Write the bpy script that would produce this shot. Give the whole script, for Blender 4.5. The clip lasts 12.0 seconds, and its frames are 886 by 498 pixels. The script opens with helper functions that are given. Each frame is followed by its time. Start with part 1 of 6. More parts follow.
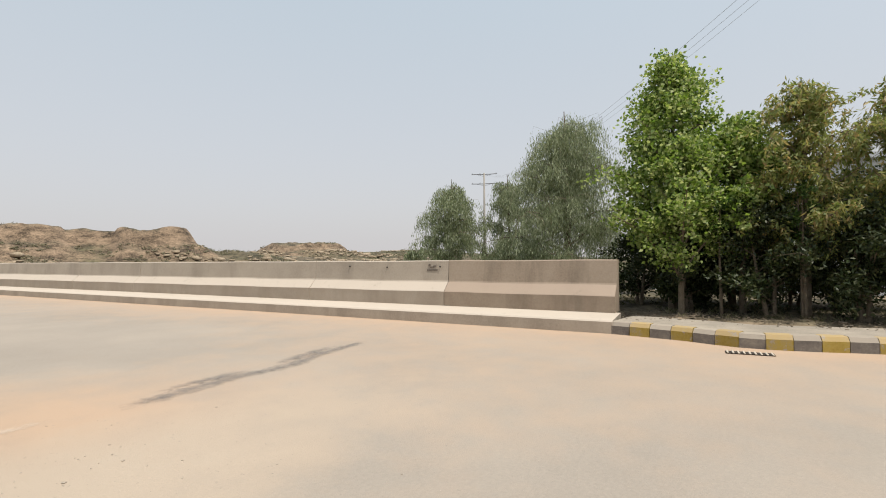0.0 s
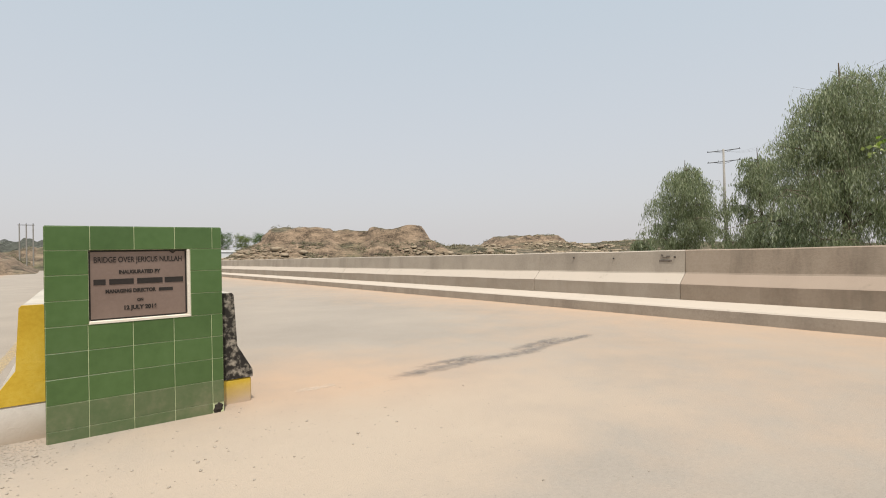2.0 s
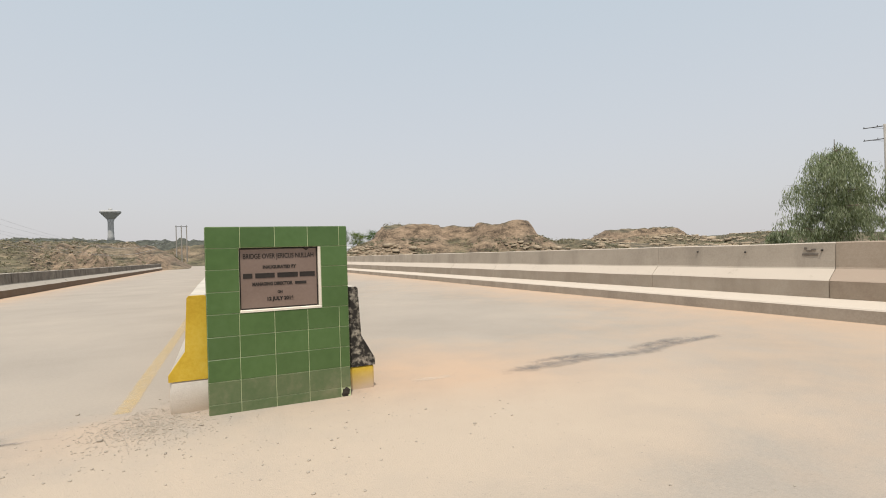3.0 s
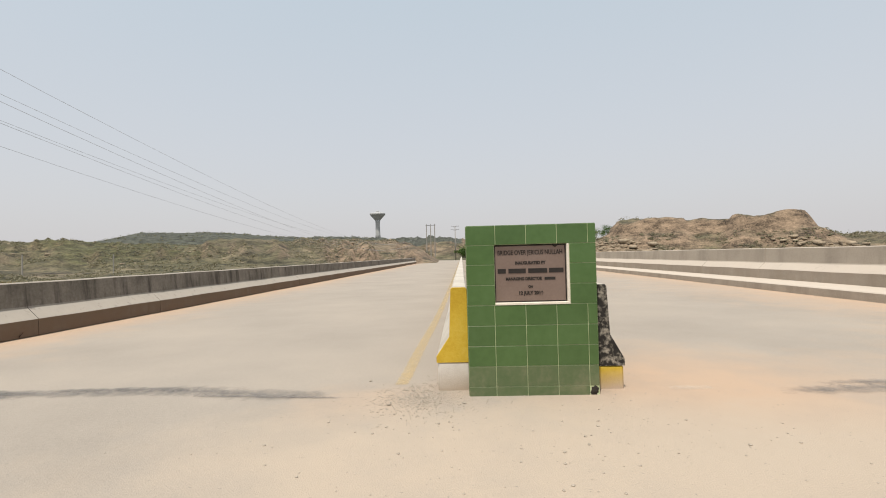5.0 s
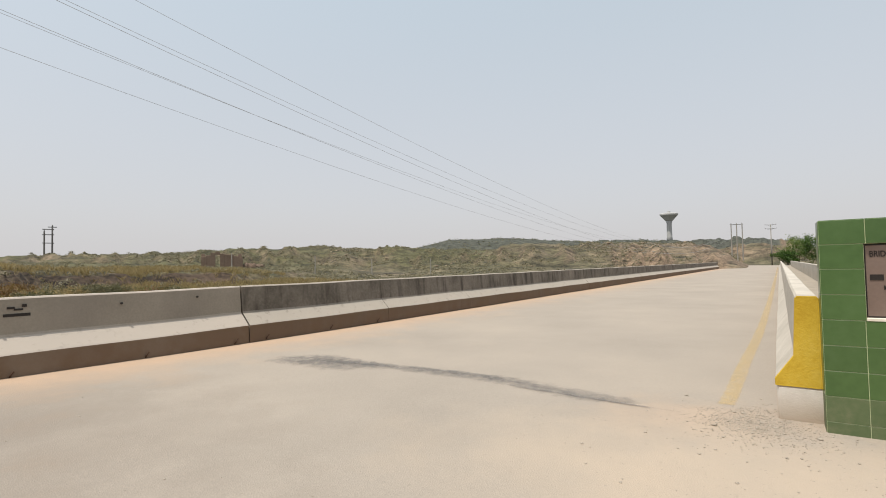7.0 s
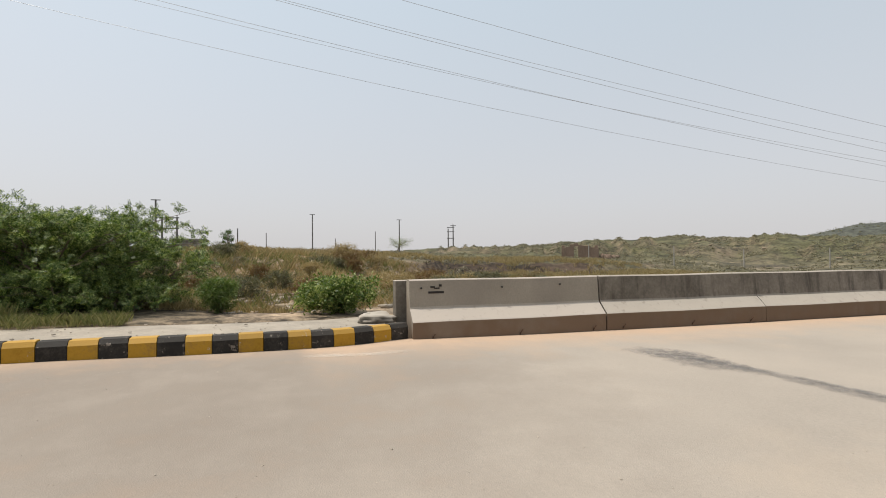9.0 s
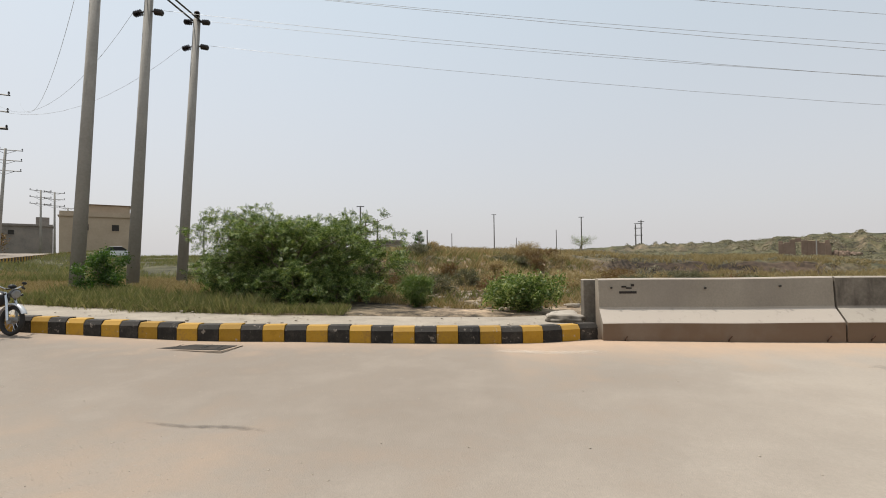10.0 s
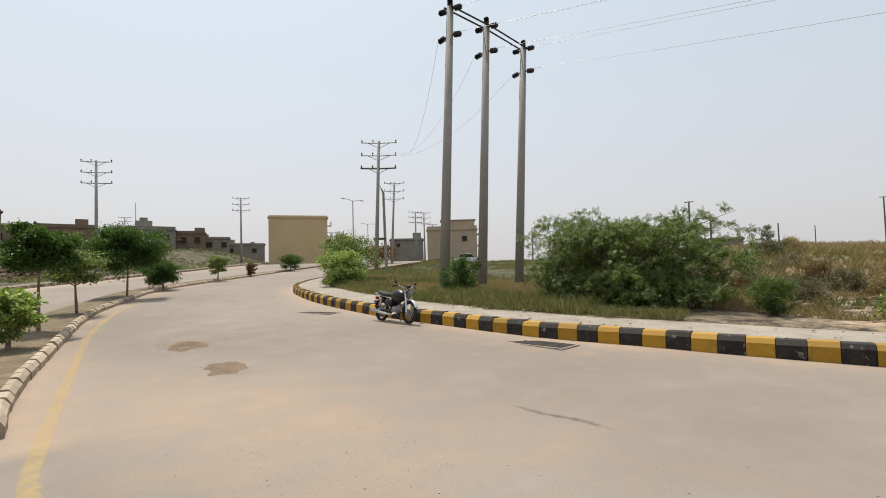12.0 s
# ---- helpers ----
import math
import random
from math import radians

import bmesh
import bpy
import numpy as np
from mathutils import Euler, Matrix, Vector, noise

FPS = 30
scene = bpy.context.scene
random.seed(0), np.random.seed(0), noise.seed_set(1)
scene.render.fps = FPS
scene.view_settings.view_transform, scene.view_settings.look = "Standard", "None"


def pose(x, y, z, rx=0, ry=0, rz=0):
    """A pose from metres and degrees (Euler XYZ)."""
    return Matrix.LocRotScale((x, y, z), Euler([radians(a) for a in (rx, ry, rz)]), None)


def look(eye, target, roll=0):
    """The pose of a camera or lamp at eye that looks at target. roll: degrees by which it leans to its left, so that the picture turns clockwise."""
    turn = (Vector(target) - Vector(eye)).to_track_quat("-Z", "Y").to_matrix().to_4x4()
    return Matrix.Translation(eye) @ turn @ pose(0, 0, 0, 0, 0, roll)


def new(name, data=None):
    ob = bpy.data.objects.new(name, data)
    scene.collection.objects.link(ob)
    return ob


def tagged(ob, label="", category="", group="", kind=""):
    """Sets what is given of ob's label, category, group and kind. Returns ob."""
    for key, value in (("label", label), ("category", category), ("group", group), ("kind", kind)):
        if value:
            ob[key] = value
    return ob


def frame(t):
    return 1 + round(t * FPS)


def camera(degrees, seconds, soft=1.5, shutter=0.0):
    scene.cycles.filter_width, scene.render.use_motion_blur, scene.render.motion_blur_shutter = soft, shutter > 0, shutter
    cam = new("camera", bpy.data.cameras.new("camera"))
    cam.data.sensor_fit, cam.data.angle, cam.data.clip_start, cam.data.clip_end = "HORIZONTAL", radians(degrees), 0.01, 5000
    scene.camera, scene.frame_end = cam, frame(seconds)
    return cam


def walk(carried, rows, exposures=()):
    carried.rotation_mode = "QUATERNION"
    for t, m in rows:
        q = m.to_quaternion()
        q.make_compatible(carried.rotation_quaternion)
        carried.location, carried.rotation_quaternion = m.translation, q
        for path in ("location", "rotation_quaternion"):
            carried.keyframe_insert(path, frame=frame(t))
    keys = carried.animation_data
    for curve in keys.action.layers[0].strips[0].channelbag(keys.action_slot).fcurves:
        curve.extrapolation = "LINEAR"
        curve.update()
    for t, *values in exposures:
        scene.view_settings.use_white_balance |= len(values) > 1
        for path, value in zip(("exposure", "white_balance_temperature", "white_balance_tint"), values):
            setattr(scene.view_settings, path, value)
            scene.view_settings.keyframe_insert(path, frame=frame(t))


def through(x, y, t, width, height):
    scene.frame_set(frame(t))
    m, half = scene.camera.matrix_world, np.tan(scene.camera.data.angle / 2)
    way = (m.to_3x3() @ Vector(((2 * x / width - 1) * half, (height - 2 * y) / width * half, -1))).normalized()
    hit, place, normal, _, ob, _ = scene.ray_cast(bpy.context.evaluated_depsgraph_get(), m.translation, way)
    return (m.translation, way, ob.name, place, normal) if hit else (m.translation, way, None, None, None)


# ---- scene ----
cam = camera(83.4, 12.0, soft=1.0)
PATH = [
    (0, (-0.337, -6.022, 1.696), (1.415, -5.058, 1.738), -0.4),
    (0.5, (-0.388, -6.015, 1.696), (1.261, -4.883, 1.735), -0.5),
    (1, (-0.438, -6.009, 1.696), (1.083, -4.71, 1.731), -0.7),
    (1.5, (-0.487, -5.995, 1.696), (0.875, -4.532, 1.727), -1.1),
    (2, (-0.527, -5.984, 1.697), (0.659, -4.373, 1.72), -1.4),
    (2.5, (-0.574, -5.99, 1.698), (0.433, -4.263, 1.716), -1.6),
    (3, (-0.627, -6.002, 1.699), (0.191, -4.177, 1.715), -1.8),
    (5, (-0.833, -6.04, 1.717), (-0.907, -4.042, 1.743), -1.5),
    (5.5, (-0.882, -6.067, 1.721), (-1.187, -4.091, 1.758), -1.6),
    (6, (-0.964, -6.092, 1.714), (-1.506, -4.168, 1.765), -1.5),
    (6.5, (-1.06, -6.105, 1.704), (-1.858, -4.272, 1.768), -1.5),
    (7, (-1.101, -6.117, 1.696), (-2.22, -4.461, 1.765), -1.2),
    (7.2, (-1.101, -6.126, 1.695), (-2.346, -4.563, 1.763), -1.1),
    (8.8, (-0.981, -6.214, 1.686), (-2.861, -5.533, 1.739), -0.8),
    (9, (-0.96, -6.23, 1.685), (-2.876, -5.659, 1.741), -0.7),
    (9.5, (-0.898, -6.293, 1.681), (-2.882, -6.046, 1.735), -0.8),
    (10, (-0.839, -6.386, 1.683), (-2.834, -6.524, 1.743), -0.7),
    (10.5, (-0.771, -6.47, 1.686), (-2.718, -6.922, 1.756), -1.0),
    (11, (-0.71, -6.519, 1.694), (-2.56, -7.275, 1.771), -1.3),
    (11.5, (-0.676, -6.525, 1.697), (-2.385, -7.561, 1.784), -1.4),
    (12, (-0.634, -6.521, 1.697), (-2.17, -7.799, 1.79), -1.4),
]
walk(cam, [(t, look(e, a, r)) for t, e, a, r in PATH], [(0, 0.25), (12, 0.25)])

# ---- light: high hazy sun, pale dusty sky ----
SUN_FROM = Vector((-0.11, -0.33, 0.93))
world = bpy.data.worlds.new("world")
scene.world = world
world.use_nodes = True
wn = world.node_tree
sky = wn.nodes.new("ShaderNodeTexSky")
sky.sky_type, sky.sun_disc = "NISHITA", False
sky.sun_elevation = math.asin(SUN_FROM.normalized().z)
sky.sun_rotation = math.atan2(SUN_FROM.x, SUN_FROM.y)
sky.dust_density, sky.air_density, sky.ozone_density = 6.0, 1.0, 1.0
haze = wn.nodes.new("ShaderNodeMix")
haze.data_type = "RGBA"
haze.inputs[0].default_value = 0.72
where = wn.nodes.new("ShaderNodeTexCoord")
split = wn.nodes.new("ShaderNodeSeparateXYZ")
lift = wn.nodes.new("ShaderNodeMapRange")
lift.inputs[1].default_value, lift.inputs[2].default_value = 0.0, 0.5
veil = wn.nodes.new("ShaderNodeMix")
veil.data_type = "RGBA"
veil.inputs[6].default_value, veil.inputs[7].default_value = (7.1, 6.9, 6.95, 1), (5.7, 6.5, 7.05, 1)
wn.links.new(where.outputs["Generated"], split.inputs[0])
wn.links.new(split.outputs[2], lift.inputs[0])
wn.links.new(lift.outputs[0], veil.inputs[0])
wn.links.new(veil.outputs[2], haze.inputs[7])
wn.links.new(sky.outputs[0], haze.inputs[6])
toward = wn.nodes.new("ShaderNodeVectorMath")
toward.operation, toward.inputs[1].default_value = "DOT_PRODUCT", SUN_FROM.normalized()
glow = wn.nodes.new("ShaderNodeMapRange")
glow.interpolation_type = "SMOOTHSTEP"
glow.inputs[1].default_value, glow.inputs[2].default_value, glow.inputs[3].default_value, glow.inputs[4].default_value = 0.1, 0.8, 1.0, 1.10
scatter = wn.nodes.new("ShaderNodeVectorMath")
scatter.operation = "SCALE"
wn.links.new(where.outputs["Generated"], toward.inputs[0])
wn.links.new(toward.outputs["Value"], glow.inputs[0])
wn.links.new(haze.outputs[2], scatter.inputs[0])
wn.links.new(glow.outputs[0], scatter.inputs["Scale"])
wn.links.new(scatter.outputs[0], wn.nodes["Background"].inputs[0])
wn.nodes["Background"].inputs[1].default_value = 0.1
sun = new("sun", bpy.data.lights.new("sun", "SUN"))
sun.data.energy, sun.data.angle, sun.data.color = 3.5, radians(0.6), (1.0, 0.95, 0.87)
sun.matrix_world = look((0, 0, 30), Vector((0, 0, 30)) - SUN_FROM)


# ---- materials ----
def material(name, colours, scale=2.0, fine=30.0, rough=0.85, bump=0.15, bump_scale=60.0, metal=0.0, world_space=True,
             dust=None, vary=0.0, streak=None, attribute=None, spec=0.3, speckle=0.0, chips=None):
    """colours: 2 or 3 base colours blended by noise at two scales. dust: colour that settles on upward faces.
    streak: (colour, scale, amount) runs down the face. chips: (colour, scale, from) where the coat has come off. attribute: (name, colour) of a float on the mesh."""
    m = bpy.data.materials.new(name)
    m.use_nodes = True
    nt = m.node_tree
    N, L = nt.nodes, nt.links
    p = N["Principled BSDF"]
    p.inputs["Roughness"].default_value, p.inputs["Metallic"].default_value = rough, metal
    p.inputs["Specular IOR Level"].default_value = spec
    geo, tc = N.new("ShaderNodeNewGeometry"), N.new("ShaderNodeTexCoord")
    where = geo.outputs["Position"] if world_space else tc.outputs["Object"]

    def noise_of(s, detail=4, vec=where, rough_n=0.6):
        n = N.new("ShaderNodeTexNoise")
        n.inputs["Scale"].default_value, n.inputs["Detail"].default_value, n.inputs["Roughness"].default_value = s, detail, rough_n
        L.new(vec, n.inputs["Vector"])
        return n.outputs["Fac"]

    def math_of(op, a, b, clamp=False):
        n = N.new("ShaderNodeMath")
        n.operation, n.use_clamp = op, clamp
        for i, v in enumerate((a, b)):
            if isinstance(v, (int, float)):
                n.inputs[i].default_value = v
            else:
                L.new(v, n.inputs[i])
        return n.outputs[0]

    def blend(f, a, b):
        n = N.new("ShaderNodeMix")
        n.data_type = "RGBA"
        for i, v in ((0, f), (6, a), (7, b)):
            if isinstance(v, tuple):
                n.inputs[i].default_value = (*v, 1)
            elif isinstance(v, (int, float)):
                n.inputs[i].default_value = v
            else:
                L.new(v, n.inputs[i])
        return n.outputs[2]

    def range_of(v, lo, hi):
        n = N.new("ShaderNodeMapRange")
        n.inputs[1].default_value, n.inputs[2].default_value = lo, hi
        L.new(v, n.inputs[0])
        return n.outputs[0]

    big, small = noise_of(scale), noise_of(fine, 3)
    f = math_of("ADD", math_of("MULTIPLY", big, 0.65), math_of("MULTIPLY", small, 0.35))
    ramp = N.new("ShaderNodeValToRGB")
    e = ramp.color_ramp.elements
    spots = [0.36, 0.64] if len(colours) == 2 else [0.33, 0.5, 0.67]
    while len(e) < len(colours):
        e.new(0.5)
    for el, pos, c in zip(e, spots, colours):
        el.position, el.color = pos, (*c, 1)
    L.new(f, ramp.inputs[0])
    col = ramp.outputs[0]
    if streak:
        mp = N.new("ShaderNodeMapping")
        mp.inputs["Scale"].default_value = (1, 1, 0.16)
        L.new(where, mp.inputs[0])
        s = range_of(noise_of(streak[1], 5, mp.outputs[0]), 0.5, 0.68)
        col = blend(math_of("MULTIPLY", s, streak[2]), col, streak[0])
    if attribute:
        for an, ac in attribute:
            at = N.new("ShaderNodeAttribute")
            at.attribute_name = an
            k = math_of("ADD", at.outputs["Fac"], math_of("MULTIPLY", math_of("SUBTRACT", noise_of(1.3, 5), 0.5), 0.9))
            k = math_of("MULTIPLY", range_of(k, 0.1, 0.9), range_of(at.outputs["Fac"], 0.0, 0.15))
            col = blend(k, col, ac)
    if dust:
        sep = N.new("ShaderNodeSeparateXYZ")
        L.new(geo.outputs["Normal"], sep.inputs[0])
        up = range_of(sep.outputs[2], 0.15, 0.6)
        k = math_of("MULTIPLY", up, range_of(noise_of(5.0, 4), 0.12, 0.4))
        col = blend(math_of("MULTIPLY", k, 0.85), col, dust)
    if chips:
        col = blend(range_of(noise_of(chips[1], 7, where, 0.68), chips[2], chips[2] + 0.035), col, chips[0])
    if speckle:
        sp = N.new("ShaderNodeHueSaturation")
        ledge = N.new("ShaderNodeMapping")
        ledge.inputs["Scale"].default_value = (1, 1, 2.6)
        L.new(where, ledge.inputs[0])
        mixed = math_of("ADD", math_of("MULTIPLY", noise_of(0.22, 10, ledge.outputs[0], 0.8), 0.6), math_of("MULTIPLY", noise_of(2.6, 5, ledge.outputs[0], 0.75), 0.4))
        val = N.new("ShaderNodeMapRange")
        val.inputs[1].default_value, val.inputs[2].default_value = 0.42, 0.58
        val.inputs[3].default_value, val.inputs[4].default_value = 1 - speckle, 1 + 0.5 * speckle
        L.new(mixed, val.inputs[0])
        L.new(val.outputs[0], sp.inputs["Value"])
        L.new(col, sp.inputs["Color"])
        col = sp.outputs[0]
    if vary:
        oi = N.new("ShaderNodeObjectInfo")
        hs = N.new("ShaderNodeHueSaturation")
        L.new(math_of("ADD", math_of("MULTIPLY", oi.outputs["Random"], vary), 1 - vary / 2), hs.inputs["Value"])
        L.new(col, hs.inputs["Color"])
        col = hs.outputs[0]
    L.new(col, p.inputs["Base Color"])
    L.new(range_of(small, -0.6, 1.6), p.inputs["Roughness"]) if rough is None else None
    if bump:
        b = N.new("ShaderNodeBump")
        b.inputs["Strength"].default_value, b.inputs["Distance"].default_value = bump, 0.02
        L.new(noise_of(bump_scale, 4), b.inputs["Height"])
        L.new(b.outputs[0], p.inputs["Normal"])
    return m


def leaf_material(name, a, b, c, through=0.35):
    """Leaves that differ one by one and let some light through."""
    m = bpy.data.materials.new(name)
    m.use_nodes = True
    N, L = m.node_tree.nodes, m.node_tree.links
    p, out = N["Principled BSDF"], N["Material Output"]
    geo = N.new("ShaderNodeNewGeometry")
    ramp = N.new("ShaderNodeValToRGB")
    e = ramp.color_ramp.elements
    e.new(0.5)
    for el, pos, col in zip(e, (0.0, 0.55, 1.0), (a, b, c)):
        el.position, el.color = pos, (*col, 1)
    L.new(geo.outputs["Random Per Island"], ramp.inputs[0])
    L.new(ramp.outputs[0], p.inputs["Base Color"])
    p.inputs["Roughness"].default_value, p.inputs["Specular IOR Level"].default_value = 0.5, 0.35
    t = N.new("ShaderNodeBsdfTranslucent")
    hs = N.new("ShaderNodeHueSaturation")
    hs.inputs["Value"].default_value, hs.inputs["Saturation"].default_value = 1.6, 1.15
    L.new(ramp.outputs[0], hs.inputs["Color"])
    L.new(hs.outputs[0], t.inputs["Color"])
    mix = N.new("ShaderNodeMixShader")
    mix.inputs[0].default_value = through
    L.new(p.outputs[0], mix.inputs[1])
    L.new(t.outputs[0], mix.inputs[2])
    L.new(mix.outputs[0], out.inputs[0])
    return m


def decal_material(name, colours, strength=1.0, scale=3.0, rough=0.9):
    """A thin film whose cover frays towards its rim."""
    m = material(name, colours, scale=scale, fine=25, rough=rough, bump=0.05)
    N, L = m.node_tree.nodes, m.node_tree.links
    at, ns = N.new("ShaderNodeAttribute"), N.new("ShaderNodeTexNoise")
    at.attribute_name = "cover"
    geo = N.new("ShaderNodeNewGeometry")
    L.new(geo.outputs["Position"], ns.inputs["Vector"])
    ns.inputs["Scale"].default_value, ns.inputs["Detail"].default_value, ns.inputs["Roughness"].default_value = scale * 1.2, 8, 0.7
    ad, mr, tr, mx = N.new("ShaderNodeMath"), N.new("ShaderNodeMapRange"), N.new("ShaderNodeBsdfTransparent"), N.new("ShaderNodeMixShader")
    ad.operation = "ADD"
    L.new(at.outputs["Fac"], ad.inputs[0])
    twice = N.new("ShaderNodeMath")
    twice.operation, twice.inputs[1].default_value = "MULTIPLY", 2.0
    L.new(ns.outputs["Fac"], twice.inputs[0])
    L.new(twice.outputs[0], ad.inputs[1])
    mr.inputs[1].default_value, mr.inputs[2].default_value, mr.inputs[4].default_value = 1.3, 2.25, strength
    L.new(ad.outputs[0], mr.inputs[0])
    L.new(mr.outputs[0], mx.inputs[0])
    L.new(tr.outputs[0], mx.inputs[1])
    L.new(N["Principled BSDF"].outputs[0], mx.inputs[2])
    L.new(mx.outputs[0], N["Material Output"].inputs[0])
    return m


DUST = (0.60, 0.47, 0.35)
M_ROAD = material("dusty_road", [(0.27, 0.233, 0.193), (0.31, 0.267, 0.221), (0.35, 0.297, 0.241)], 0.3, 26, 0.92, 0.45, 70,
                  attribute=[("old", (0.217, 0.181, 0.147)), ("sand", (0.42, 0.302, 0.212)), ("soil", (0.40, 0.325, 0.25))], chips=((0.265, 0.23, 0.19), 14.0, 0.64))
M_GROUND = material("dry_earth", [(0.06, 0.054, 0.032), (0.135, 0.108, 0.07), (0.225, 0.172, 0.118)], 0.11, 0.9, 0.95, 0.5, 9,
                    attribute=[("green", (0.085, 0.08, 0.038)), ("bare", (0.22, 0.157, 0.104)), ("loose", (0.35, 0.26, 0.175)), ("cut", (0.075, 0.052, 0.036)), ("far_haze", (0.078, 0.080, 0.062))], speckle=0.85)
# upward-face tone kept dull for the tree shade on the right parapet's end
M_CONC = material("weathered_concrete", [(0.26, 0.20, 0.15), (0.33, 0.265, 0.20), (0.38, 0.31, 0.24)], 0.9, 18, 0.9, 0.25, 45,
                  dust=(0.34, 0.265, 0.205), attribute=[("mud", (0.22, 0.165, 0.12))], streak=((0.15, 0.125, 0.095), 1.6, 0.55))
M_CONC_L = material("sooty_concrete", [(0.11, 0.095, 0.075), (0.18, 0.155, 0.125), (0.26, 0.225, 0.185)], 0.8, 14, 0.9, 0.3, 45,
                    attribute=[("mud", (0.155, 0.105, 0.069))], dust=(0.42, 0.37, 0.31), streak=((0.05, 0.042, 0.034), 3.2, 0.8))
M_CONC_NEW = material("plain_grey_concrete", [(0.235, 0.205, 0.165), (0.32, 0.28, 0.225)], 0.7, 25, 0.88, 0.15, 45,
                      attribute=[("mud", (0.165, 0.112, 0.074))], dust=(0.46, 0.40, 0.34), streak=((0.22, 0.19, 0.16), 1.0, 0.35))
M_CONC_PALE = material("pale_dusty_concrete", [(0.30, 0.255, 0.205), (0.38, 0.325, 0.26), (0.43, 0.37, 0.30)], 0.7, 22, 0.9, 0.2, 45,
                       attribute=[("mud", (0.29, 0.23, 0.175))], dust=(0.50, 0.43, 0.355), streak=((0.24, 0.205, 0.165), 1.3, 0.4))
M_PAVE = material("dusty_pavement", [(0.235, 0.205, 0.165), (0.30, 0.26, 0.21), (0.37, 0.32, 0.255)], 1.4, 18, 0.95, 0.4, 40)
M_KERB_Y = material("worn_yellow_kerb_paint", [(0.31, 0.163, 0.012), (0.39, 0.215, 0.02), (0.25, 0.14, 0.035)], 3, 22, 0.75, 0.3, 50, vary=0.35, dust=(0.37, 0.215, 0.045), chips=((0.36, 0.30, 0.23), 7.0, 0.635))
M_KERB_K = material("worn_black_kerb_paint", [(0.014, 0.012, 0.011), (0.022, 0.019, 0.016), (0.05, 0.043, 0.036)], 5, 30, 0.75, 0.3, 50, vary=0.4, dust=(0.034, 0.029, 0.024), chips=((0.20, 0.17, 0.14), 7.0, 0.60))
M_KERB_YF = material("faded_yellow_kerb_paint", [(0.28, 0.195, 0.04), (0.36, 0.262, 0.062), (0.30, 0.24, 0.14)], 3, 22, 0.8, 0.3, 50, vary=0.3, dust=(0.40, 0.29, 0.15), chips=((0.34, 0.29, 0.23), 7.0, 0.57))
M_KERB_F = material("faded_grey_kerb_paint", [(0.12, 0.105, 0.095), (0.17, 0.15, 0.13), (0.25, 0.22, 0.18)], 4, 25, 0.85, 0.2, 50, vary=0.3, dust=(0.34, 0.29, 0.23))
M_KERB_C = material("bare_kerb_stone", [(0.24, 0.185, 0.13), (0.33, 0.26, 0.19), (0.40, 0.32, 0.24)], 4, 22, 0.92, 0.35, 50, vary=0.35, dust=(0.42, 0.335, 0.245))
M_TILE = material("glazed_green_tile", [(0.050, 0.100, 0.026), (0.062, 0.118, 0.033), (0.072, 0.13, 0.042)], 1.5, 12, 0.28, 0.03, 20, vary=0.18, spec=0.5)
M_TILE_D = material("dusty_green_tile", [(0.075, 0.115, 0.045), (0.105, 0.135, 0.062), (0.16, 0.165, 0.09)], 3, 14, 0.6, 0.08, 30, vary=0.15)
M_GROUT = material("pale_green_grout", [(0.44, 0.50, 0.28), (0.52, 0.55, 0.34)], 6, 40, 0.9, 0.2, 60)
M_BRONZE = material("brown_metal_plaque", [(0.23, 0.165, 0.135), (0.27, 0.20, 0.165)], 2, 40, 0.42, 0.05, 90, metal=0.55)
M_LETTER = material("black_letter_enamel", [(0.018, 0.014, 0.012), (0.03, 0.024, 0.02)], 4, 30, 0.5, 0)
M_FADED = material("faded_stencil_paint", [(0.13, 0.11, 0.09), (0.20, 0.17, 0.14)], 6, 40, 0.9, 0)
M_PLASTER = material("white_plaster", [(0.62, 0.56, 0.46), (0.72, 0.66, 0.56)], 4, 30, 0.9, 0.2, 60)
M_YELLOW = material("yellow_barrier_paint", [(0.48, 0.30, 0.02), (0.56, 0.37, 0.035), (0.60, 0.42, 0.06)], 2.5, 22, 0.7, 0.2, 50, attribute=[("mud", (0.47, 0.36, 0.26))])
M_BLACKW = material("peeling_black_paint", [(0.014, 0.012, 0.011), (0.03, 0.026, 0.022), (0.42, 0.37, 0.30)], 9, 26, 0.8, 0.3, 40)
M_WHITEB = material("whitewashed_plinth", [(0.58, 0.53, 0.47), (0.68, 0.63, 0.56)], 3, 20, 0.9, 0.2, 50, attribute=[("mud", (0.42, 0.34, 0.26))])
M_WALLW = material("limewashed_median_wall", [(0.40, 0.36, 0.30), (0.47, 0.425, 0.36), (0.54, 0.49, 0.42)], 1.2, 18, 0.92, 0.25, 45, streak=((0.28, 0.245, 0.20), 1.8, 0.45), attribute=[("mud", (0.40, 0.33, 0.25))])
M_POLE = material("grey_spun_concrete_pole", [(0.265, 0.245, 0.215), (0.345, 0.32, 0.285)], 0.7, 12, 0.85, 0.12, 40)
M_STEEL = material("dark_galvanised_steel", [(0.07, 0.07, 0.07), (0.12, 0.115, 0.11)], 4, 30, 0.55, 0.1, 60, metal=0.6)
M_RUSTY = material("rusty_bar", [(0.05, 0.028, 0.018), (0.09, 0.05, 0.03)], 8, 40, 0.85, 0.2, 60)
M_INS = material("brown_glazed_insulator", [(0.02, 0.016, 0.014), (0.04, 0.03, 0.025)], 8, 40, 0.25, 0)
M_WIRE = material("weathered_wire", [(0.34, 0.345, 0.35), (0.40, 0.405, 0.41)], 3, 20, 0.5, 0, metal=0.3)
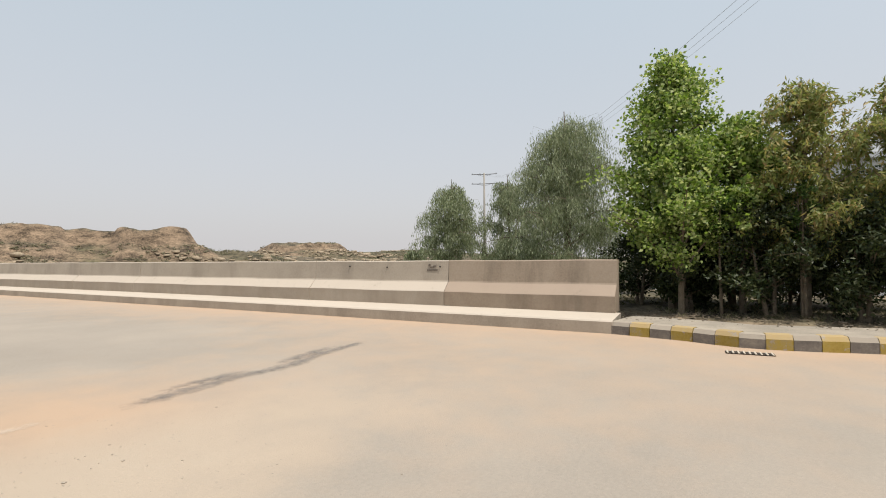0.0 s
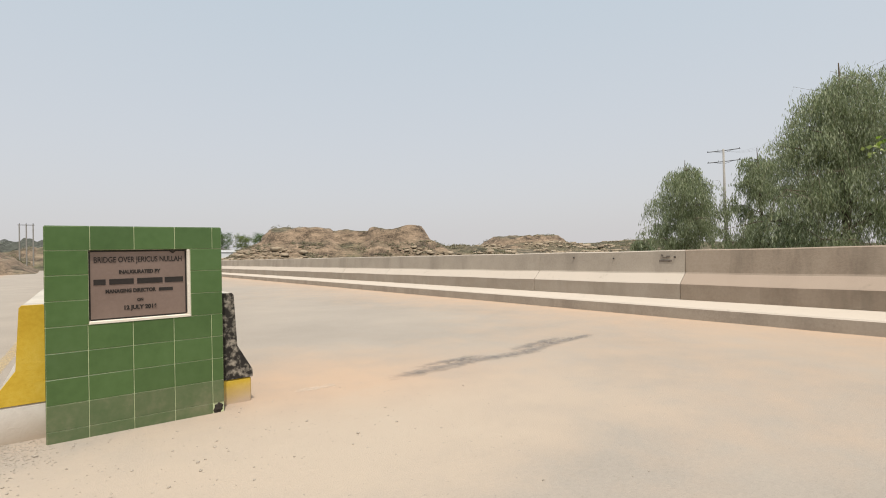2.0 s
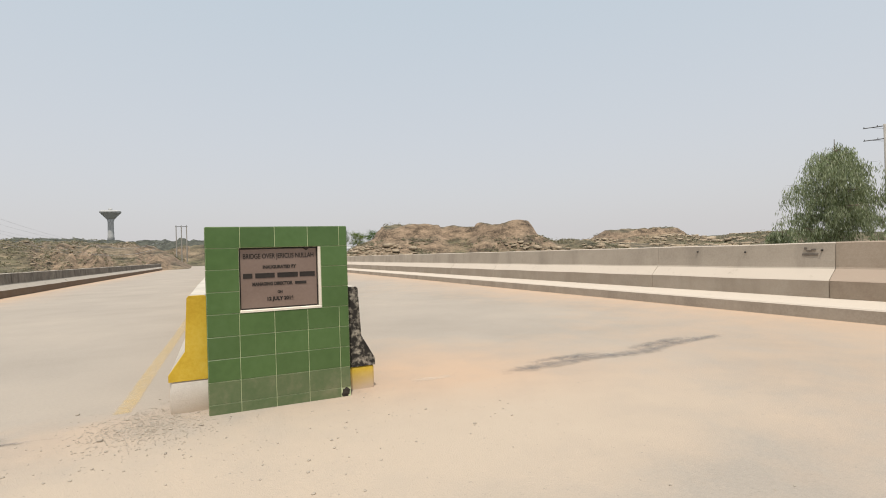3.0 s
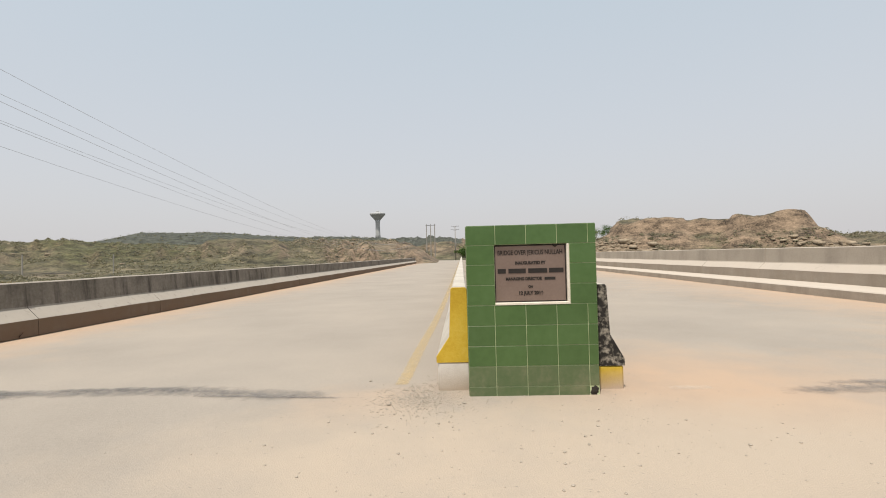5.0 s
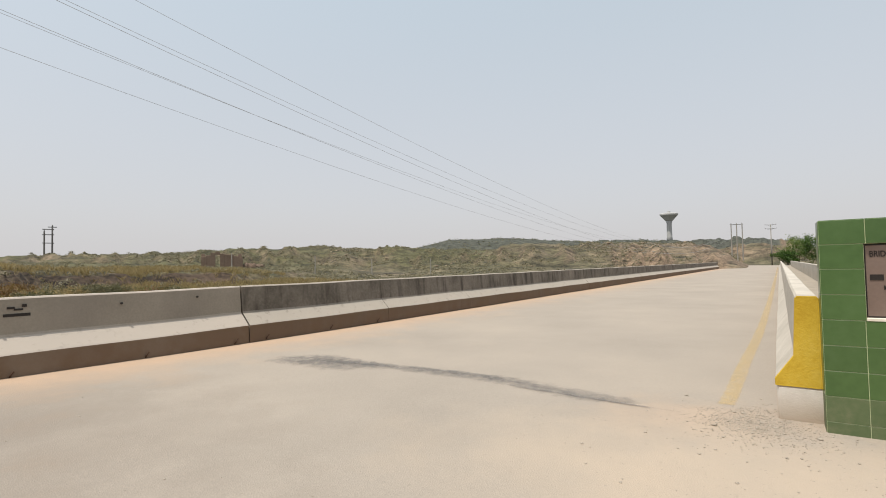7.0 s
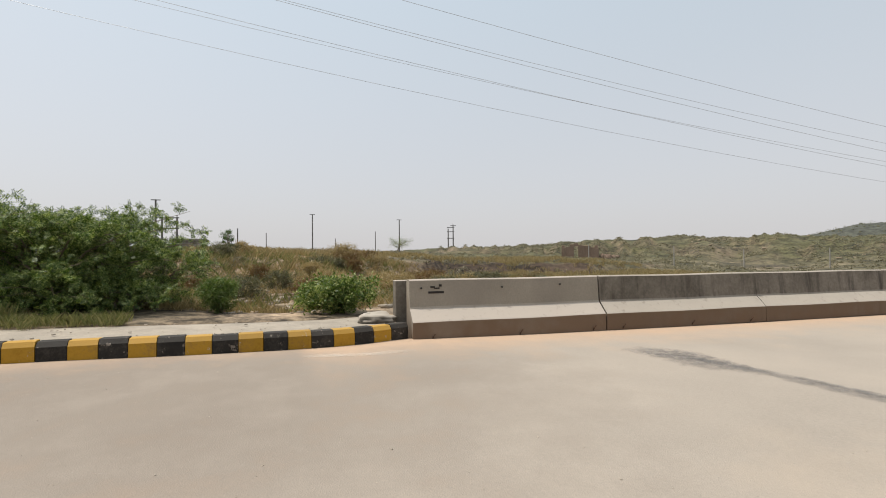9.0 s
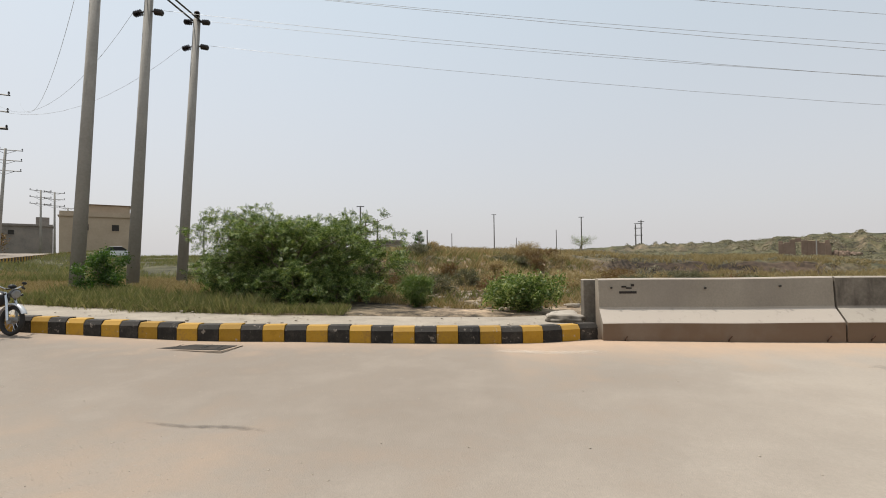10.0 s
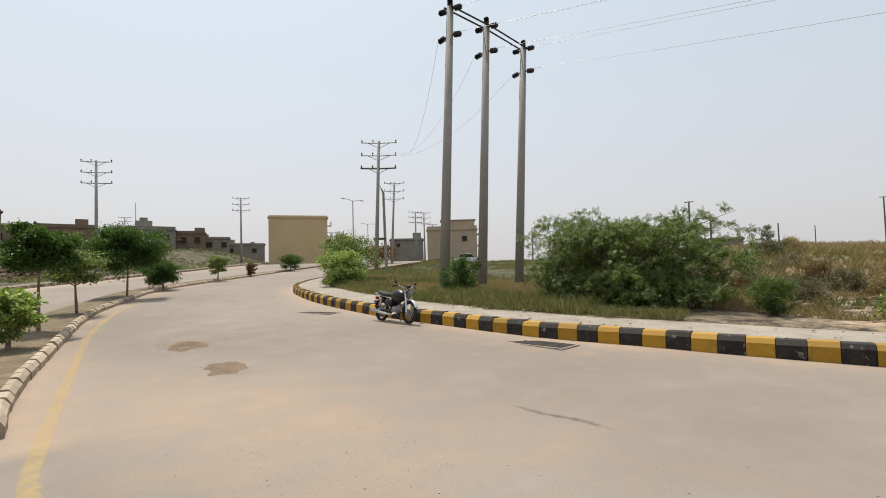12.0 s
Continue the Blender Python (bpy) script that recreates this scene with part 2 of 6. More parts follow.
M_BARK = material("grey_brown_bark", [(0.10, 0.075, 0.05), (0.17, 0.135, 0.095), (0.23, 0.19, 0.14)], 4, 30, 0.95, 0.6, 30)
M_TAN = material("tan_plaster_wall", [(0.50, 0.37, 0.21), (0.56, 0.42, 0.25)], 0.25, 3, 0.9, 0.1, 20)
M_TAN2 = material("pale_tan_wall", [(0.40, 0.315, 0.225), (0.47, 0.37, 0.27)], 0.3, 3, 0.9, 0.1, 20)
M_GREYB = material("raw_block_wall", [(0.19, 0.165, 0.145), (0.26, 0.23, 0.20), (0.31, 0.265, 0.225)], 0.4, 4, 0.95, 0.3, 12)
M_BRICK = material("brown_brick_wall", [(0.165, 0.115, 0.085), (0.235, 0.168, 0.125)], 0.4, 4, 0.95, 0.3, 12)
# near-black fill painted for the shade inside window openings and bolt holes
M_HOLE = material("dark_opening_shade", [(0.03, 0.026, 0.022), (0.05, 0.045, 0.04)], 1, 8, 0.8, 0)
M_WHITE = material("white_painted_wall", [(0.66, 0.66, 0.66), (0.74, 0.74, 0.74)], 0.6, 6, 0.7, 0.05, 20)
M_LINE = decal_material("worn_yellow_line_paint", [(0.66, 0.45, 0.13), (0.60, 0.44, 0.20)], 0.46, 6)
M_WET = decal_material("dark_joint_stain", [(0.15, 0.14, 0.132), (0.21, 0.192, 0.178)], 0.58, 4.5)
M_CRACK = decal_material("tar_crack", [(0.12, 0.105, 0.09), (0.18, 0.155, 0.13)], 0.6, 6)
M_SPILL = decal_material("brown_soil_spill", [(0.30, 0.21, 0.13), (0.40, 0.28, 0.18)], 0.95, 4)
M_PALE = decal_material("pale_mortar_spill", [(0.62, 0.54, 0.44), (0.62, 0.55, 0.46)], 0.5, 4)
M_STONE = material("loose_gravel", [(0.30, 0.26, 0.21), (0.42, 0.36, 0.29)], 3, 20, 0.9, 0.2, 40)
M_BED = material("brown_bed_earth", [(0.10, 0.074, 0.045), (0.16, 0.12, 0.072), (0.23, 0.175, 0.11)], 2.2, 16, 0.95, 0.6, 30)
M_SOIL = material("fine_brown_soil", [(0.13, 0.09, 0.06), (0.18, 0.128, 0.085), (0.24, 0.175, 0.12)], 3.0, 30, 0.95, 0.6, 45)
M_TOWER = material("grey_tower_concrete", [(0.39, 0.385, 0.37), (0.46, 0.45, 0.435)], 0.1, 1, 0.9, 0.1, 5)
M_DARKPOLE = material("dark_weathered_pole", [(0.13, 0.12, 0.11), (0.18, 0.165, 0.15)], 0.7, 6, 0.85, 0.1, 20)
# near-black colour for the shade in drain pits and the chipped tile corner
M_PIT = material("dark_pit_shade", [(0.02, 0.017, 0.014), (0.05, 0.04, 0.032)], 3, 20, 0.9, 0.2, 40)
L_POPLAR = leaf_material("fresh_green_leaves", (0.10, 0.165, 0.035), (0.215, 0.285, 0.07), (0.44, 0.47, 0.21), 0.42)
L_WILLOW = leaf_material("grey_green_narrow_leaves", (0.15, 0.18, 0.095), (0.25, 0.28, 0.155), (0.42, 0.44, 0.30), 0.38)
L_ACACIA = leaf_material("olive_leaves_with_brown_pods", (0.13, 0.17, 0.05), (0.27, 0.29, 0.10), (0.38, 0.28, 0.13), 0.4)
L_BUSH = leaf_material("feathery_green_leaves", (0.05, 0.09, 0.02), (0.115, 0.16, 0.038), (0.33, 0.35, 0.14))
L_DARK = leaf_material("deep_green_leaves", (0.035, 0.075, 0.015), (0.06, 0.11, 0.022), (0.10, 0.15, 0.035))
L_GRASS = leaf_material("mixed_dry_grass", (0.115, 0.128, 0.045), (0.178, 0.178, 0.066), (0.29, 0.25, 0.118), 0.3)
L_THORN = leaf_material("fine_thorn_leaves", (0.02, 0.047, 0.010), (0.088, 0.138, 0.028), (0.36, 0.40, 0.14), 0.26)
L_STRAW = leaf_material("dry_straw_blades", (0.20, 0.15, 0.068), (0.31, 0.24, 0.115), (0.42, 0.33, 0.175), 0.3)
L_REED = leaf_material("green_reed_blades", (0.065, 0.11, 0.025), (0.10, 0.15, 0.038), (0.18, 0.20, 0.07), 0.3)
L_SCRUB = leaf_material("dusty_scrub", (0.05, 0.058, 0.024), (0.115, 0.115, 0.052), (0.23, 0.195, 0.115), 0.15)
# dusty scrub colour, also paled and greyed for distance haze on the hills
L_FAR = leaf_material("dusty_haze_paled_scrub", (0.105, 0.098, 0.052), (0.165, 0.148, 0.085), (0.24, 0.205, 0.13), 0.2)
# near-black leaf colour stands for the shade under the roadside crowns
L_UNDER = leaf_material("leaves_darkened_for_shade", (0.018, 0.03, 0.009), (0.034, 0.05, 0.014), (0.075, 0.08, 0.032), 0.2)
L_RUST = leaf_material("rusty_shrub_leaves", (0.13, 0.07, 0.03), (0.19, 0.11, 0.045), (0.16, 0.14, 0.05), 0.2)


# ---- building helpers ----
class Geo:
    """Collects the corners and faces of one mesh."""

    def __init__(self):
        self.v, self.f = [], []

    def add(self, vs, fs):
        n = len(self.v)
        self.v += [tuple(p) for p in vs]
        self.f += [tuple(i + n for i in f) for f in fs]
        return self

    def box(self, c, s, rz=0.0, b=0.0, m=None):
        """A box about c of size s, its upright edges and top rim cut by b."""
        hx, hy, hz = s[0] / 2, s[1] / 2, s[2] / 2
        b = min(b, hx * 0.9, hy * 0.9, hz * 0.9)
        if b <= 0:
            pts = [(x, y, z) for z in (-hz, hz) for x, y in ((-hx, -hy), (hx, -hy), (hx, hy), (-hx, hy))]
            fs = [(3, 2, 1, 0), (4, 5, 6, 7), (0, 1, 5, 4), (1, 2, 6, 5), (2, 3, 7, 6), (3, 0, 4, 7)]
        else:
            ring = [(-hx + b, -hy), (hx - b, -hy), (hx, -hy + b), (hx, hy - b), (hx - b, hy), (-hx + b, hy), (-hx, hy - b), (-hx, -hy + b)]
            inner = [(x * (hx - b) / hx, y * (hy - b) / hy) for x, y in ring]
            pts = [(x, y, -hz) for x, y in ring] + [(x, y, hz - b) for x, y in ring] + [(x, y, hz) for x, y in inner]
            fs = [tuple(range(7, -1, -1)), tuple(range(16, 24))]
            for k in (0, 8):
                fs += [(k + i, k + (i + 1) % 8, k + 8 + (i + 1) % 8, k + 8 + i) for i in range(8)]
        r = Matrix.Rotation(rz, 4, "Z")
        t = (m or Matrix()) @ Matrix.Translation(c) @ r
        return self.add([t @ Vector(p) for p in pts], fs)

    def tube(self, pts, radii, n=8, cap=True):
        """A round tube along pts."""
        pts = [Vector(p) for p in pts]
        if isinstance(radii, (int, float)):
            radii = [radii] * len(pts)
        vs, fs = [], []
        for i, p in enumerate(pts):
            d = (pts[min(i + 1, len(pts) - 1)] - pts[max(i - 1, 0)]).normalized()
            a = d.cross(Vector((0, 0, 1)) if abs(d.z) < 0.9 else Vector((1, 0, 0))).normalized()
            c = d.cross(a)
            vs += [p + (a * math.cos(2 * math.pi * k / n) + c * math.sin(2 * math.pi * k / n)) * radii[i] for k in range(n)]
        for i in range(len(pts) - 1):
            fs += [(i * n + k, i * n + (k + 1) % n, (i + 1) * n + (k + 1) % n, (i + 1) * n + k) for k in range(n)]
        if cap:
            fs += [tuple(range(n - 1, -1, -1)), tuple((len(pts) - 1) * n + k for k in range(n))]
        return self.add(vs, fs)

    def ring(self, c, axis, R, r, n=28, k=8, squash=1.0):
        """A torus."""
        c, axis = Vector(c), Vector(axis).normalized()
        a = axis.cross(Vector((0, 0, 1)) if abs(axis.z) < 0.9 else Vector((1, 0, 0))).normalized()
        b = axis.cross(a)
        vs, fs = [], []
        for i in range(n):
            d = a * math.cos(2 * math.pi * i / n) + b * math.sin(2 * math.pi * i / n)
            vs += [c + d * (R + r * math.cos(2 * math.pi * j / k)) + axis * (r * squash * math.sin(2 * math.pi * j / k)) for j in range(k)]
        fs = [(i * k + j, ((i + 1) % n) * k + j, ((i + 1) % n) * k + (j + 1) % k, i * k + (j + 1) % k) for i in range(n) for j in range(k)]
        return self.add(vs, fs)

    def lathe(self, c, profile, n=20):
        """profile: (radius, height) pairs about an upright axis through c."""
        c = Vector(c)
        vs = [c + Vector((r * math.cos(2 * math.pi * k / n), r * math.sin(2 * math.pi * k / n), z)) for r, z in profile for k in range(n)]
        fs = [(i * n + k, i * n + (k + 1) % n, (i + 1) * n + (k + 1) % n, (i + 1) * n + k) for i in range(len(profile) - 1) for k in range(n)]
        fs += [tuple(range(n - 1, -1, -1)), tuple((len(profile) - 1) * n + k for k in range(n))]
        return self.add(vs, fs)

    def blob(self, c, s, seed=0, rough=0.15, n=10, k=7):
        """A lumpy rounded body of half-sizes s."""
        c = Vector(c)
        vs, fs = [], []
        for j in range(k + 1):
            th = math.pi * j / k
            for i in range(n):
                ph = 2 * math.pi * i / n
                d = Vector((math.sin(th) * math.cos(ph), math.sin(th) * math.sin(ph), math.cos(th)))
                q = 1 + rough * noise.noise(d * 2.3 + Vector((seed * 3.1, seed, 0)))
                vs.append(c + Vector((d.x * s[0], d.y * s[1], d.z * s[2])) * q)
        fs = [(j * n + i, (j + 1) * n + i, (j + 1) * n + (i + 1) % n, j * n + (i + 1) % n) for j in range(k) for i in range(n)]
        return self.add(vs, fs)

    def sweep(self, profile, frames):
        """profile: closed (u, w) outline; frames: (origin, u axis) for each station, w is up."""
        n = len(profile)
        vs = [Vector(o) + Vector(u) * a + Vector((0, 0, w)) for o, u in frames for a, w in profile]
        fs = [(i * n + k, i * n + (k + 1) % n, (i + 1) * n + (k + 1) % n, (i + 1) * n + k) for i in range(len(frames) - 1) for k in range(n)]
        fs += [tuple(range(n - 1, -1, -1)), tuple((len(frames) - 1) * n + k for k in range(n))]
        return self.add(vs, fs)

    def mesh(self, name, mat, smooth=False):
        me = bpy.data.meshes.new(name)
        me.from_pydata(self.v, [], self.f)
        if mat:
            me.materials.append(mat)
        bm = bmesh.new()
        bm.from_mesh(me)
        bmesh.ops.recalc_face_normals(bm, faces=bm.faces)
        bm.to_mesh(me)
        bm.free()
        if smooth:
            me.shade_smooth()
        return me


def part(name, geo, mat, parent=None, label="", smooth=False):
    """One mesh under a thing or a part, or a thing of its own."""
    ob = new(name, geo.mesh(name, mat, smooth))
    if parent:
        ob.parent = parent
    return tagged(ob, label)


def thing(name, at, label, category, group="", kind="", rz=0.0):
    ob = new(name)
    ob.matrix_world = pose(*at, 0, 0, rz)
    return tagged(ob, label, category, group, kind)


def fast_mesh(name, verts, quads, mat):
    """A mesh of many four-sided faces from arrays."""
    me = bpy.data.meshes.new(name)
    verts, quads = np.asarray(verts, np.float32).reshape(-1, 3), np.asarray(quads, np.int32).reshape(-1, 4)
    me.vertices.add(len(verts))
    me.vertices.foreach_set("co", verts.ravel())
    me.loops.add(quads.size)
    me.loops.foreach_set("vertex_index", quads.ravel())
    me.polygons.add(len(quads))
    me.polygons.foreach_set("loop_start", np.arange(0, quads.size, 4, dtype=np.int32))
    me.update(calc_edges=True)
    me.validate()
    me.materials.append(mat)
    return me


def leaf_mesh(name, at, along, length, width, mat, fold=0.25):
    """Leaves: a folded lozenge for each place, pointing along."""
    rng = np.random.default_rng(len(at))
    n = len(at)
    d = along / (np.linalg.norm(along, axis=1, keepdims=True) + 1e-9)
    r = rng.normal(size=(n, 3))
    s = np.cross(d, r)
    s /= np.linalg.norm(s, axis=1, keepdims=True) + 1e-9
    u = np.cross(s, d)
    L = (length * rng.uniform(0.65, 1.25, n))[:, None]
    W = (width * rng.uniform(0.7, 1.2, n))[:, None]
    v = np.stack([at, at + d * L * 0.45 + s * W * 0.5 + u * W * fold, at + d * L, at + d * L * 0.45 - s * W * 0.5 + u * W * fold], axis=1)
    return fast_mesh(name, v, np.arange(4 * n), mat)


def frond_mesh(name, at, along, length, mat, pairs=5):
    """Feathery fronds: pairs of slim leaflets in one plane along a rib, the plane nearly level."""
    rng = np.random.default_rng(len(at))
    n = len(at)
    d = along / (np.linalg.norm(along, axis=1, keepdims=True) + 1e-9)
    up = rng.normal(size=(n, 3)) * 0.8 + np.array((0, 0, 1.0))
    s = np.cross(d, up)
    s /= np.linalg.norm(s, axis=1, keepdims=True) + 1e-9
    L = (length * rng.uniform(0.6, 1.25, n))[:, None]
    quads = []
    for k in range(pairs):
        root = at + d * L * (0.15 + 0.8 * k / pairs)
        for side in (-1, 1):
            tip = root + (s * side * 0.9 + d * 0.45) * L * (0.34 - 0.03 * k)
            mid = (root + tip) / 2
            quads.append(np.stack([root, mid + d * L * 0.065, tip, mid - d * L * 0.065], 1))
    v = np.stack(quads, 1)
    return fast_mesh(name, v, np.arange(4 * n * 2 * pairs), mat)


def value_noise(x, y, seed=0):
    """Smooth noise in -1..1 on arrays."""
    xi, yi = np.floor(x), np.floor(y)
    fx, fy = x - xi, y - yi
    fx, fy = fx * fx * (3 - 2 * fx), fy * fy * (3 - 2 * fy)

    def h(a, b):
        q = np.sin(a * 127.1 + b * 311.7 + seed * 74.7) * 43758.5453
        return 2 * (q - np.floor(q)) - 1
    return (h(xi, yi) * (1 - fx) + h(xi + 1, yi) * fx) * (1 - fy) + (h(xi, yi + 1) * (1 - fx) + h(xi + 1, yi + 1) * fx) * fy


def layers(x, y, size, octaves=4, seed=0):
    total, amp = 0, 1.0
    for k in range(octaves):
        total = total + amp * value_noise(x / size + 13.7 * k, y / size - 7.1 * k, seed + k)
        size, amp = size / 2.1, amp * 0.5
    return total / 1.9


def step(v, a, b):
    t = np.clip((v - a) / (b - a), 0, 1)
    return t * t * (3 - 2 * t)


def smooth_line(points, gap):
    """A curve through the points, resampled at even steps."""
    P = np.array(points, float)
    Q = np.vstack([2 * P[0] - P[1], P, 2 * P[-1] - P[-2]])
    out = []
    for i in range(1, len(Q) - 2):
        for t in np.linspace(0, 1, 24, endpoint=False):
            a, b, c, d = Q[i - 1], Q[i], Q[i + 1], Q[i + 2]
            out.append(0.5 * (2 * b + (c - a) * t + (2 * a - 5 * b + 4 * c - d) * t * t + (3 * b - a - 3 * c + d) * t ** 3))
    out = np.array(out + [P[-1]])
    s = np.concatenate([[0], np.cumsum(np.linalg.norm(np.diff(out, axis=0), axis=1))])
    k = np.arange(0, s[-1], gap)
    return np.stack([np.interp(k, s, out[:, i]) for i in range(out.shape[1])], axis=1)


# ---- plan: the lie of the land, kerb lines ----
def rise(x, y):
    """The road climbs gently to the south-west."""
    s = -0.77 * (x + 0.7) - 0.64 * (y + 6.4)
    return 0.094 * np.log1p(np.exp(np.clip((s - 6.5) / 2, -40, 40)))


def gz(x, y):
    return float(rise(np.float64(x), np.float64(y)))


BRIDGE_END = 118.0
LEFT = [(-11.45, -3.9), (-10.85, -5.5), (-10.6, -7.8), (-10.5, -10), (-10.35, -12), (-10.6, -14.7), (-11.05, -18), (-12.4, -22.7), (-14.7, -27.8),
        (-17, -30.7), (-21, -34), (-28, -38.5), (-42, -47), (-70, -64)]
RIGHT = [(11.3, -3.9), (10.95, -5.4), (10.55, -6.4), (10.6, -7.4), (10.9, -8.8), (11, -12), (10, -20), (6.5, -30), (0, -40), (-7, -48), (-15, -56),
         (-24, -65), (-44, -85.5), (-70, -108)]
MEDIAN = [(-1.75, -13.6), (-2.2, -15.6), (-3.1, -18.4), (-5.75, -25.8), (-8.0, -30.2), (-12.2, -37), (-19, -43.3), (-34, -55.4), (-60, -76)]
BAR_L, BAR_R, WALK = -11.3, 12.3, 0.30
left_line, right_line, median_line = (smooth_line(p, 0.43) for p in (LEFT, RIGHT, MEDIAN))


def x_left(y):
    return np.where(y > -3.9, BAR_L, np.interp(-y, -left_line[:, 1], left_line[:, 0]))


def x_right(y):
    return np.where(y > -3.9, 11.3, np.interp(-y, -right_line[:, 1], right_line[:, 0]))


def terrace_edge(x, y, bearing):
    """How far out the terrace begins, and how broad its face is."""
    edge = np.interp(bearing, [-118, -106, -98, -92, -86, -80, -73, -64, -57, -52, -47], [24, 20.5, 19.5, 19.5, 22, 28, 41, 44, 46, 62, 110])
    edge = edge + 1.5 * layers(x, y, 7, 3, 17) + 0.6 * layers(x, y, 2.2, 2, 19)
    return edge, np.interp(bearing, [-100, -95, -89, -84, -76, -70, -55], [5.0, 8.0, 8.0, 5.0, 2.0, 0.9, 1.2])


def ridge(reach, bearing, at, bearings, slopes, near, back):
    """Height of a long ridge whose crest, seen from the road, climbs by the slopes."""
    crest = (at * np.interp(bearing, bearings, slopes, 0, 0)) * (np.interp(bearing, bearings, slopes, 0, 0) > 0.001)
    return crest * step(reach, near, at) * (1 - 0.6 * step(reach, at * 1.12, back))


def land(x, y):
    """Height of the bare ground."""
    base = rise(x, y) * (1 - 0.25 * step(x_left(y) - x, 3, 14))
    road = step(x, x_left(y) - 2.2, x_left(y) - 1.3) * (1 - step(x, x_right(y) + 1.3, x_right(y) + 2.2))
    z = base + 0.24 - 0.44 * road
    # the dry river valley under the bridge
    v = step(y, 3, 16) * (1 - step(y, BRIDGE_END - 22, BRIDGE_END - 4)) * (1 - 0.97 * step(-x, 15, 34))
    z = z - 5.2 * v
    far = step(np.hypot(x, y), 22, 60)
    z = z + (1 - road) * far * (0.7 * layers(x, y, 26, 4, 3) + 0.45 * layers(x, y, 8, 4, 8))
    # terrace of dry earth beyond the left verge: a broken bank, further out a dark cut
    reach, bearing = np.hypot(x + 0.8, y + 6.2), np.degrees(np.arctan2(x + 0.8, y + 6.2))
    edge, wide = terrace_edge(x, y, bearing)
    top = np.interp(bearing, [-122, -110, -100, -84, -72, -57, -50, -45], [0, 0.6, 1.3, 1.2, 0.85, 0.85, 0.4, 0])
    bank = step(reach - edge, 0, wide)
    top = top * (1 - 0.75 * step(reach, 75, 130))
    z = z + top * bank * (1 + 0.16 * layers(x, y, 5, 4, 5)) + 0.55 * layers(x, y, 2.6, 4, 71) * bank * (1 - step(reach, 40, 60)) * step(top, 0.2, 0.8)
    z = z - 0.45 * np.exp(-((x + 17.5) / 1.8) ** 2 - ((y + 6.6) / 2.2) ** 2)
    # the field beyond the second carriageway climbs to the houses
    z = z + 3.2 * step(x - x_right(y), 3, 22) * step(-y, 50, 112) * (1 - step(x, 10, 60))
    # hills: centre, half-length along the bearing's normal, half-depth, height, flat top
    rough = layers(x, y, 22, 5, 21)
    crag = layers(x, y, 7, 4, 61)
    hill = np.zeros_like(z)
    for cx, cy, across, deep, high, flat in (
            (58, 150, 17, 16, 10.2, 1), (84, 134, 15, 13, 10.4, 1), (74, 150, 22, 18, 9.0, 1), (100, 128, 22, 16, 4.2, 0),
            (216, 205, 34, 30, 11.0, 1), (262, 160, 50, 40, 7.0, 0), (150, 190, 60, 25, 3.5, 0), (60, 262, 50, 30, 6.0, 0),
            (-8, 240, 26, 22, 8, 0), (-150, 500, 100, 60, 22, 1), (-80, 560, 120, 80, 22, 1), (-350, 190, 90, 60, 9, 0), (-420, 80, 90, 60, 9, 0), (420, 300, 200, 80, 9, 0)):
        a = math.atan2(cy + 6, cx + 0.8)
        t, r = (x - cx) * -math.sin(a) + (y - cy) * math.cos(a), (x - cx) * math.cos(a) + (y - cy) * math.sin(a)
        q = np.sqrt((t / across) ** 2 + (r / deep) ** 2) + 0.22 * rough + 0.16 * crag
        shape = 0.55 * (1 - step(q, 0.7, 1.7)) + 0.45 * (1 - step(q, 0.6, 0.86)) if flat else np.exp(-1.1 * q ** 2)
        hill = np.maximum(hill, high * shape * (1 + 0.12 * rough + 0.16 * crag * step(shape, 0.02, 0.3)))
    # scrub slopes across the valley, gullied by the rains, and a smooth ridge far behind
    slopes = ridge(reach, bearing, 165.0, [-92, -80, -70, -65, -60, -53, -47, -42, -37, -30, -24, -18, -10, -6, -2.5],
                   [0, 0.010, 0.017, 0.021, 0.031, 0.0400, 0.0445, 0.0405, 0.0385, 0.0395, 0.0415, 0.0440, 0.041, 0.030, 0], 84.0, 330.0)
    on_slope = step(slopes, 0.3, 2.5)
    gully = 1 - np.abs(value_noise(bearing * 0.42 + 0.35 * crag, reach / 60.0, 12)) * 2
    fine = 1 - np.abs(value_noise(bearing * 1.15 + 0.3 * crag, reach / 24.0, 14)) * 2
    lower = on_slope * (1 - step(reach, 140, 168))
    slopes = slopes + lower * (1.1 * gully + 0.75 * fine) + on_slope * (0.55 * crag + 0.35 * rough)
    back = ridge(reach, bearing, 430.0, [-44, -40, -37, -33.5, -30, -26.5, -23, -18, -10, -6], [0, 0.030, 0.041, 0.0565, 0.0545, 0.0558, 0.0505, 0.045, 0.03, 0], 300.0, 760.0)
    back = back + step(back, 1, 8) * 0.9 * rough
    spur = step(hill, 0.8, 3.5) * (1 - step(hill, 8.0, 9.6))
    hill = hill + spur * (0.75 * (1 - 2 * np.abs(layers(x, y, 9, 3, 33))) + 0.45 * layers(x, y, 3.4, 2, 35))
    return z + np.maximum(np.maximum(hill, slopes), back)


def lz(x, y):
    return float(land(np.array([float(x)]), np.array([float(y)]))[0])


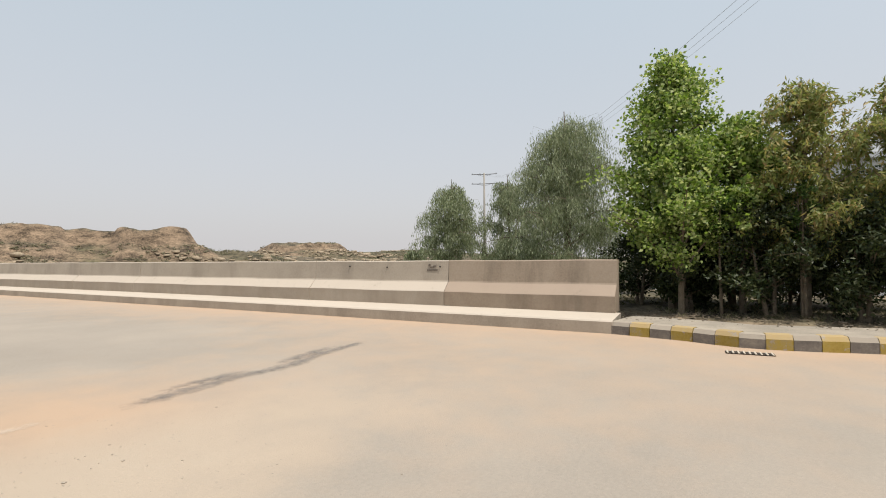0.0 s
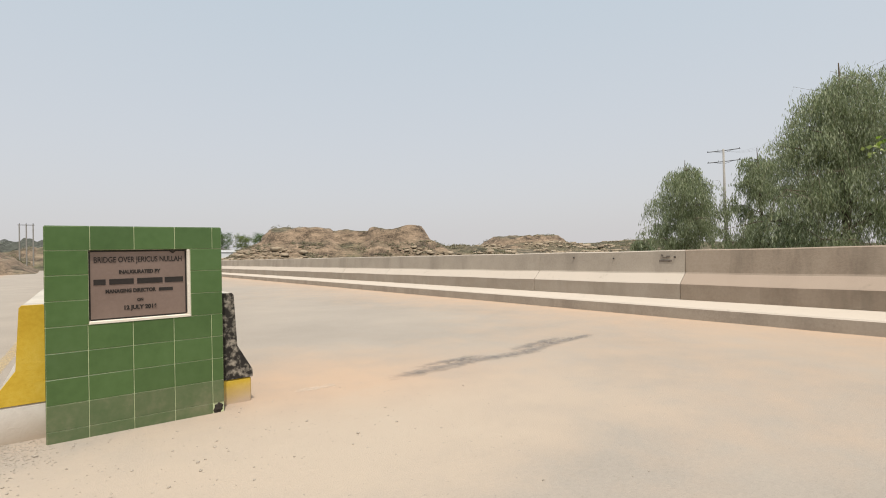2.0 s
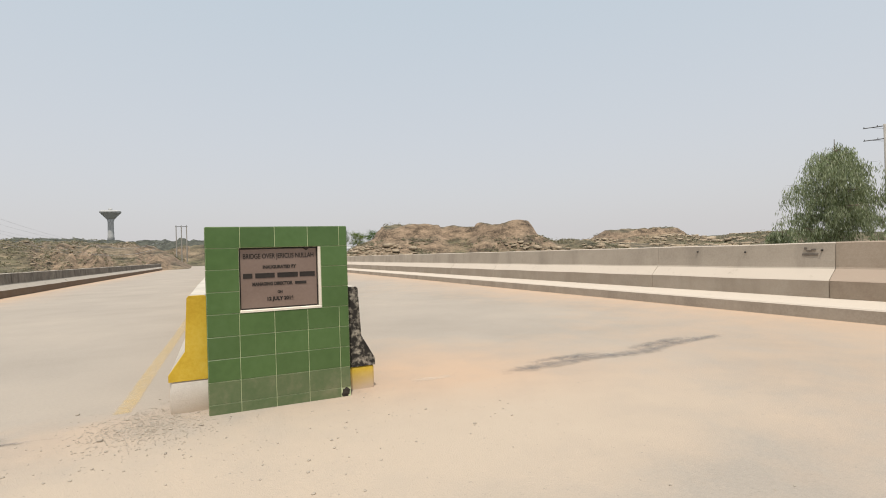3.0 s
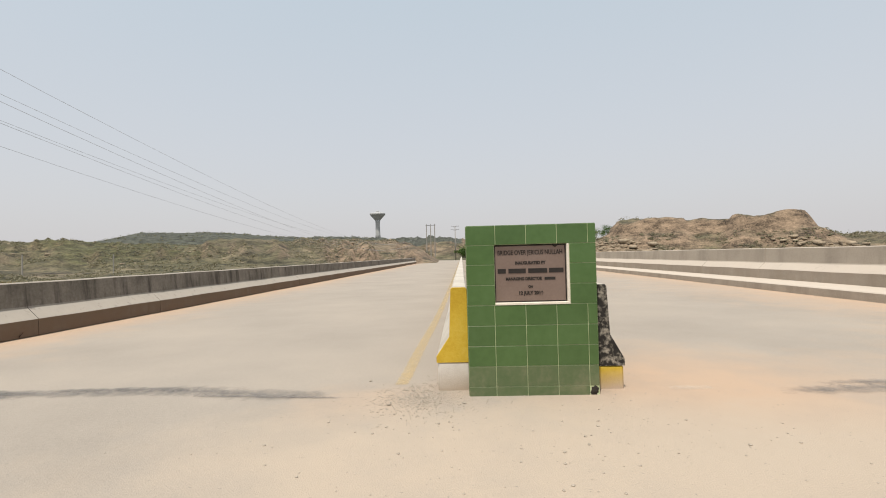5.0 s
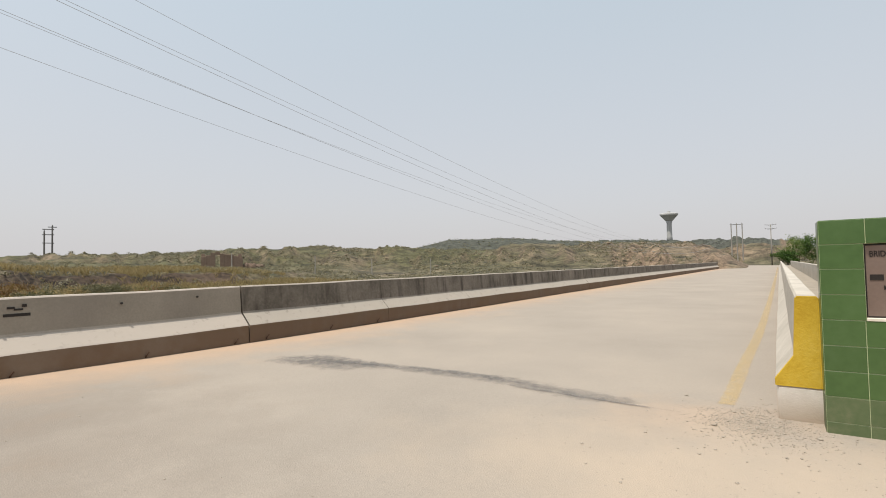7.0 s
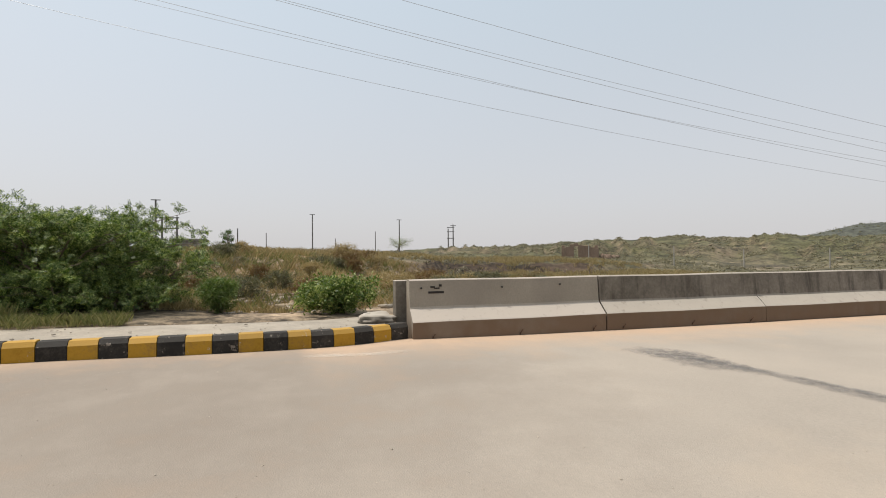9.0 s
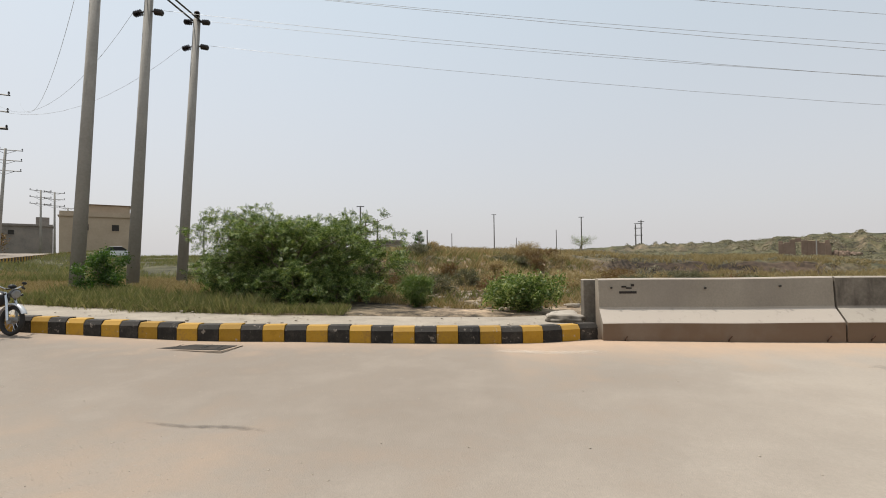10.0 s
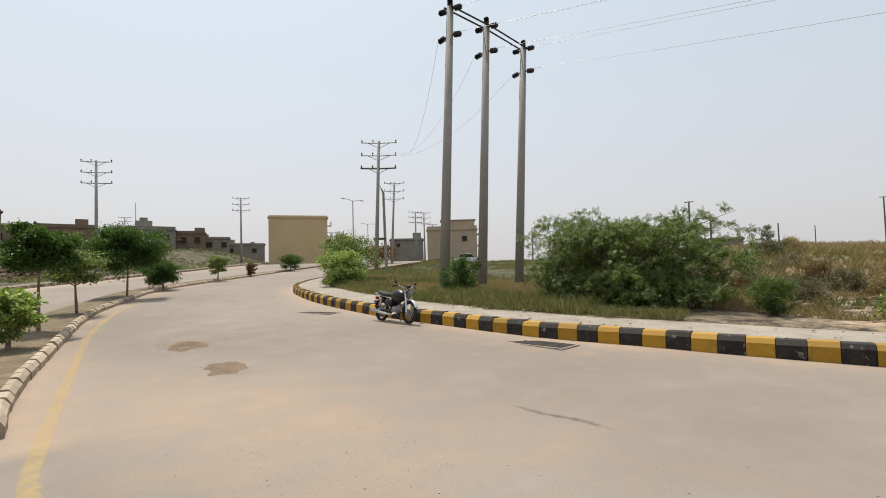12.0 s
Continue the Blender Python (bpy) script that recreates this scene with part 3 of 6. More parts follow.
# ---- ground, road, pavements ----
half = [0.0]
while half[-1] < 2600:
    half.append(half[-1] + (0.6 if half[-1] < 36 else min(0.6 + (half[-1] - 36) * (0.009 if half[-1] < 230 else 0.012 if half[-1] < 480 else 0.06), 120)))
axis = np.array([-a for a in half[:0:-1]] + half)
gx, gy = np.meshgrid(axis, axis, indexing="ij")
gzz = land(gx, gy)
na = len(axis)
idx = np.arange(na * na).reshape(na, na)
ground = new("ground", fast_mesh("ground", np.stack([gx, gy, gzz], -1), np.stack([idx[:-1, :-1], idx[1:, :-1], idx[1:, 1:], idx[:-1, 1:]], -1), M_GROUND))
ground.data.shade_smooth()
tagged(ground, "dry stony earth and scrub hills beside the bridge", "ground", kind="structure")
slope = np.hypot(*np.gradient(gzz, axis, axis))
green = np.clip(0.4 + 0.8 * layers(gx, gy, 22, 5, 31) - 0.5 * slope + 0.55 * step(-gx, 40, 80) * step(gy, -15, 20) + 0.3 * step(np.hypot(gx, gy), 240, 330), 0, 1)
bare = np.clip(1.6 * slope - 0.25 + 0.4 * layers(gx, gy, 12, 3, 41), 0, 1)
out, turn = np.hypot(gx + 0.8, gy + 6.2), np.degrees(np.arctan2(gx + 0.8, gy + 6.2))
edge, wide = terrace_edge(gx, gy, turn)
near_bank = np.exp(-((turn + 89) / 14.0) ** 2) * step(out, 11.5, 13) * (1 - step(out, 28, 36))
bare = np.clip(bare * (1 - 0.6 * step(-gx, 20, 50)) , 0, 1)
# overhang shade along the cut face, painted into the earth colour
cut = step(out - edge, -0.5, 0.2) * (1 - step(out - edge, wide * 0.8, wide + 0.9)) * step(turn, -80, -74) * (1 - step(turn, -58, -53))
green = np.clip(green + 0.8 * step(gx - x_right(gy), 2, 8) * step(-gy, 40, 60) + 0.5 * step(-gx, 12, 16) * step(-gy, 12, 18), 0, 1)
# the last mask greys the distant left ridge with haze in its base colour
for key, val in (("green", green), ("bare", bare), ("loose", near_bank), ("cut", cut), ("far_haze", step(out, 290, 330) * (gx < 0))):
    ground.data.attributes.new(key, "FLOAT", "POINT").data.foreach_set("value", val.astype(np.float32).ravel())

ys = np.concatenate([np.arange(-104, -45, 1.5), np.arange(-45, 30, 0.4), np.arange(30, BRIDGE_END + 60, 2.0)])
us = np.linspace(0, 1, 70)
ry, ru = np.meshgrid(ys, us, indexing="ij")
xl, xr = x_left(ry) - np.where(ry > -3.9, 0.25, 0.05), x_right(ry) + 0.05
far_bend = 0.0012 * np.clip(ry - BRIDGE_END, 0, None) ** 2 * 6
rx = xl + (xr - xl) * ru - far_bend
rz_ = rise(rx, ry) * step(BRIDGE_END - ry, -70, -20) + 0.010 * layers(rx, ry, 3.0, 2, 2)
nb = len(us)
idx = np.arange(len(ys) * nb).reshape(len(ys), nb)
road = new("road", fast_mesh("road", np.stack([rx, ry, rz_], -1), np.stack([idx[:-1, :-1], idx[:-1, 1:], idx[1:, 1:], idx[1:, :-1]], -1), M_ROAD))
road.data.shade_smooth()
tagged(road, "pale dusty road surface with drifted orange sand", "road", kind="structure")
dl, dr = rx - x_left(ry), x_right(ry) - rx
sand = np.exp(-dr / 2.4) * 0.9 + np.exp(-np.clip(dl, 0, None) / 1.5) * 0.7 * (ry > -6) + 0.6 * np.exp(-np.clip(dl, 0, None) / 0.7)
sand = sand + 0.9 * np.exp(-(((rx - 2.2) / 1.9) ** 2 + ((ry - 0.3) / 2.6) ** 2)) + 0.55 * np.exp(-(((rx + 2.0) / 1.2) ** 2 + ((ry + 0.2) / 1.0) ** 2))
sand = sand + 0.25 * np.exp(-(((rx + 3.4) / 1.5) ** 2 + ((ry + 12) / 3.0) ** 2)) + 0.2 * layers(rx, ry, 6, 3, 77) + 0.25 * np.exp(-((rx - 6) / 3) ** 2 - ((ry + 3) / 5) ** 2)
soil = 0.95 * np.exp(-(((rx - 0.4) / 4.2) ** 2 + ((ry + 1.9) / 1.7) ** 2) ** 1.5) + 0.15 * layers(rx, ry, 2.5, 3, 5)
from_median = np.abs(rx - np.interp(-ry, -median_line[:, 1], median_line[:, 0]))
sand = sand + 0.5 * np.exp(-from_median / 0.7) * (ry < -13) * (ry > -48) + 0.2 * np.exp(-((rx + 4.0) / 2.2) ** 2 - ((ry + 11.5) / 4.0) ** 2)
old = step(-0.77 * (rx + 0.7) - 0.64 * (ry + 6.4), -1.5, 5) * step(-ry, 0, 5) * (0.75 + 0.35 * layers(rx, ry, 5, 3, 15))
for key, val in (("sand", sand), ("soil", soil), ("old", old)):
    road.data.attributes.new(key, "FLOAT", "POINT").data.foreach_set("value", np.clip(val, 0, 1).astype(np.float32).ravel())

deck = Geo()
deck.box((0.1, (BRIDGE_END - 3) / 2, -0.75), (26.4, BRIDGE_END + 5, 1.1))
tagged(part("bridge_deck", deck, M_CONC), "concrete bridge deck slab under the road", "bridge", kind="structure")


def strip(name, line, inner, outer, top, mat, label, side, thick=0.3):
    """A paved strip beside a kerb line; side 1: to the right of the line's way."""
    g = Geo()
    n = len(line)
    d = np.gradient(line, axis=0)
    d /= np.linalg.norm(d, axis=1, keepdims=True)
    nrm = np.stack([d[:, 1], -d[:, 0]], 1) * side
    rows = []
    for (x, y), (a, b) in zip(line, nrm):
        z = gz(x, y) + top
        for off, dz in ((inner, -thick), (inner, 0), ((inner + outer) / 2, 0.012), (outer, 0), (outer, -thick)):
            jit = 0.06 * noise.noise(Vector((x * 0.7, y * 0.7, off))) if off == outer else 0
            rows.append((x + a * (off + jit), y + b * (off + jit), z + dz))
    g.add(rows, [(i * 5 + k, i * 5 + k + 1, i * 5 + k + 6, i * 5 + k + 5) for i in range(n - 1) for k in range(4)])
    return tagged(part(name, g, mat), label, "pavement", kind="structure")


strip("pavement", left_line[left_line[:, 1] > -36], 0.24, 2.05, 0.31, M_PAVE, "sandy concrete pavement behind the striped kerb", 1)
strip("pavement", right_line[right_line[:, 1] > -40], 0.24, 1.55, 0.27, M_PAVE, "dusty pavement beneath the roadside trees", -1)
bridge_walk = Geo()
bridge_walk.sweep([(0, -0.4), (0, 0.26), (0.03, WALK - 0.01), (0.06, WALK), (1.1, WALK + 0.065), (1.1, -0.4)], [((11.3, y, 0), (1, 0, 0)) for y in np.linspace(-3.95, BRIDGE_END, 60)])
tagged(part("pavement", bridge_walk, M_CONC_PALE), "narrow raised concrete walkway along the bridge", "pavement", kind="structure")
bed = strip("median_bed", median_line[median_line[:, 1] > -70], 0.16, 1.45, 0.13, M_BED, "bare earth bed of the planted median", -1, 0.2)

# ---- road markings, stains and cracks: thin films on the road ----
def film(name, line, width, mat, label, cat, lift=0.006, wobble=0.0, seed=1):
    """A ribbon on the road with a frayed rim."""
    P = smooth_line(line, 0.18)
    d = np.gradient(P, axis=0)
    d /= np.linalg.norm(d, axis=1, keepdims=True)
    nr = np.stack([-d[:, 1], d[:, 0]], 1)
    n = len(P)
    t = np.linspace(0, 1, n)
    mid = P + nr * (wobble * value_noise(t * n * 0.09, t * 0 + seed, seed))[:, None]
    w = width * (1 + 0.45 * value_noise(t * n * 0.07, t * 0 + 3.3, seed + 5)) if wobble else np.full(n, width)
    cols = np.linspace(-1, 1, 7)
    v = np.stack([mid + nr * (c * w / 2)[:, None] for c in cols], 1)
    ends = np.minimum(1, np.minimum(t, 1 - t) * n * 0.18 / 0.7)
    cover = np.stack([(1 - abs(c) ** 1.5) * ends for c in cols], 1) if wobble else np.stack([np.where(abs(c) > 0.99, 0.4, 0.85) * np.ones(n) for c in cols], 1)
    x, y = v[..., 0], v[..., 1]
    z = rise(x, y) + 0.010 * layers(x, y, 3.0, 2, 2) + lift
    idx = np.arange(n * 7).reshape(n, 7)
    me = fast_mesh(name, np.stack([x, y, z], -1), np.stack([idx[:-1, :-1], idx[1:, :-1], idx[1:, 1:], idx[:-1, 1:]], -1), mat)
    me.attributes.new("cover", "FLOAT", "POINT").data.foreach_set("value", cover.astype(np.float32).ravel())
    return tagged(new(name, me), label, cat, kind="structure")


STAIN = "mottled dark water stain along the bridge joint"
for line, width, lift_, wob, sd in (
        ([(-8.9, 0.1), (-7.4, 0.28), (-6.0, 0.3), (-4.5, 0.35), (-3.3, 0.28), (-2.1, 0.15)], 0.55, 0.006, 0.16, 2), ([(-9.4, -0.1), (-8.5, 0.15), (-7.6, 0.1), (-6.6, 0.1)], 1.0, 0.010, 0.2, 5),
        ([(-9.0, 0.3), (-7.8, 0.5), (-6.3, 0.35)], 0.85, 0.012, 0.2, 21), ([(-6.8, 0.55), (-5.1, 0.6), (-4.0, 0.45)], 0.26, 0.008, 0.08, 12), ([(-4.6, 0.2), (-3.2, 0.12), (-1.9, -0.02)], 0.14, 0.010, 0.06, 13),
        ([(2.7, 0.12), (3.6, 0.15), (4.7, 0.17), (5.5, 0.08), (6.4, 0.31), (8.3, 0.5)], 0.5, 0.006, 0.12, 9), ([(3.4, 0.3), (4.3, 0.34), (5.2, 0.3)], 0.28, 0.008, 0.08, 14), ([(5.3, 0.3), (6.5, 0.5), (7.6, 0.55)], 0.3, 0.010, 0.1, 15)):
    film("stain", line, width, M_WET, STAIN, "stain", lift_, wob, sd)
film("road_line", [(-1.68, 0.6), (-1.64, 3), (-1.5, 15), (-1.45, 60), (-1.45, BRIDGE_END)], 0.2, M_LINE, "worn yellow edge line beside the median wall", "road line")
film("road_line", [(-1.5, -10.6), (-1.6, -11.7), (-2.0, -13.2), (-3.0, -16.5), (-4.85, -22.2), (-7.6, -28.4), (-11.8, -35.6)], 0.17, M_LINE, "worn yellow edge line beside the median kerb", "road line")
film("crack", [(-5.85, -10.1), (-5.75, -9.4), (-5.8, -8.9), (-5.65, -8.2)], 0.16, M_CRACK, "irregular dark crack in the road surface", "crack", wobble=0.14, seed=6)
film("soil_spill", [(-5.9, -18.7), (-5.4, -17.9), (-5.0, -17.2)], 1.3, M_SPILL, "thin brown soil spill on the road", "spill", wobble=0.1, seed=3)
film("soil_spill", [(-5.3, -15.7), (-4.9, -15.0), (-4.6, -14.4)], 1.0, M_SPILL, "thin brown soil spill on the road", "spill", wobble=0.1, seed=8)
film("mortar_spill", [(-10.1, -6.4), (-10.0, -5.0), (-10.2, -3.8)], 0.55, M_PALE, "pale dried mortar beside the kerb", "spill", wobble=0.1, seed=7)
film("mortar_spill", [(1.4, 0.25), (2.0, 0.15), (2.5, 0.25)], 0.3, M_PALE, "pale dried mortar beside the pedestal", "spill", wobble=0.1, seed=17)
film("crack", [(-0.3, -3.9), (0.5, -3.5), (1.6, -3.6)], 0.09, M_SPILL, "thin brown soil spill on the road", "spill", wobble=0.1, seed=27)


def drain(at, size, rz, label):
    """An open gully: mortar rim, a dark plate for the pit's shade, bent bars."""
    d = thing("street_drain", at, label, "drain", rz=rz)
    w, l = size
    rim = Geo()
    for c, s in (((0, l / 2, 0.004), (w + 0.06, 0.045, 0.012)), ((0, -l / 2, 0.004), (w + 0.06, 0.045, 0.012)), ((w / 2, 0, 0.004), (0.045, l - 0.045, 0.012)), ((-w / 2, 0, 0.004), (0.07, l - 0.07, 0.02))):
        rim.box(c, s, b=0.01)
    part("rim", rim, M_CONC, d)
    part("pit", Geo().box((0, 0, 0.008), (w - 0.1, l - 0.1, 0.012)), M_PIT, d)
    for k in (0, 2, 3):
        part("bar", Geo().tube([(-w / 2 + 0.04, (k - 1.5) * l / 5, 0.012), (0, (k - 1.5) * l / 5 + 0.05, 0.02), (w / 2 - 0.04, (k - 1.5) * l / 5 + 0.1, 0.012)], 0.007, 6), M_STEEL, d)
    return d


M_PALE_SOLID = material("dried_mortar", [(0.42, 0.37, 0.30), (0.50, 0.44, 0.36)], 3, 20, 0.9, 0.2, 40)
drain((-9.75, -11.6, gz(-9.75, -11.6)), (0.6, 1.45), -8, "broken street drain with a pale mortar rim")
drain((-10.55, -20.2, gz(-10.55, -20.2)), (0.5, 1.5), 8, "shallow street drain with a pale mortar rim")
grate = thing("street_drain", (9.9, -6.5, 0.0), "small slotted drain grate in the sandy road", "drain", rz=4)
# no recess here: a dark plate gives the shaded pit
part("pit", Geo().box((0, 0, 0.015), (0.22, 0.74, 0.012)), M_PIT, grate)
for k in range(9):
    part("bar", Geo().box((0, -0.34 + 0.085 * k, 0.026), (0.24, 0.03, 0.014), b=0.004), M_PALE_SOLID, grate)


# ---- bridge parapets ----
BAR_PROFILE = [(0, 0), (0, 0.40), (0.025, 0.43), (0.27, 0.67), (0.285, 0.71), (0.33, 1.28), (0.35, 1.305), (0.60, 1.305), (0.62, 1.28), (0.62, 0)]


def mud(ob, top, amount):
    """Splashed mud on the upright foot of a panel."""
    vals = [amount if v.co.z < top else 0.0 for v in ob.data.vertices]
    ob.data.attributes.new("mud", "FLOAT", "POINT").data.foreach_set("value", vals)


def parapet(name, x0, side, z0, first, pitch, mats, label):
    """A run of precast panels; side 1: the back lies towards +x."""
    p = thing(name, (x0, -3.85, z0), label, "parapet")
    y = 0.0
    k = 0
    while y < BRIDGE_END + 2:
        length = first if k == 0 else pitch
        g = Geo()
        n = 9
        gap = 0.016 if k < (1 if side > 0 else 2) else 0.003
        tilt = 0.006 * math.sin(k * 2.3)
        g.sweep([(side * (u + 0.004 * math.sin(k * 1.7 + w * 3)), w) for u, w in BAR_PROFILE],
                [((tilt + 0.004 * math.sin(j * 1.3 + k), y + gap + (length - 2 * gap) * j / n, 0.006 * math.sin(j * 0.9 + k)), (1, 0, 0)) for j in range(n + 1)])
        pan = part("panel", g, mats[0] if k == 0 else mats[1], p)
        mud(pan, 0.415, 0.85 if side < 0 else 0.4)
        if k == (1 if side > 0 else 0):
            yy = y + (0.62 if k == 0 else 0.55)
            for a, b, w, h in ((0, 0, 0.36, 0.05), (0.02, 0.09, 0.12, 0.03), (-0.08, 0.12, 0.1, 0.035), (0.1, 0.15, 0.06, 0.05)):
                part("stencil_mark", Geo().box((side * 0.31, yy + a, 1.02 + b), (0.02, w, h)), M_LETTER if side < 0 else M_FADED, pan, "dark stencilled mark too worn to read")
            for a, z in ((0.28, 1.12), (2.2, 1.1), (3.7, 1.13)):
                part("bolt_hole", Geo().tube([(side * 0.28, y + a, z), (side * 0.325, y + a, z)], 0.022, 8), M_HOLE, pan)
        if k < 2 and side < 0:
            for a in (0.45, 2.5, 4.4):
                part("rebar_stub", Geo().tube([(side * 0.01, y + a, 0.03), (-side * 0.05, y + a, 0.10), (-side * 0.06, y + a + 0.04, 0.15)], 0.014, 6), M_RUSTY, pan)
        y += length
        k += 1
    return p


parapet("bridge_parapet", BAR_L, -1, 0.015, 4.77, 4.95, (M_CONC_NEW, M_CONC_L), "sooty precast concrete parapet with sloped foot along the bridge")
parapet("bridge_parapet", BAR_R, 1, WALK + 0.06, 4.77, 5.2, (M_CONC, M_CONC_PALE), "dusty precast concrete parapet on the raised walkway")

slab = Geo()
slab.box((-12.25, -3.4, 0.72), (0.3, 1.3, 1.16), b=0.015)
tagged(part("concrete_slab", slab, M_CONC_L), "grey concrete slab standing behind the parapet end", "slab")

# median walls behind the pedestal
MED_PROFILE = [(0, 0.36), (0, 0.43), (0.17, 0.68), (0.20, 1.28), (0.22, 1.305), (0.38, 1.305), (0.40, 1.28), (0.42, 0.36)]
for side, x0, y0, foot, paint, base, lab in ((1, -1.185, 0.27, 0.36, M_YELLOW, M_WHITEB, "median wall with yellow painted end and whitewashed plinth"),
                                       (-1, 1.16, 0.24, 0.29, M_BLACKW, M_YELLOW, "median wall with peeling black end and yellow plinth")):
    wall = thing("median_wall", (x0, y0, 0), lab, "median wall")
    y = 0.0
    for k in range(25):
        length = 0.06 if k == 0 else 4.9
        g = Geo()
        n = 6
        g.sweep([(side * u, w if w > 1 else w + (foot - 0.36) * (0.68 - w) / 0.32) for u, w in MED_PROFILE], [((0.004 * math.sin(j + k), y + length * j / n + (0.01 if j == 0 and k > 1 else 0), 0), (1, 0, 0)) for j in range(n + 1)])
        part("panel", g, paint if k == 0 else M_WALLW, wall, "painted end of the wall" if k == 0 else "")
        part("plinth", Geo().box((side * 0.235, y + length / 2, foot / 2 - 0.01), (0.44, length - 0.01, foot + 0.018), b=0.02), base if k == 0 else M_WALLW, wall)
        mud(wall.children[-1], 0.0, 1.0)
        y += length
tagged(part("median_fill", Geo().box((0.05, BRIDGE_END / 2 + 0.5, 0.15), (1.7, BRIDGE_END - 0.4, 0.3)), M_PAVE), "earth fill between the median walls", "ground", kind="structure")

# ---- inauguration pedestal ----
W2, HT, DEEP = 0.778, 2.06, 0.30
PX0, PX1, PZ0, PZ1 = -0.44, 0.462, 1.098, 1.826
ped = thing("pedestal", (0, 0, 0), "green tiled pedestal with a brown inauguration plaque", "pedestal")
core = Geo()
core.box((0, DEEP / 2, PZ0 / 2), (2 * W2 - 0.003, DEEP - 0.003, PZ0))
core.box((0, DEEP / 2, (PZ1 + HT - 0.002) / 2), (2 * W2 - 0.003, DEEP - 0.003, HT - 0.002 - PZ1))
core.box(((-W2 + 0.0015 + PX0) / 2, DEEP / 2, (PZ0 + PZ1) / 2), (PX0 + W2 - 0.0015, DEEP - 0.003, PZ1 - PZ0))
core.box(((W2 - 0.0015 + PX1) / 2, DEEP / 2, (PZ0 + PZ1) / 2), (W2 - 0.0015 - PX1, DEEP - 0.003, PZ1 - PZ0))
core.box(((PX0 + PX1) / 2, DEEP / 2 + 0.08, (PZ0 + PZ1) / 2), (PX1 - PX0, DEEP - 0.16, PZ1 - PZ0))
part("core", core, M_GROUT, ped, "pale green grout bed")
tile_meshes = {}


def tile(x0, x1, z0, z1, axis_, at, mat):
    """One glazed tile on the front (y), a side (x) or the top (z)."""
    j = 0.0032
    a, b = x1 - x0 - 2 * j, z1 - z0 - 2 * j
    if a < 0.015 or b < 0.015:
        return
    key = (round(a, 3), round(b, 3), axis_, mat.name)
    if key not in tile_meshes:
        g = Geo().box((0, 0, 0), (a, b, 0.009), b=0.0015)
        m = {"y": Matrix.Rotation(radians(90), 4, "X"), "x": Matrix.Rotation(radians(90), 4, "Z") @ Matrix.Rotation(radians(90), 4, "X"), "X": Matrix.Rotation(radians(-90), 4, "Z") @ Matrix.Rotation(radians(90), 4, "X"), "z": Matrix()}[axis_]
        g.v = [tuple(m @ Vector(p)) for p in g.v]
        tile_meshes[key] = g.mesh("tile", mat)
    ob = new("tile", tile_meshes[key])
    ob.parent = ped
    u, w = (x0 + x1) / 2, (z0 + z1) / 2
    ob.location = {"y": (u, at, w), "x": (at, u, w), "X": (at, u, w), "z": (u, w, at)}[axis_]
    ob.rotation_euler = (random.uniform(-0.003, 0.003), random.uniform(-0.003, 0.003), random.uniform(-0.003, 0.003))


cols_low = [-W2, -0.45, -0.075, 0.295, 0.665, W2]
cols_top = [-W2, -0.425, -0.055, 0.315, 0.685, W2]
rows_z = [0.0, 0.115, 0.36, 0.605, 0.85, PZ0, 1.342, 1.587, PZ1, HT]
for i, (z0, z1) in enumerate(zip(rows_z, rows_z[1:])):
    mat = M_TILE_D if z1 < 0.4 else M_TILE
    cols = cols_top if z0 >= PZ1 else cols_low
    if PZ0 <= z0 < PZ1:
        cols = [-W2, PX0, PX1, W2]
    for c, (x0, x1) in enumerate(zip(cols, cols[1:])):
        if (PZ0 <= z0 < PZ1 and c == 1) or (i == 0 and c == 4):
            continue
        tile(x0, x1, z0, z1, "y", 0.0, mat)
    for y0, y1 in ((0.0, DEEP),):
        tile(y0 + 0.006, y1, z0, z1, "x", W2, mat)
        tile(y0 + 0.006, y1, z0, z1, "X", -W2, mat)
for x0, x1 in zip(cols_top, cols_top[1:]):
    tile(x0, x1, 0.0, DEEP, "z", HT, M_TILE)
fr = Geo()
fr.box(((PX0 + PX1) / 2, 0.028, PZ0 + 0.014), (PX1 - PX0, 0.075, 0.028), b=0.006)
fr.box((PX1 - 0.016, 0.03, (PZ0 + PZ1) / 2 + 0.014), (0.032, 0.07, PZ1 - PZ0 - 0.032), b=0.006)
part("reveal", fr, M_PLASTER, ped, "white plaster reveal round the plaque")
plaque = part("plaque", Geo().box(((PX0 + PX1) / 2 - 0.016, 0.052, (PZ0 + PZ1) / 2 + 0.012), (PX1 - PX0 - 0.036, 0.03, PZ1 - PZ0 - 0.036), b=0.004), M_BRONZE, ped, "brown metal plaque with black lettering")
bd = Geo()
pcx, pcz, pw, ph = (PX0 + PX1) / 2 - 0.016, (PZ0 + PZ1) / 2 + 0.012, PX1 - PX0 - 0.05, PZ1 - PZ0 - 0.05
for s in (-1, 1):
    bd.box((pcx + s * pw / 2, 0.036, pcz), (0.012, 0.008, ph))
    bd.box((pcx, 0.036, pcz + s * ph / 2), (pw - 0.014, 0.008, 0.012))
part("border", bd, M_LETTER, plaque)


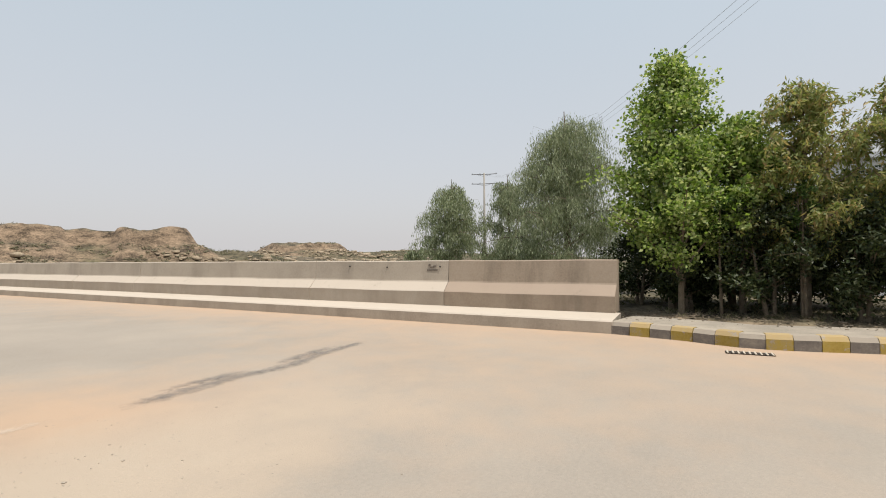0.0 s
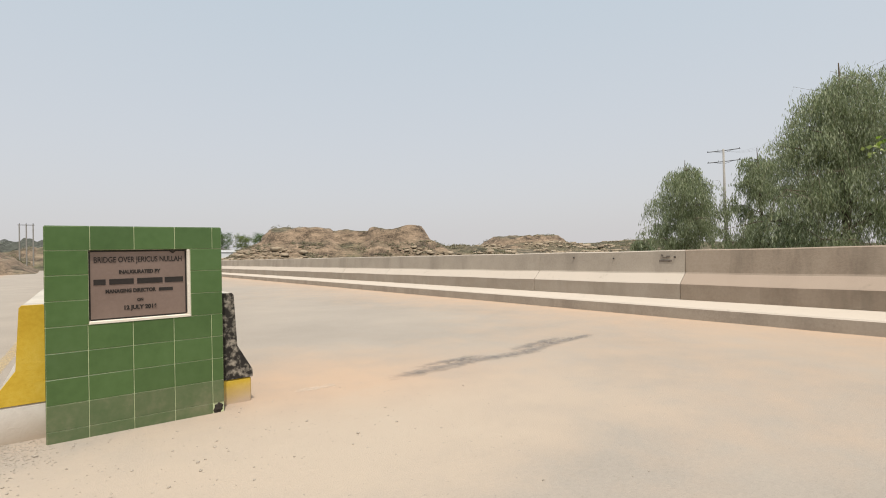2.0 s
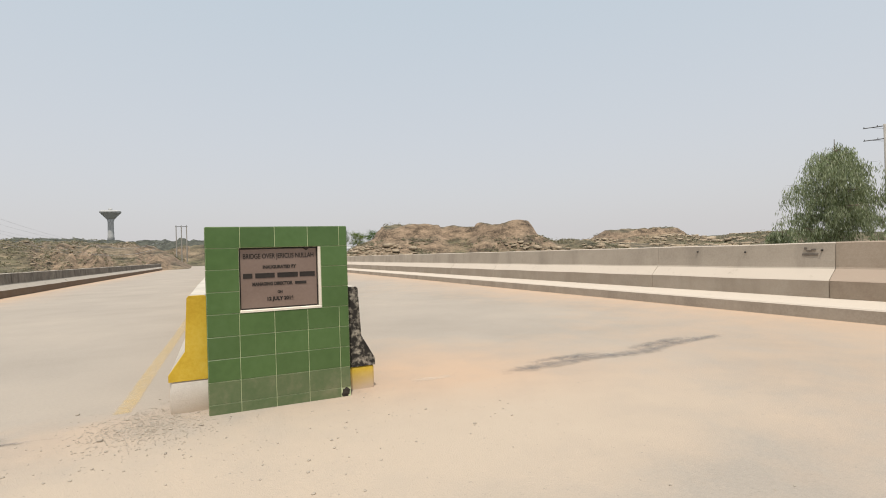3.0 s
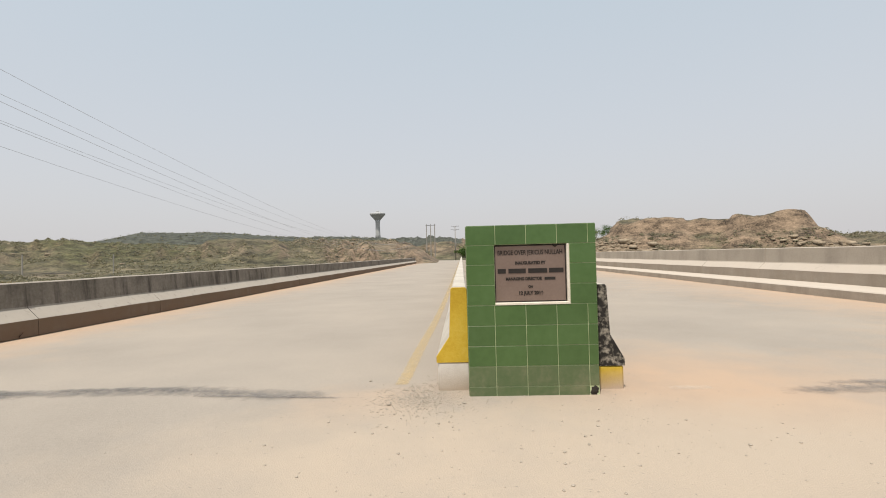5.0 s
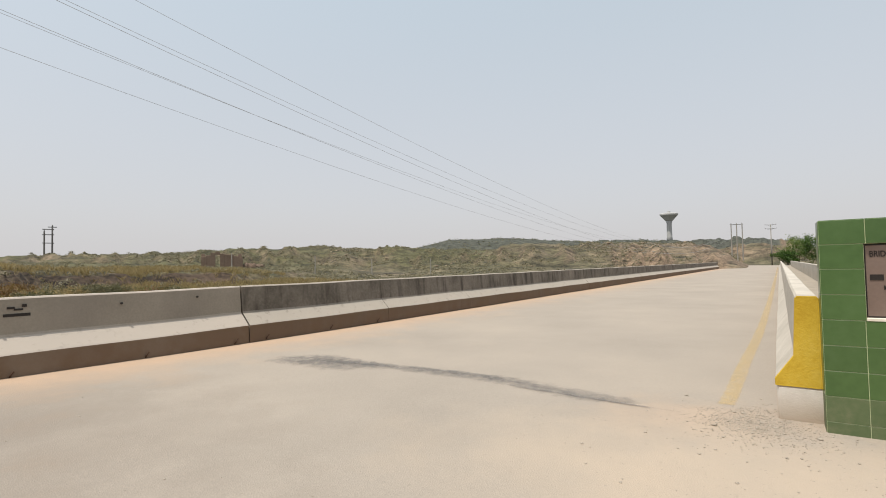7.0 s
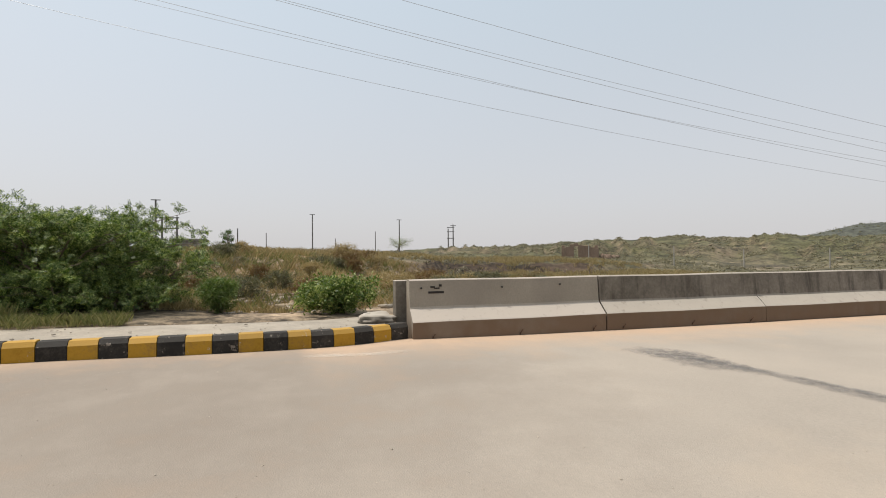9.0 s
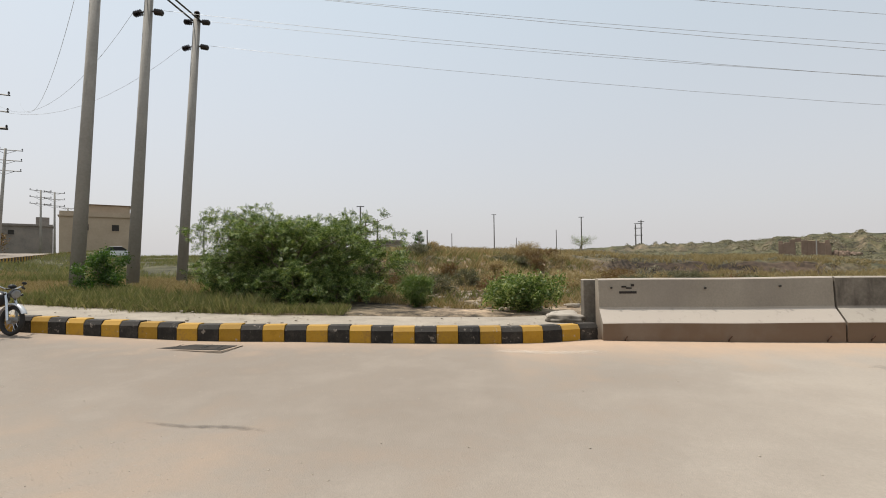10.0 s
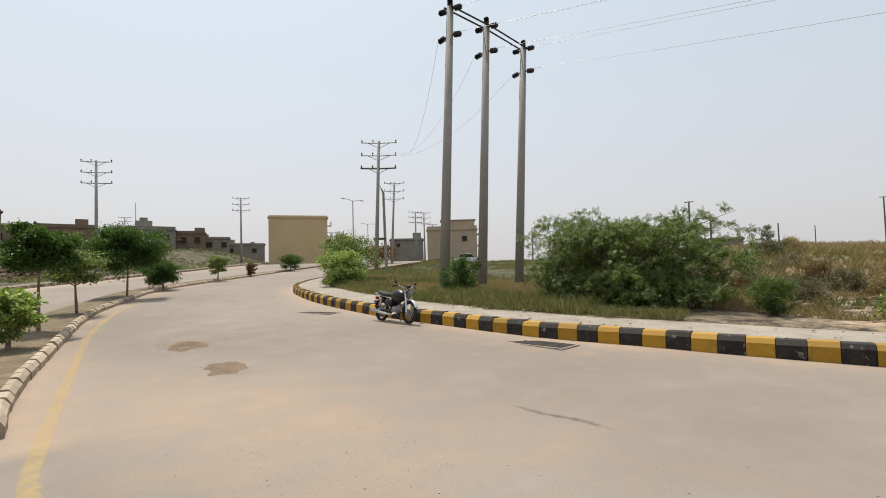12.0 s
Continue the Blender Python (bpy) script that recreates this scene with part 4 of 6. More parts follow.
def lettering(body, x, z, height, width=None, bold=0.006):
    c = bpy.data.curves.new("lettering", "FONT")
    c.body, c.size, c.align_x, c.align_y, c.extrude, c.offset = body, height * 1.4, "CENTER", "CENTER", 0.002, bold * height * 1.6
    tmp = bpy.data.objects.new("lettering", c)
    scene.collection.objects.link(tmp)
    me = bpy.data.meshes.new_from_object(tmp.evaluated_get(bpy.context.evaluated_depsgraph_get()))
    bpy.data.objects.remove(tmp)
    me.materials.clear()
    me.materials.append(M_LETTER)
    ob = new("lettering", me)
    ob.parent = plaque
    sx = 1.0
    if width:
        xs = [v.co.x for v in me.vertices]
        sx = width / (max(xs) - min(xs))
    ob.matrix_local = pose(x, 0.0345, z, 90) @ Matrix.Diagonal((sx, 1, 1, 1))


lettering("BRIDGE OVER JERICUS NULLAH", pcx, 1.725, 0.056, 0.78, 0.012)
lettering("INAUGURATED BY", pcx, 1.60, 0.036, 0.37, 0.045)
for x0, x1 in ((-0.40, -0.30), (-0.27, -0.06), (-0.03, 0.20), (0.22, 0.395)):
    part("name_bar", Geo().box(((x0 + x1) / 2, 0.035, 1.505), (x1 - x0, 0.005, 0.056)), M_LETTER, plaque, "black bar in place of a name")
lettering("MANAGING DIRECTOR", pcx - 0.08, 1.408, 0.036, 0.44, 0.045)
part("name_bar", Geo().box((pcx + 0.235, 0.035, 1.408), (0.13, 0.005, 0.034)), M_LETTER, plaque, "black bar in place of a worn word")
lettering("ON", pcx, 1.31, 0.030, 0.055, 0.045)
lettering("12 JULY 2016", pcx, 1.235, 0.04, 0.29, 0.045)
clip = Geo().blob((0.30, 0.03, PZ1 + 0.006), (0.035, 0.02, 0.045), 3)
part("clamp", clip, M_LETTER, ped)
# dark lump painted for the shade in the missing tile corner
part("broken_corner", Geo().blob((W2 - 0.055, 0.004, 0.055), (0.055, 0.012, 0.055), 5, 0.5), M_PIT, ped, "chipped corner, its hole painted dark")


# ---- poles and wires ----
def insulator(parent, a, b):
    """A string of sheds from a to b."""
    a, b = Vector(a), Vector(b)
    g = Geo()
    g.tube([a, b], 0.03, 6)
    for k in range(4):
        c = a + (b - a) * (0.35 + 0.18 * k)
        g.tube([c - (b - a).normalized() * 0.03, c + (b - a).normalized() * 0.03], [0.13, 0.08], 10)
    return part("insulator", g, M_INS, parent)


def pole_shaft(parent, base, top, r0, r1):
    return part("shaft", Geo().tube([base, Vector(base) * 0.5 + Vector(top) * 0.5, top], [r0, (r0 + r1) / 2, r1], 14), M_POLE, parent, smooth=True)


TOPS = []
gantry = thing("gantry_pole", (-19.4, -19.1, lz(-19.4, -19.1) - 0.2), "three grey concrete poles joined by steel beams carrying power lines", "power pole")
org = Vector(gantry.location)
for (bx, by), (tx, ty), zt in (((-16.6, -19.8), (-16.95, -19.37), 13.0), ((-19.0, -19.57), (-19.3, -19.12), 13.0), ((-21.94, -19.43), (-22.37, -18.99), 12.95)):
    b, t = Vector((bx, by, org.z)) - org, Vector((tx, ty, zt)) - org
    pole_shaft(gantry, b, t, 0.225, 0.15)
    for dz in (-0.12, -1.25):
        c = t + (b - t).normalized() * -dz
        for s in (-1, 1):
            insulator(gantry, c + Vector((0, s * 0.16, 0)), c + Vector((0, s * 0.62, -0.05 * s if dz > -1 else -0.1)))
        TOPS.append(c + org + Vector((0, 0.62, 0)))
    TOPS.append(t + org)
for a, b in ((2, 5), (5, 8)):
    p, q = TOPS[a] - org, TOPS[b] - org
    for s in (-0.16, 0.16):
        part("beam", Geo().tube([p + Vector((0.2, s, -0.05)), q + Vector((-0.2, s, -0.05))], 0.05, 4), M_STEEL, gantry)
for k in (2, 5, 8):
    insulator(gantry, TOPS[k] - org + Vector((0, 0, 0.0)), TOPS[k] - org + Vector((0, 0, 0.4)))


def wire(a, b, sag, r, label="thin overhead power line", n=40):
    a, b = Vector(a), Vector(b)
    pts = [a + (b - a) * (k / n) - Vector((0, 0, 4 * sag * (k / n) * (1 - k / n))) for k in range(n + 1)]
    ob = part("power_line", Geo().tube(pts, r, 4), M_WIRE)
    return tagged(ob, label, "power line", "overhead lines")


FAR_GANTRY = [(-14.3, 188.0), (-12.7, 188.0), (-11.1, 188.0)]
for k, (fx, fy) in enumerate(FAR_GANTRY):
    for j, dz in ((0, -0.12), (1, -1.3)):
        wire(TOPS[3 * k + j], (fx, fy, 13.9 + dz), 9.2, 0.0072)


def cross_pole(at, height, lean=(0, 0), arms=3, arm=2.4, yaw=0.0, label="grey concrete power pole with three cross-arms", stub=False, heavy=False, thick=1.0):
    p = thing("power_pole", at, label, "power pole", "power poles", rz=yaw)
    top = Vector((lean[0], lean[1], height))
    pole_shaft(p, (0, 0, 0), top, 0.2 * thick, 0.12 * thick)
    for k in range(arms):
        c = top * (1 - 0.012 - 0.095 * k)
        a = part("cross_arm", Geo().tube([c + Vector((-arm / 2, -0.1, 0.05)), c + Vector((0, -0.12, 0)), c + Vector((arm / 2, -0.1, 0.05))], (0.05 if not (heavy and k == 2) else 0.10) * thick, 4), M_STEEL, p)
        part("brace", Geo().tube([c + Vector((-arm / 3, -0.1, 0.045)), c + Vector((0, -0.14, -0.45)), c + Vector((arm / 3, -0.1, 0.045))], 0.025, 4), M_STEEL, p)
        for s in (-1, 0.35, 1):
            part("insulator", Geo().lathe(c + Vector((s * arm / 2 * 0.95, -0.1, 0.05)), [(0.03, 0), (0.03, 0.1), (0.07, 0.13), (0.06, 0.2), (0.03, 0.26)], 8), M_INS, p)
    if stub:
        part("strut_pole", Geo().tube([(-0.9, -0.4, 0), (-0.75, -0.3, height * 0.62), (-0.2, -0.05, height * 0.72)], [0.14, 0.11, 0.08], 8), M_POLE, p)
        part("collar", Geo().box((-0.35, -0.15, height * 0.27), (1.0, 0.5, 0.18)), M_STEEL, p)
    return p


pole_a = cross_pole((-31.1, -39.74, lz(-31.1, -39.74)), 12.0, (-0.5, 0.45), 3, 3.2, -48, "leaning concrete power pole with three steel cross-arms", True, True)
pole_b = cross_pole((-52.4, -59.5, lz(-52.4, -59.5)), 12.2, (-0.6, 0.5), 3, 3.0, -48)
for x, y, h in ((-81.2, -81.2, 12), (-82.9, -80.2, 12), (-100.8, -93.3, 12), (-17.7, -68.7, 12.2), (-46.6, -92.4, 11.9), (-97.9, -132.3, 12), (-47.8, -155.1, 11), (-83.3, -189.8, 12)):
    cross_pole((x, y, lz(x, y)), h, (0.1, 0.1), 3, 3.0, -35)
for k in range(3):
    wire(TOPS[3 * k + 1] + Vector((0, -1.24, 0)), (-31.8 + (k - 1) * 1.2, -39.0 - (k - 1) * 1.0, 13.2), 2.2, 0.007, n=16)
# plain poles in the fields
for x, y, h, cap in ((-150.8, -1.3, 16.6 - lz(-150.8, -1.3), 1), (-147.8, 23.9, 15.1 - lz(-147.8, 23.9), 1), (-98.2, -29.5, 13.6 - lz(-98.2, -29.5), 1), (-101, -16.5, 8.8 - lz(-101, -16.5), 0), (-150, -14, 7.6, 0), (-160, 6, 6.2, 0), (-158, -24, 6.8, 0),
                     (-150, 17, 6.8, 0), (-120, -55, 8.0, 0), (-118, -66, 9.0, 0), (-112, -74, 7.5, 0), (-95, -60, 7.8, 0)):
    p = thing("field_pole", (x, y, lz(x, y) - 0.2), "slim bare pole standing in the dry field", "pole", "field poles")
    part("shaft", Geo().tube([(0, 0, 0), (0, 0, h)], [0.19, 0.14] if cap else [0.14, 0.10], 7), M_DARKPOLE, p)
    if cap:
        part("cross_arm", Geo().box((0, 0, h - 0.1), (0.16, 1.5, 0.14)), M_STEEL, p)


for x, y, h in ((-68.5, 53.5, 3.4), (-62.5, 61.5, 3.2), (-77, 43, 3.0), (-54, 68, 3.2)):
    p = thing("field_pole", (x, y, lz(x, y) - 0.2), "short pale post on the valley plain", "post", "field posts")
    part("shaft", Geo().tube([(0, 0, 0), (0.04, 0, h)], [0.10, 0.07], 7), M_POLE, p)


def h_frame(at, height, gap, n, yaw, label, beams=(0.98,), drop=0.0, mat=None):
    """Poles side by side under cross-beams; drop: how much lower the first pole stands."""
    p = thing("frame_pole", at, label, "power pole", rz=yaw)
    for k in range(n):
        x, h = (k - (n - 1) / 2) * gap, height - (drop if k == 0 else 0)
        part("shaft", Geo().tube([(x, 0, 0), (x, 0, h)], [0.19, 0.15], 8), mat or M_DARKPOLE, p)
        part("insulator", Geo().lathe((x, 0, h), [(0.05, 0), (0.05, 0.12), (0.1, 0.16), (0.09, 0.26), (0.04, 0.32)], 8), M_INS, p)
    for b in beams:
        part("beam", Geo().box((0, 0, height * b), ((n - 1) * gap + 0.7, 0.18, 0.17)), M_STEEL, p)
    return p


h_frame((-12.7, 188, lz(-12.7, 188)), 13.9 - lz(-12.7, 188), 1.6, 3, 0, "far gantry of three concrete poles beyond the bridge", mat=M_POLE)
hf = h_frame((-144.1, 38.9, lz(-144.1, 38.9)), 13.2 - lz(-144.1, 38.9), 1.5, 2, 75, "far frame of two dark poles, one taller with a short arm", (0.88, 0.70, 0.42), 1.3)
part("cross_arm", Geo().box((0.75, 0, 12.9 - lz(-144.1, 38.9)), (1.7, 0.16, 0.16)), M_STEEL, hf)
h_frame((-98.6, -27.4, lz(-98.6, -27.4)), 10.4 - lz(-98.6, -27.4), 2.6, 2, 75, "far frame of two concrete poles", (0.97, 0.66))
cross_pole((-3, 178, lz(-3, 178)), 12.5 - lz(-3, 178), (0, 0), 2, 3.0, 0)
cross_pole((100, 38.7, -1.5), 22.2, (0, 0), 2, 5.6, 108, "tall power pole with two cross-arms behind the trees", thick=1.5)
for k in range(3):
    wire((12.5 + k * 0.9, -11 - k * 0.5, 10.9 + 0.4 * k), (100 + k * 1.5, 38.7, 20.5), 3.0, 0.008, n=24)


def street_lamp(x, y, h=9.0):
    p = thing("street_lamp", (x, y, lz(x, y)), "slender twin-arm street lamp", "street lamp", "street lamps")
    part("post", Geo().tube([(0, 0, 0), (0, 0, h)], [0.10, 0.06], 7), M_POLE, p)
    for s in (-1, 1):
        part("arm", Geo().tube([(0, 0, h - 0.1), (s * 0.8, 0, h + 0.1), (s * 1.3, 0, h + 0.12)], 0.035, 5), M_POLE, p)
        part("lamp_head", Geo().box((s * 1.6, 0, h + 0.12), (0.6, 0.22, 0.1), b=0.03), M_POLE, p)


for x, y in ((-44.2, -58.4), (-75, -90.1), (-110.1, -126.2)):
    street_lamp(x, y)

# water tower on the far ridge
wx, wy = -92.0, 537.0
wz = lz(wx, wy) - 1
wt = thing("water_tower", (wx, wy, wz), "pale concrete mushroom-shaped water tower on the ridge", "water tower")
hh = 51.5 - wz
part("stem", Geo().lathe((0, 0, 0), [(3.4, 0), (2.6, hh * 0.2), (2.4, hh * 0.62), (3.0, hh * 0.7)], 20), M_TOWER, wt, smooth=True)
part("tank", Geo().lathe((0, 0, hh * 0.7), [(3.0, 0), (6.2, hh * 0.12), (8.6, hh * 0.2), (8.6, hh * 0.24), (7.6, hh * 0.26), (0.5, hh * 0.285)], 24), M_TOWER, wt)
part("hatch", Geo().lathe((0, 0, hh * 0.97), [(1.6, 0), (1.6, hh * 0.05), (1.2, hh * 0.06)], 12), M_TOWER, wt)


# ---- houses ----
def house(name, at, size, yaw, wall, label, storeys=2, windows=(), parapet_h=0.8, extras=()):
    """A flat-roofed block: walls, roof slab, parapet, openings (face, along, up, w, h)."""
    h = thing(name, at, label, "house", rz=math.degrees(math.atan2(at[0] + 0.8, -6.4 - at[1])) + yaw)
    w, d, t = size
    body = part("wall", Geo().box((0, 0, t / 2 - 1), (w, d, t + 2)), wall, h)
    part("roof", Geo().box((0, 0, t + 0.1), (w + 0.5, d + 0.5, 0.22)), wall, h)
    for c, s in (((0, d / 2 - 0.1, 0), (w, 0.2)), ((0, -d / 2 + 0.1, 0), (w, 0.2)), ((w / 2 - 0.1, 0, 0), (0.2, d - 0.42)), ((-w / 2 + 0.1, 0, 0), (0.2, d - 0.42))):
        part("roof_wall", Geo().box((c[0], c[1], t + 0.2 + parapet_h / 2), (*s, parapet_h)), wall, h)
    for face, a, z, ww, wh in windows:
        x, y = {"f": (a, -d / 2), "b": (a, d / 2), "l": (-w / 2, a), "r": (w / 2, a)}[face]
        s = (ww, 0.12, wh) if face in "fb" else (0.12, ww, wh)
        win = part("window", Geo().box((x, y, z), s), M_HOLE, h)
        sill = (ww + 0.2, 0.3, 0.1) if face in "fb" else (0.3, ww + 0.2, 0.1)
        part("sill", Geo().box((x, y, z - wh / 2 - 0.06), sill), wall, win)
    for c, s in extras:
        part("annex", Geo().box(c, s), wall, h)
    return h


house("apartment_block", (-70.5, -110.0, 4.6), (13.2, 9, 10.6), 0, M_TAN, "plain tan plastered four-storey block with side balconies", windows=[("l", -2, 2.2, 1.6, 1.6), ("l", -2, 5.2, 1.6, 1.6), ("l", -2, 8.2, 1.6, 1.6)], parapet_h=0.35,
      extras=[((-7.0, 3.2, z), (1.2, 2.4, 0.045)) for z in (3.4, 6.2, 8.8)] + [((-7.5, 3.2, z + 0.5), (0.12, 2.4, 0.9)) for z in (3.4, 6.2, 8.8)])
house("house", (-98.0, -84.5, 5.2), (12.0, 10, 6.6), 0, M_TAN2, "three-storey pale tan house with a set-back top floor", windows=[("b", -3, 4.5, 1.2, 1.2), ("b", 2, 4.5, 1.2, 1.2)],
      extras=[((-1.5, 0, 7.9), (8.0, 7, 2.4)), ((-1.5, 0, 9.2), (8.8, 7.8, 0.045)), ((-6.4, 2, 5.6), (1.4, 4, 0.2)), ((-6.4, 2, 2.8), (1.4, 4, 0.2))])
house("house", (-106, -108, 5.5), (9.5, 8, 5.6), 0, M_GREYB, "unfinished grey block house", windows=[("b", 2.4, 4.2, 1.0, 1.0)], parapet_h=0.3, extras=[((-3, 0, 6.8), (2.4, 2.4, 2.2))])
house("house", (-115, -62, 4.0), (6, 6, 4.6), 0, M_GREYB, "small unfinished house behind the thicket", windows=[("b", 0, 3.2, 1.2, 1.2)], parapet_h=0.3)
house("house", (-104, -25, 3.2), (5.6, 5, 3.1), 0, M_GREYB, "small flat-roofed house in the field", parapet_h=0.2)
house("house", (-47.5, -137, 7.6), (9.6, 9, 5.6), 4, M_GREYB, "brown-grey block house with a stair head and roof tank", windows=[("b", -3, 3.9, 1.1, 1.3), ("b", 0, 3.9, 1.1, 1.3), ("b", 3, 3.9, 1.1, 1.3), ("b", -2, 1.0, 1.4, 2.0)], parapet_h=0.7,
      extras=[((1.5, 0, 6.9), (3.4, 3.4, 2.2)), ((1.5, 0, 8.4), (1.6, 1.6, 0.9)), ((-5.6, 1.5, 3.4), (1.6, 5, 0.2)), ((3.2, 1.5, 9.5), (0.12, 0.12, 5.4))])
house("house", (-56.2, -135, 7.4), (6.4, 8, 5.2), -5, M_BRICK, "half-built brown brick house with open window holes", windows=[("b", -1.6, 3.6, 1.3, 1.5), ("b", 1.4, 3.6, 1.3, 1.5), ("b", 0, 0.8, 1.4, 2.0)], parapet_h=0.5, extras=[((-1.8, -1, 6.3), (2.2, 3, 1.4))])
house("house", (-62.6, -136, 7.4), (6.6, 8, 4.2), 3, M_GREYB, "unfinished grey block house with dark openings", windows=[("b", -1.9, 2.7, 1.2, 1.4), ("b", 1.5, 2.7, 1.4, 1.4)], parapet_h=0.35, extras=[((2.2, 0, 5.0), (1.4, 1.8, 1.2))])
house("house", (-73, -141, 7.2), (11.5, 8, 3.4), 0, M_GREYB, "long low grey block house beside the tan block", windows=[("b", -3, 1.8, 1.2, 1.2), ("b", 3, 1.8, 1.2, 1.2)], parapet_h=0.3, extras=[((3.6, 0, 4.3), (3.0, 4, 1.4)), ((-2.6, 0, 4.0), (1.2, 1.2, 0.9))])
house("house", (-31.5, -141, 7.4), (10.5, 9, 5.8), 0, M_BRICK, "brown brick house with a roof tank", windows=[("b", -3, 3.8, 1.2, 1.2), ("b", 2, 3.8, 1.2, 1.4)], parapet_h=0.6, extras=[((-3, 0, 7.2), (2.4, 2.4, 1.8))])
house("house", (-20, -139, 7.4), (9.5, 8, 5.4), 0, M_BRICK, "brown brick house with a flat roof", windows=[("b", 0, 3.4, 1.4, 1.4)], parapet_h=0.4)
house("field_wall", (-24, -101, 5.6), (26, 0.4, 1.6), 0, M_BRICK, "low brown brick boundary wall across the field", parapet_h=0.1)
house("house", (-10, -118, 6.4), (14, 8, 6.8), 0, M_BRICK, "long brown brick house beyond the far road", windows=[("b", -4, 3.2, 1.6, 1.6), ("b", 0, 3.2, 1.6, 1.6)], parapet_h=0.3)
house("house", (96, -60, 1.0), (16, 12, 15), 0, M_WHITE, "large white building behind the roadside trees", windows=[("b", -4, 12, 1.8, 1.6), ("l", 2, 12, 1.8, 1.6)])
house("house", (30, -9, 0.0), (10, 12, 5.4), 0, M_WHITE, "white building partly hidden by trees", windows=[("l", -2, 3.6, 1.4, 1.4), ("l", 3, 3.6, 1.4, 1.4)])
for x, y, s in ((50, 222, 1.0), (57, 228, 0.8), (63, 220, 0.9)):
    house("house", (x, y, lz(x, y) - 0.5), (9 * s, 8, 4.5 * s), 0, M_WHITE, "distant pale house among trees", windows=[("f", -2, 2.4, 1.2, 1.2), ("f", 2, 2.4, 1.2, 1.2)])
def ruin(x, y, yaw):
    """A roofless hut of worn earth walls, each block of wall of another height."""
    h = thing("ruined_hut", (x, y, lz(x, y) - 0.4), "ruined roofless hut of brown earth on the plain", "ruin", rz=yaw)
    r2 = random.Random(4)
    for k in range(9):
        top = 3.5 - 0.28 * abs(k - 3) + r2.uniform(-0.25, 0.25)
        if k == 3:
            part("lintel", Geo().box((-3.2 + 0.8 * k, 0, 3.1), (0.8, 0.56, 0.6), b=0.02), M_BRICK, h)
            continue
        part("wall", Geo().box((-3.2 + 0.8 * k, 0.02 * (k % 2), top / 2), (0.8, 0.6, top), b=0.03), M_BRICK, h)
    for sx in (-3.3, 3.1):
        for k in range(4):
            top = 3.1 - 0.4 * k + r2.uniform(-0.2, 0.2)
            part("wall", Geo().box((sx, 0.75 + 0.9 * k, top / 2), (0.6, 0.9, top), b=0.03), M_BRICK, h)
    for k in range(5):
        part("fallen_block", Geo().blob((4.2 + 0.7 * k, r2.uniform(-0.5, 0.5), 0.5), (0.6, 0.5, 0.75 - 0.1 * k), k, 0.4), M_BRICK, h)


ruin(-88.5, 48.5, 57)


# ---- motorcycle ----
M_RUBBER = material("black_tyre_rubber", [(0.016, 0.015, 0.014), (0.03, 0.028, 0.026)], 8, 40, 0.8, 0.1, 80, world_space=False)
M_CHROME = material("chrome", [(0.55, 0.55, 0.55), (0.62, 0.62, 0.62)], 5, 40, 0.18, 0, metal=1.0, world_space=False)
M_BLACKP = material("black_enamel", [(0.012, 0.012, 0.013), (0.018, 0.018, 0.019)], 5, 40, 0.32, 0, spec=0.35, world_space=False)
M_SEAT = material("black_vinyl_seat", [(0.018, 0.017, 0.016), (0.03, 0.028, 0.026)], 8, 60, 0.55, 0.1, 90, world_space=False)
M_SILVER = material("silver_paint", [(0.50, 0.50, 0.50), (0.58, 0.58, 0.58)], 5, 40, 0.35, 0, metal=0.5, world_space=False)
M_ENGINE = material("cast_aluminium", [(0.22, 0.21, 0.20), (0.32, 0.31, 0.29)], 8, 50, 0.5, 0.15, 80, metal=0.7, world_space=False)
M_LENS = material("headlight_glass", [(0.16, 0.16, 0.155), (0.24, 0.24, 0.23)], 8, 50, 0.08, 0, spec=0.7, world_space=False)
M_RED = material("red_lens", [(0.25, 0.015, 0.01), (0.35, 0.03, 0.02)], 8, 50, 0.2, 0, world_space=False)


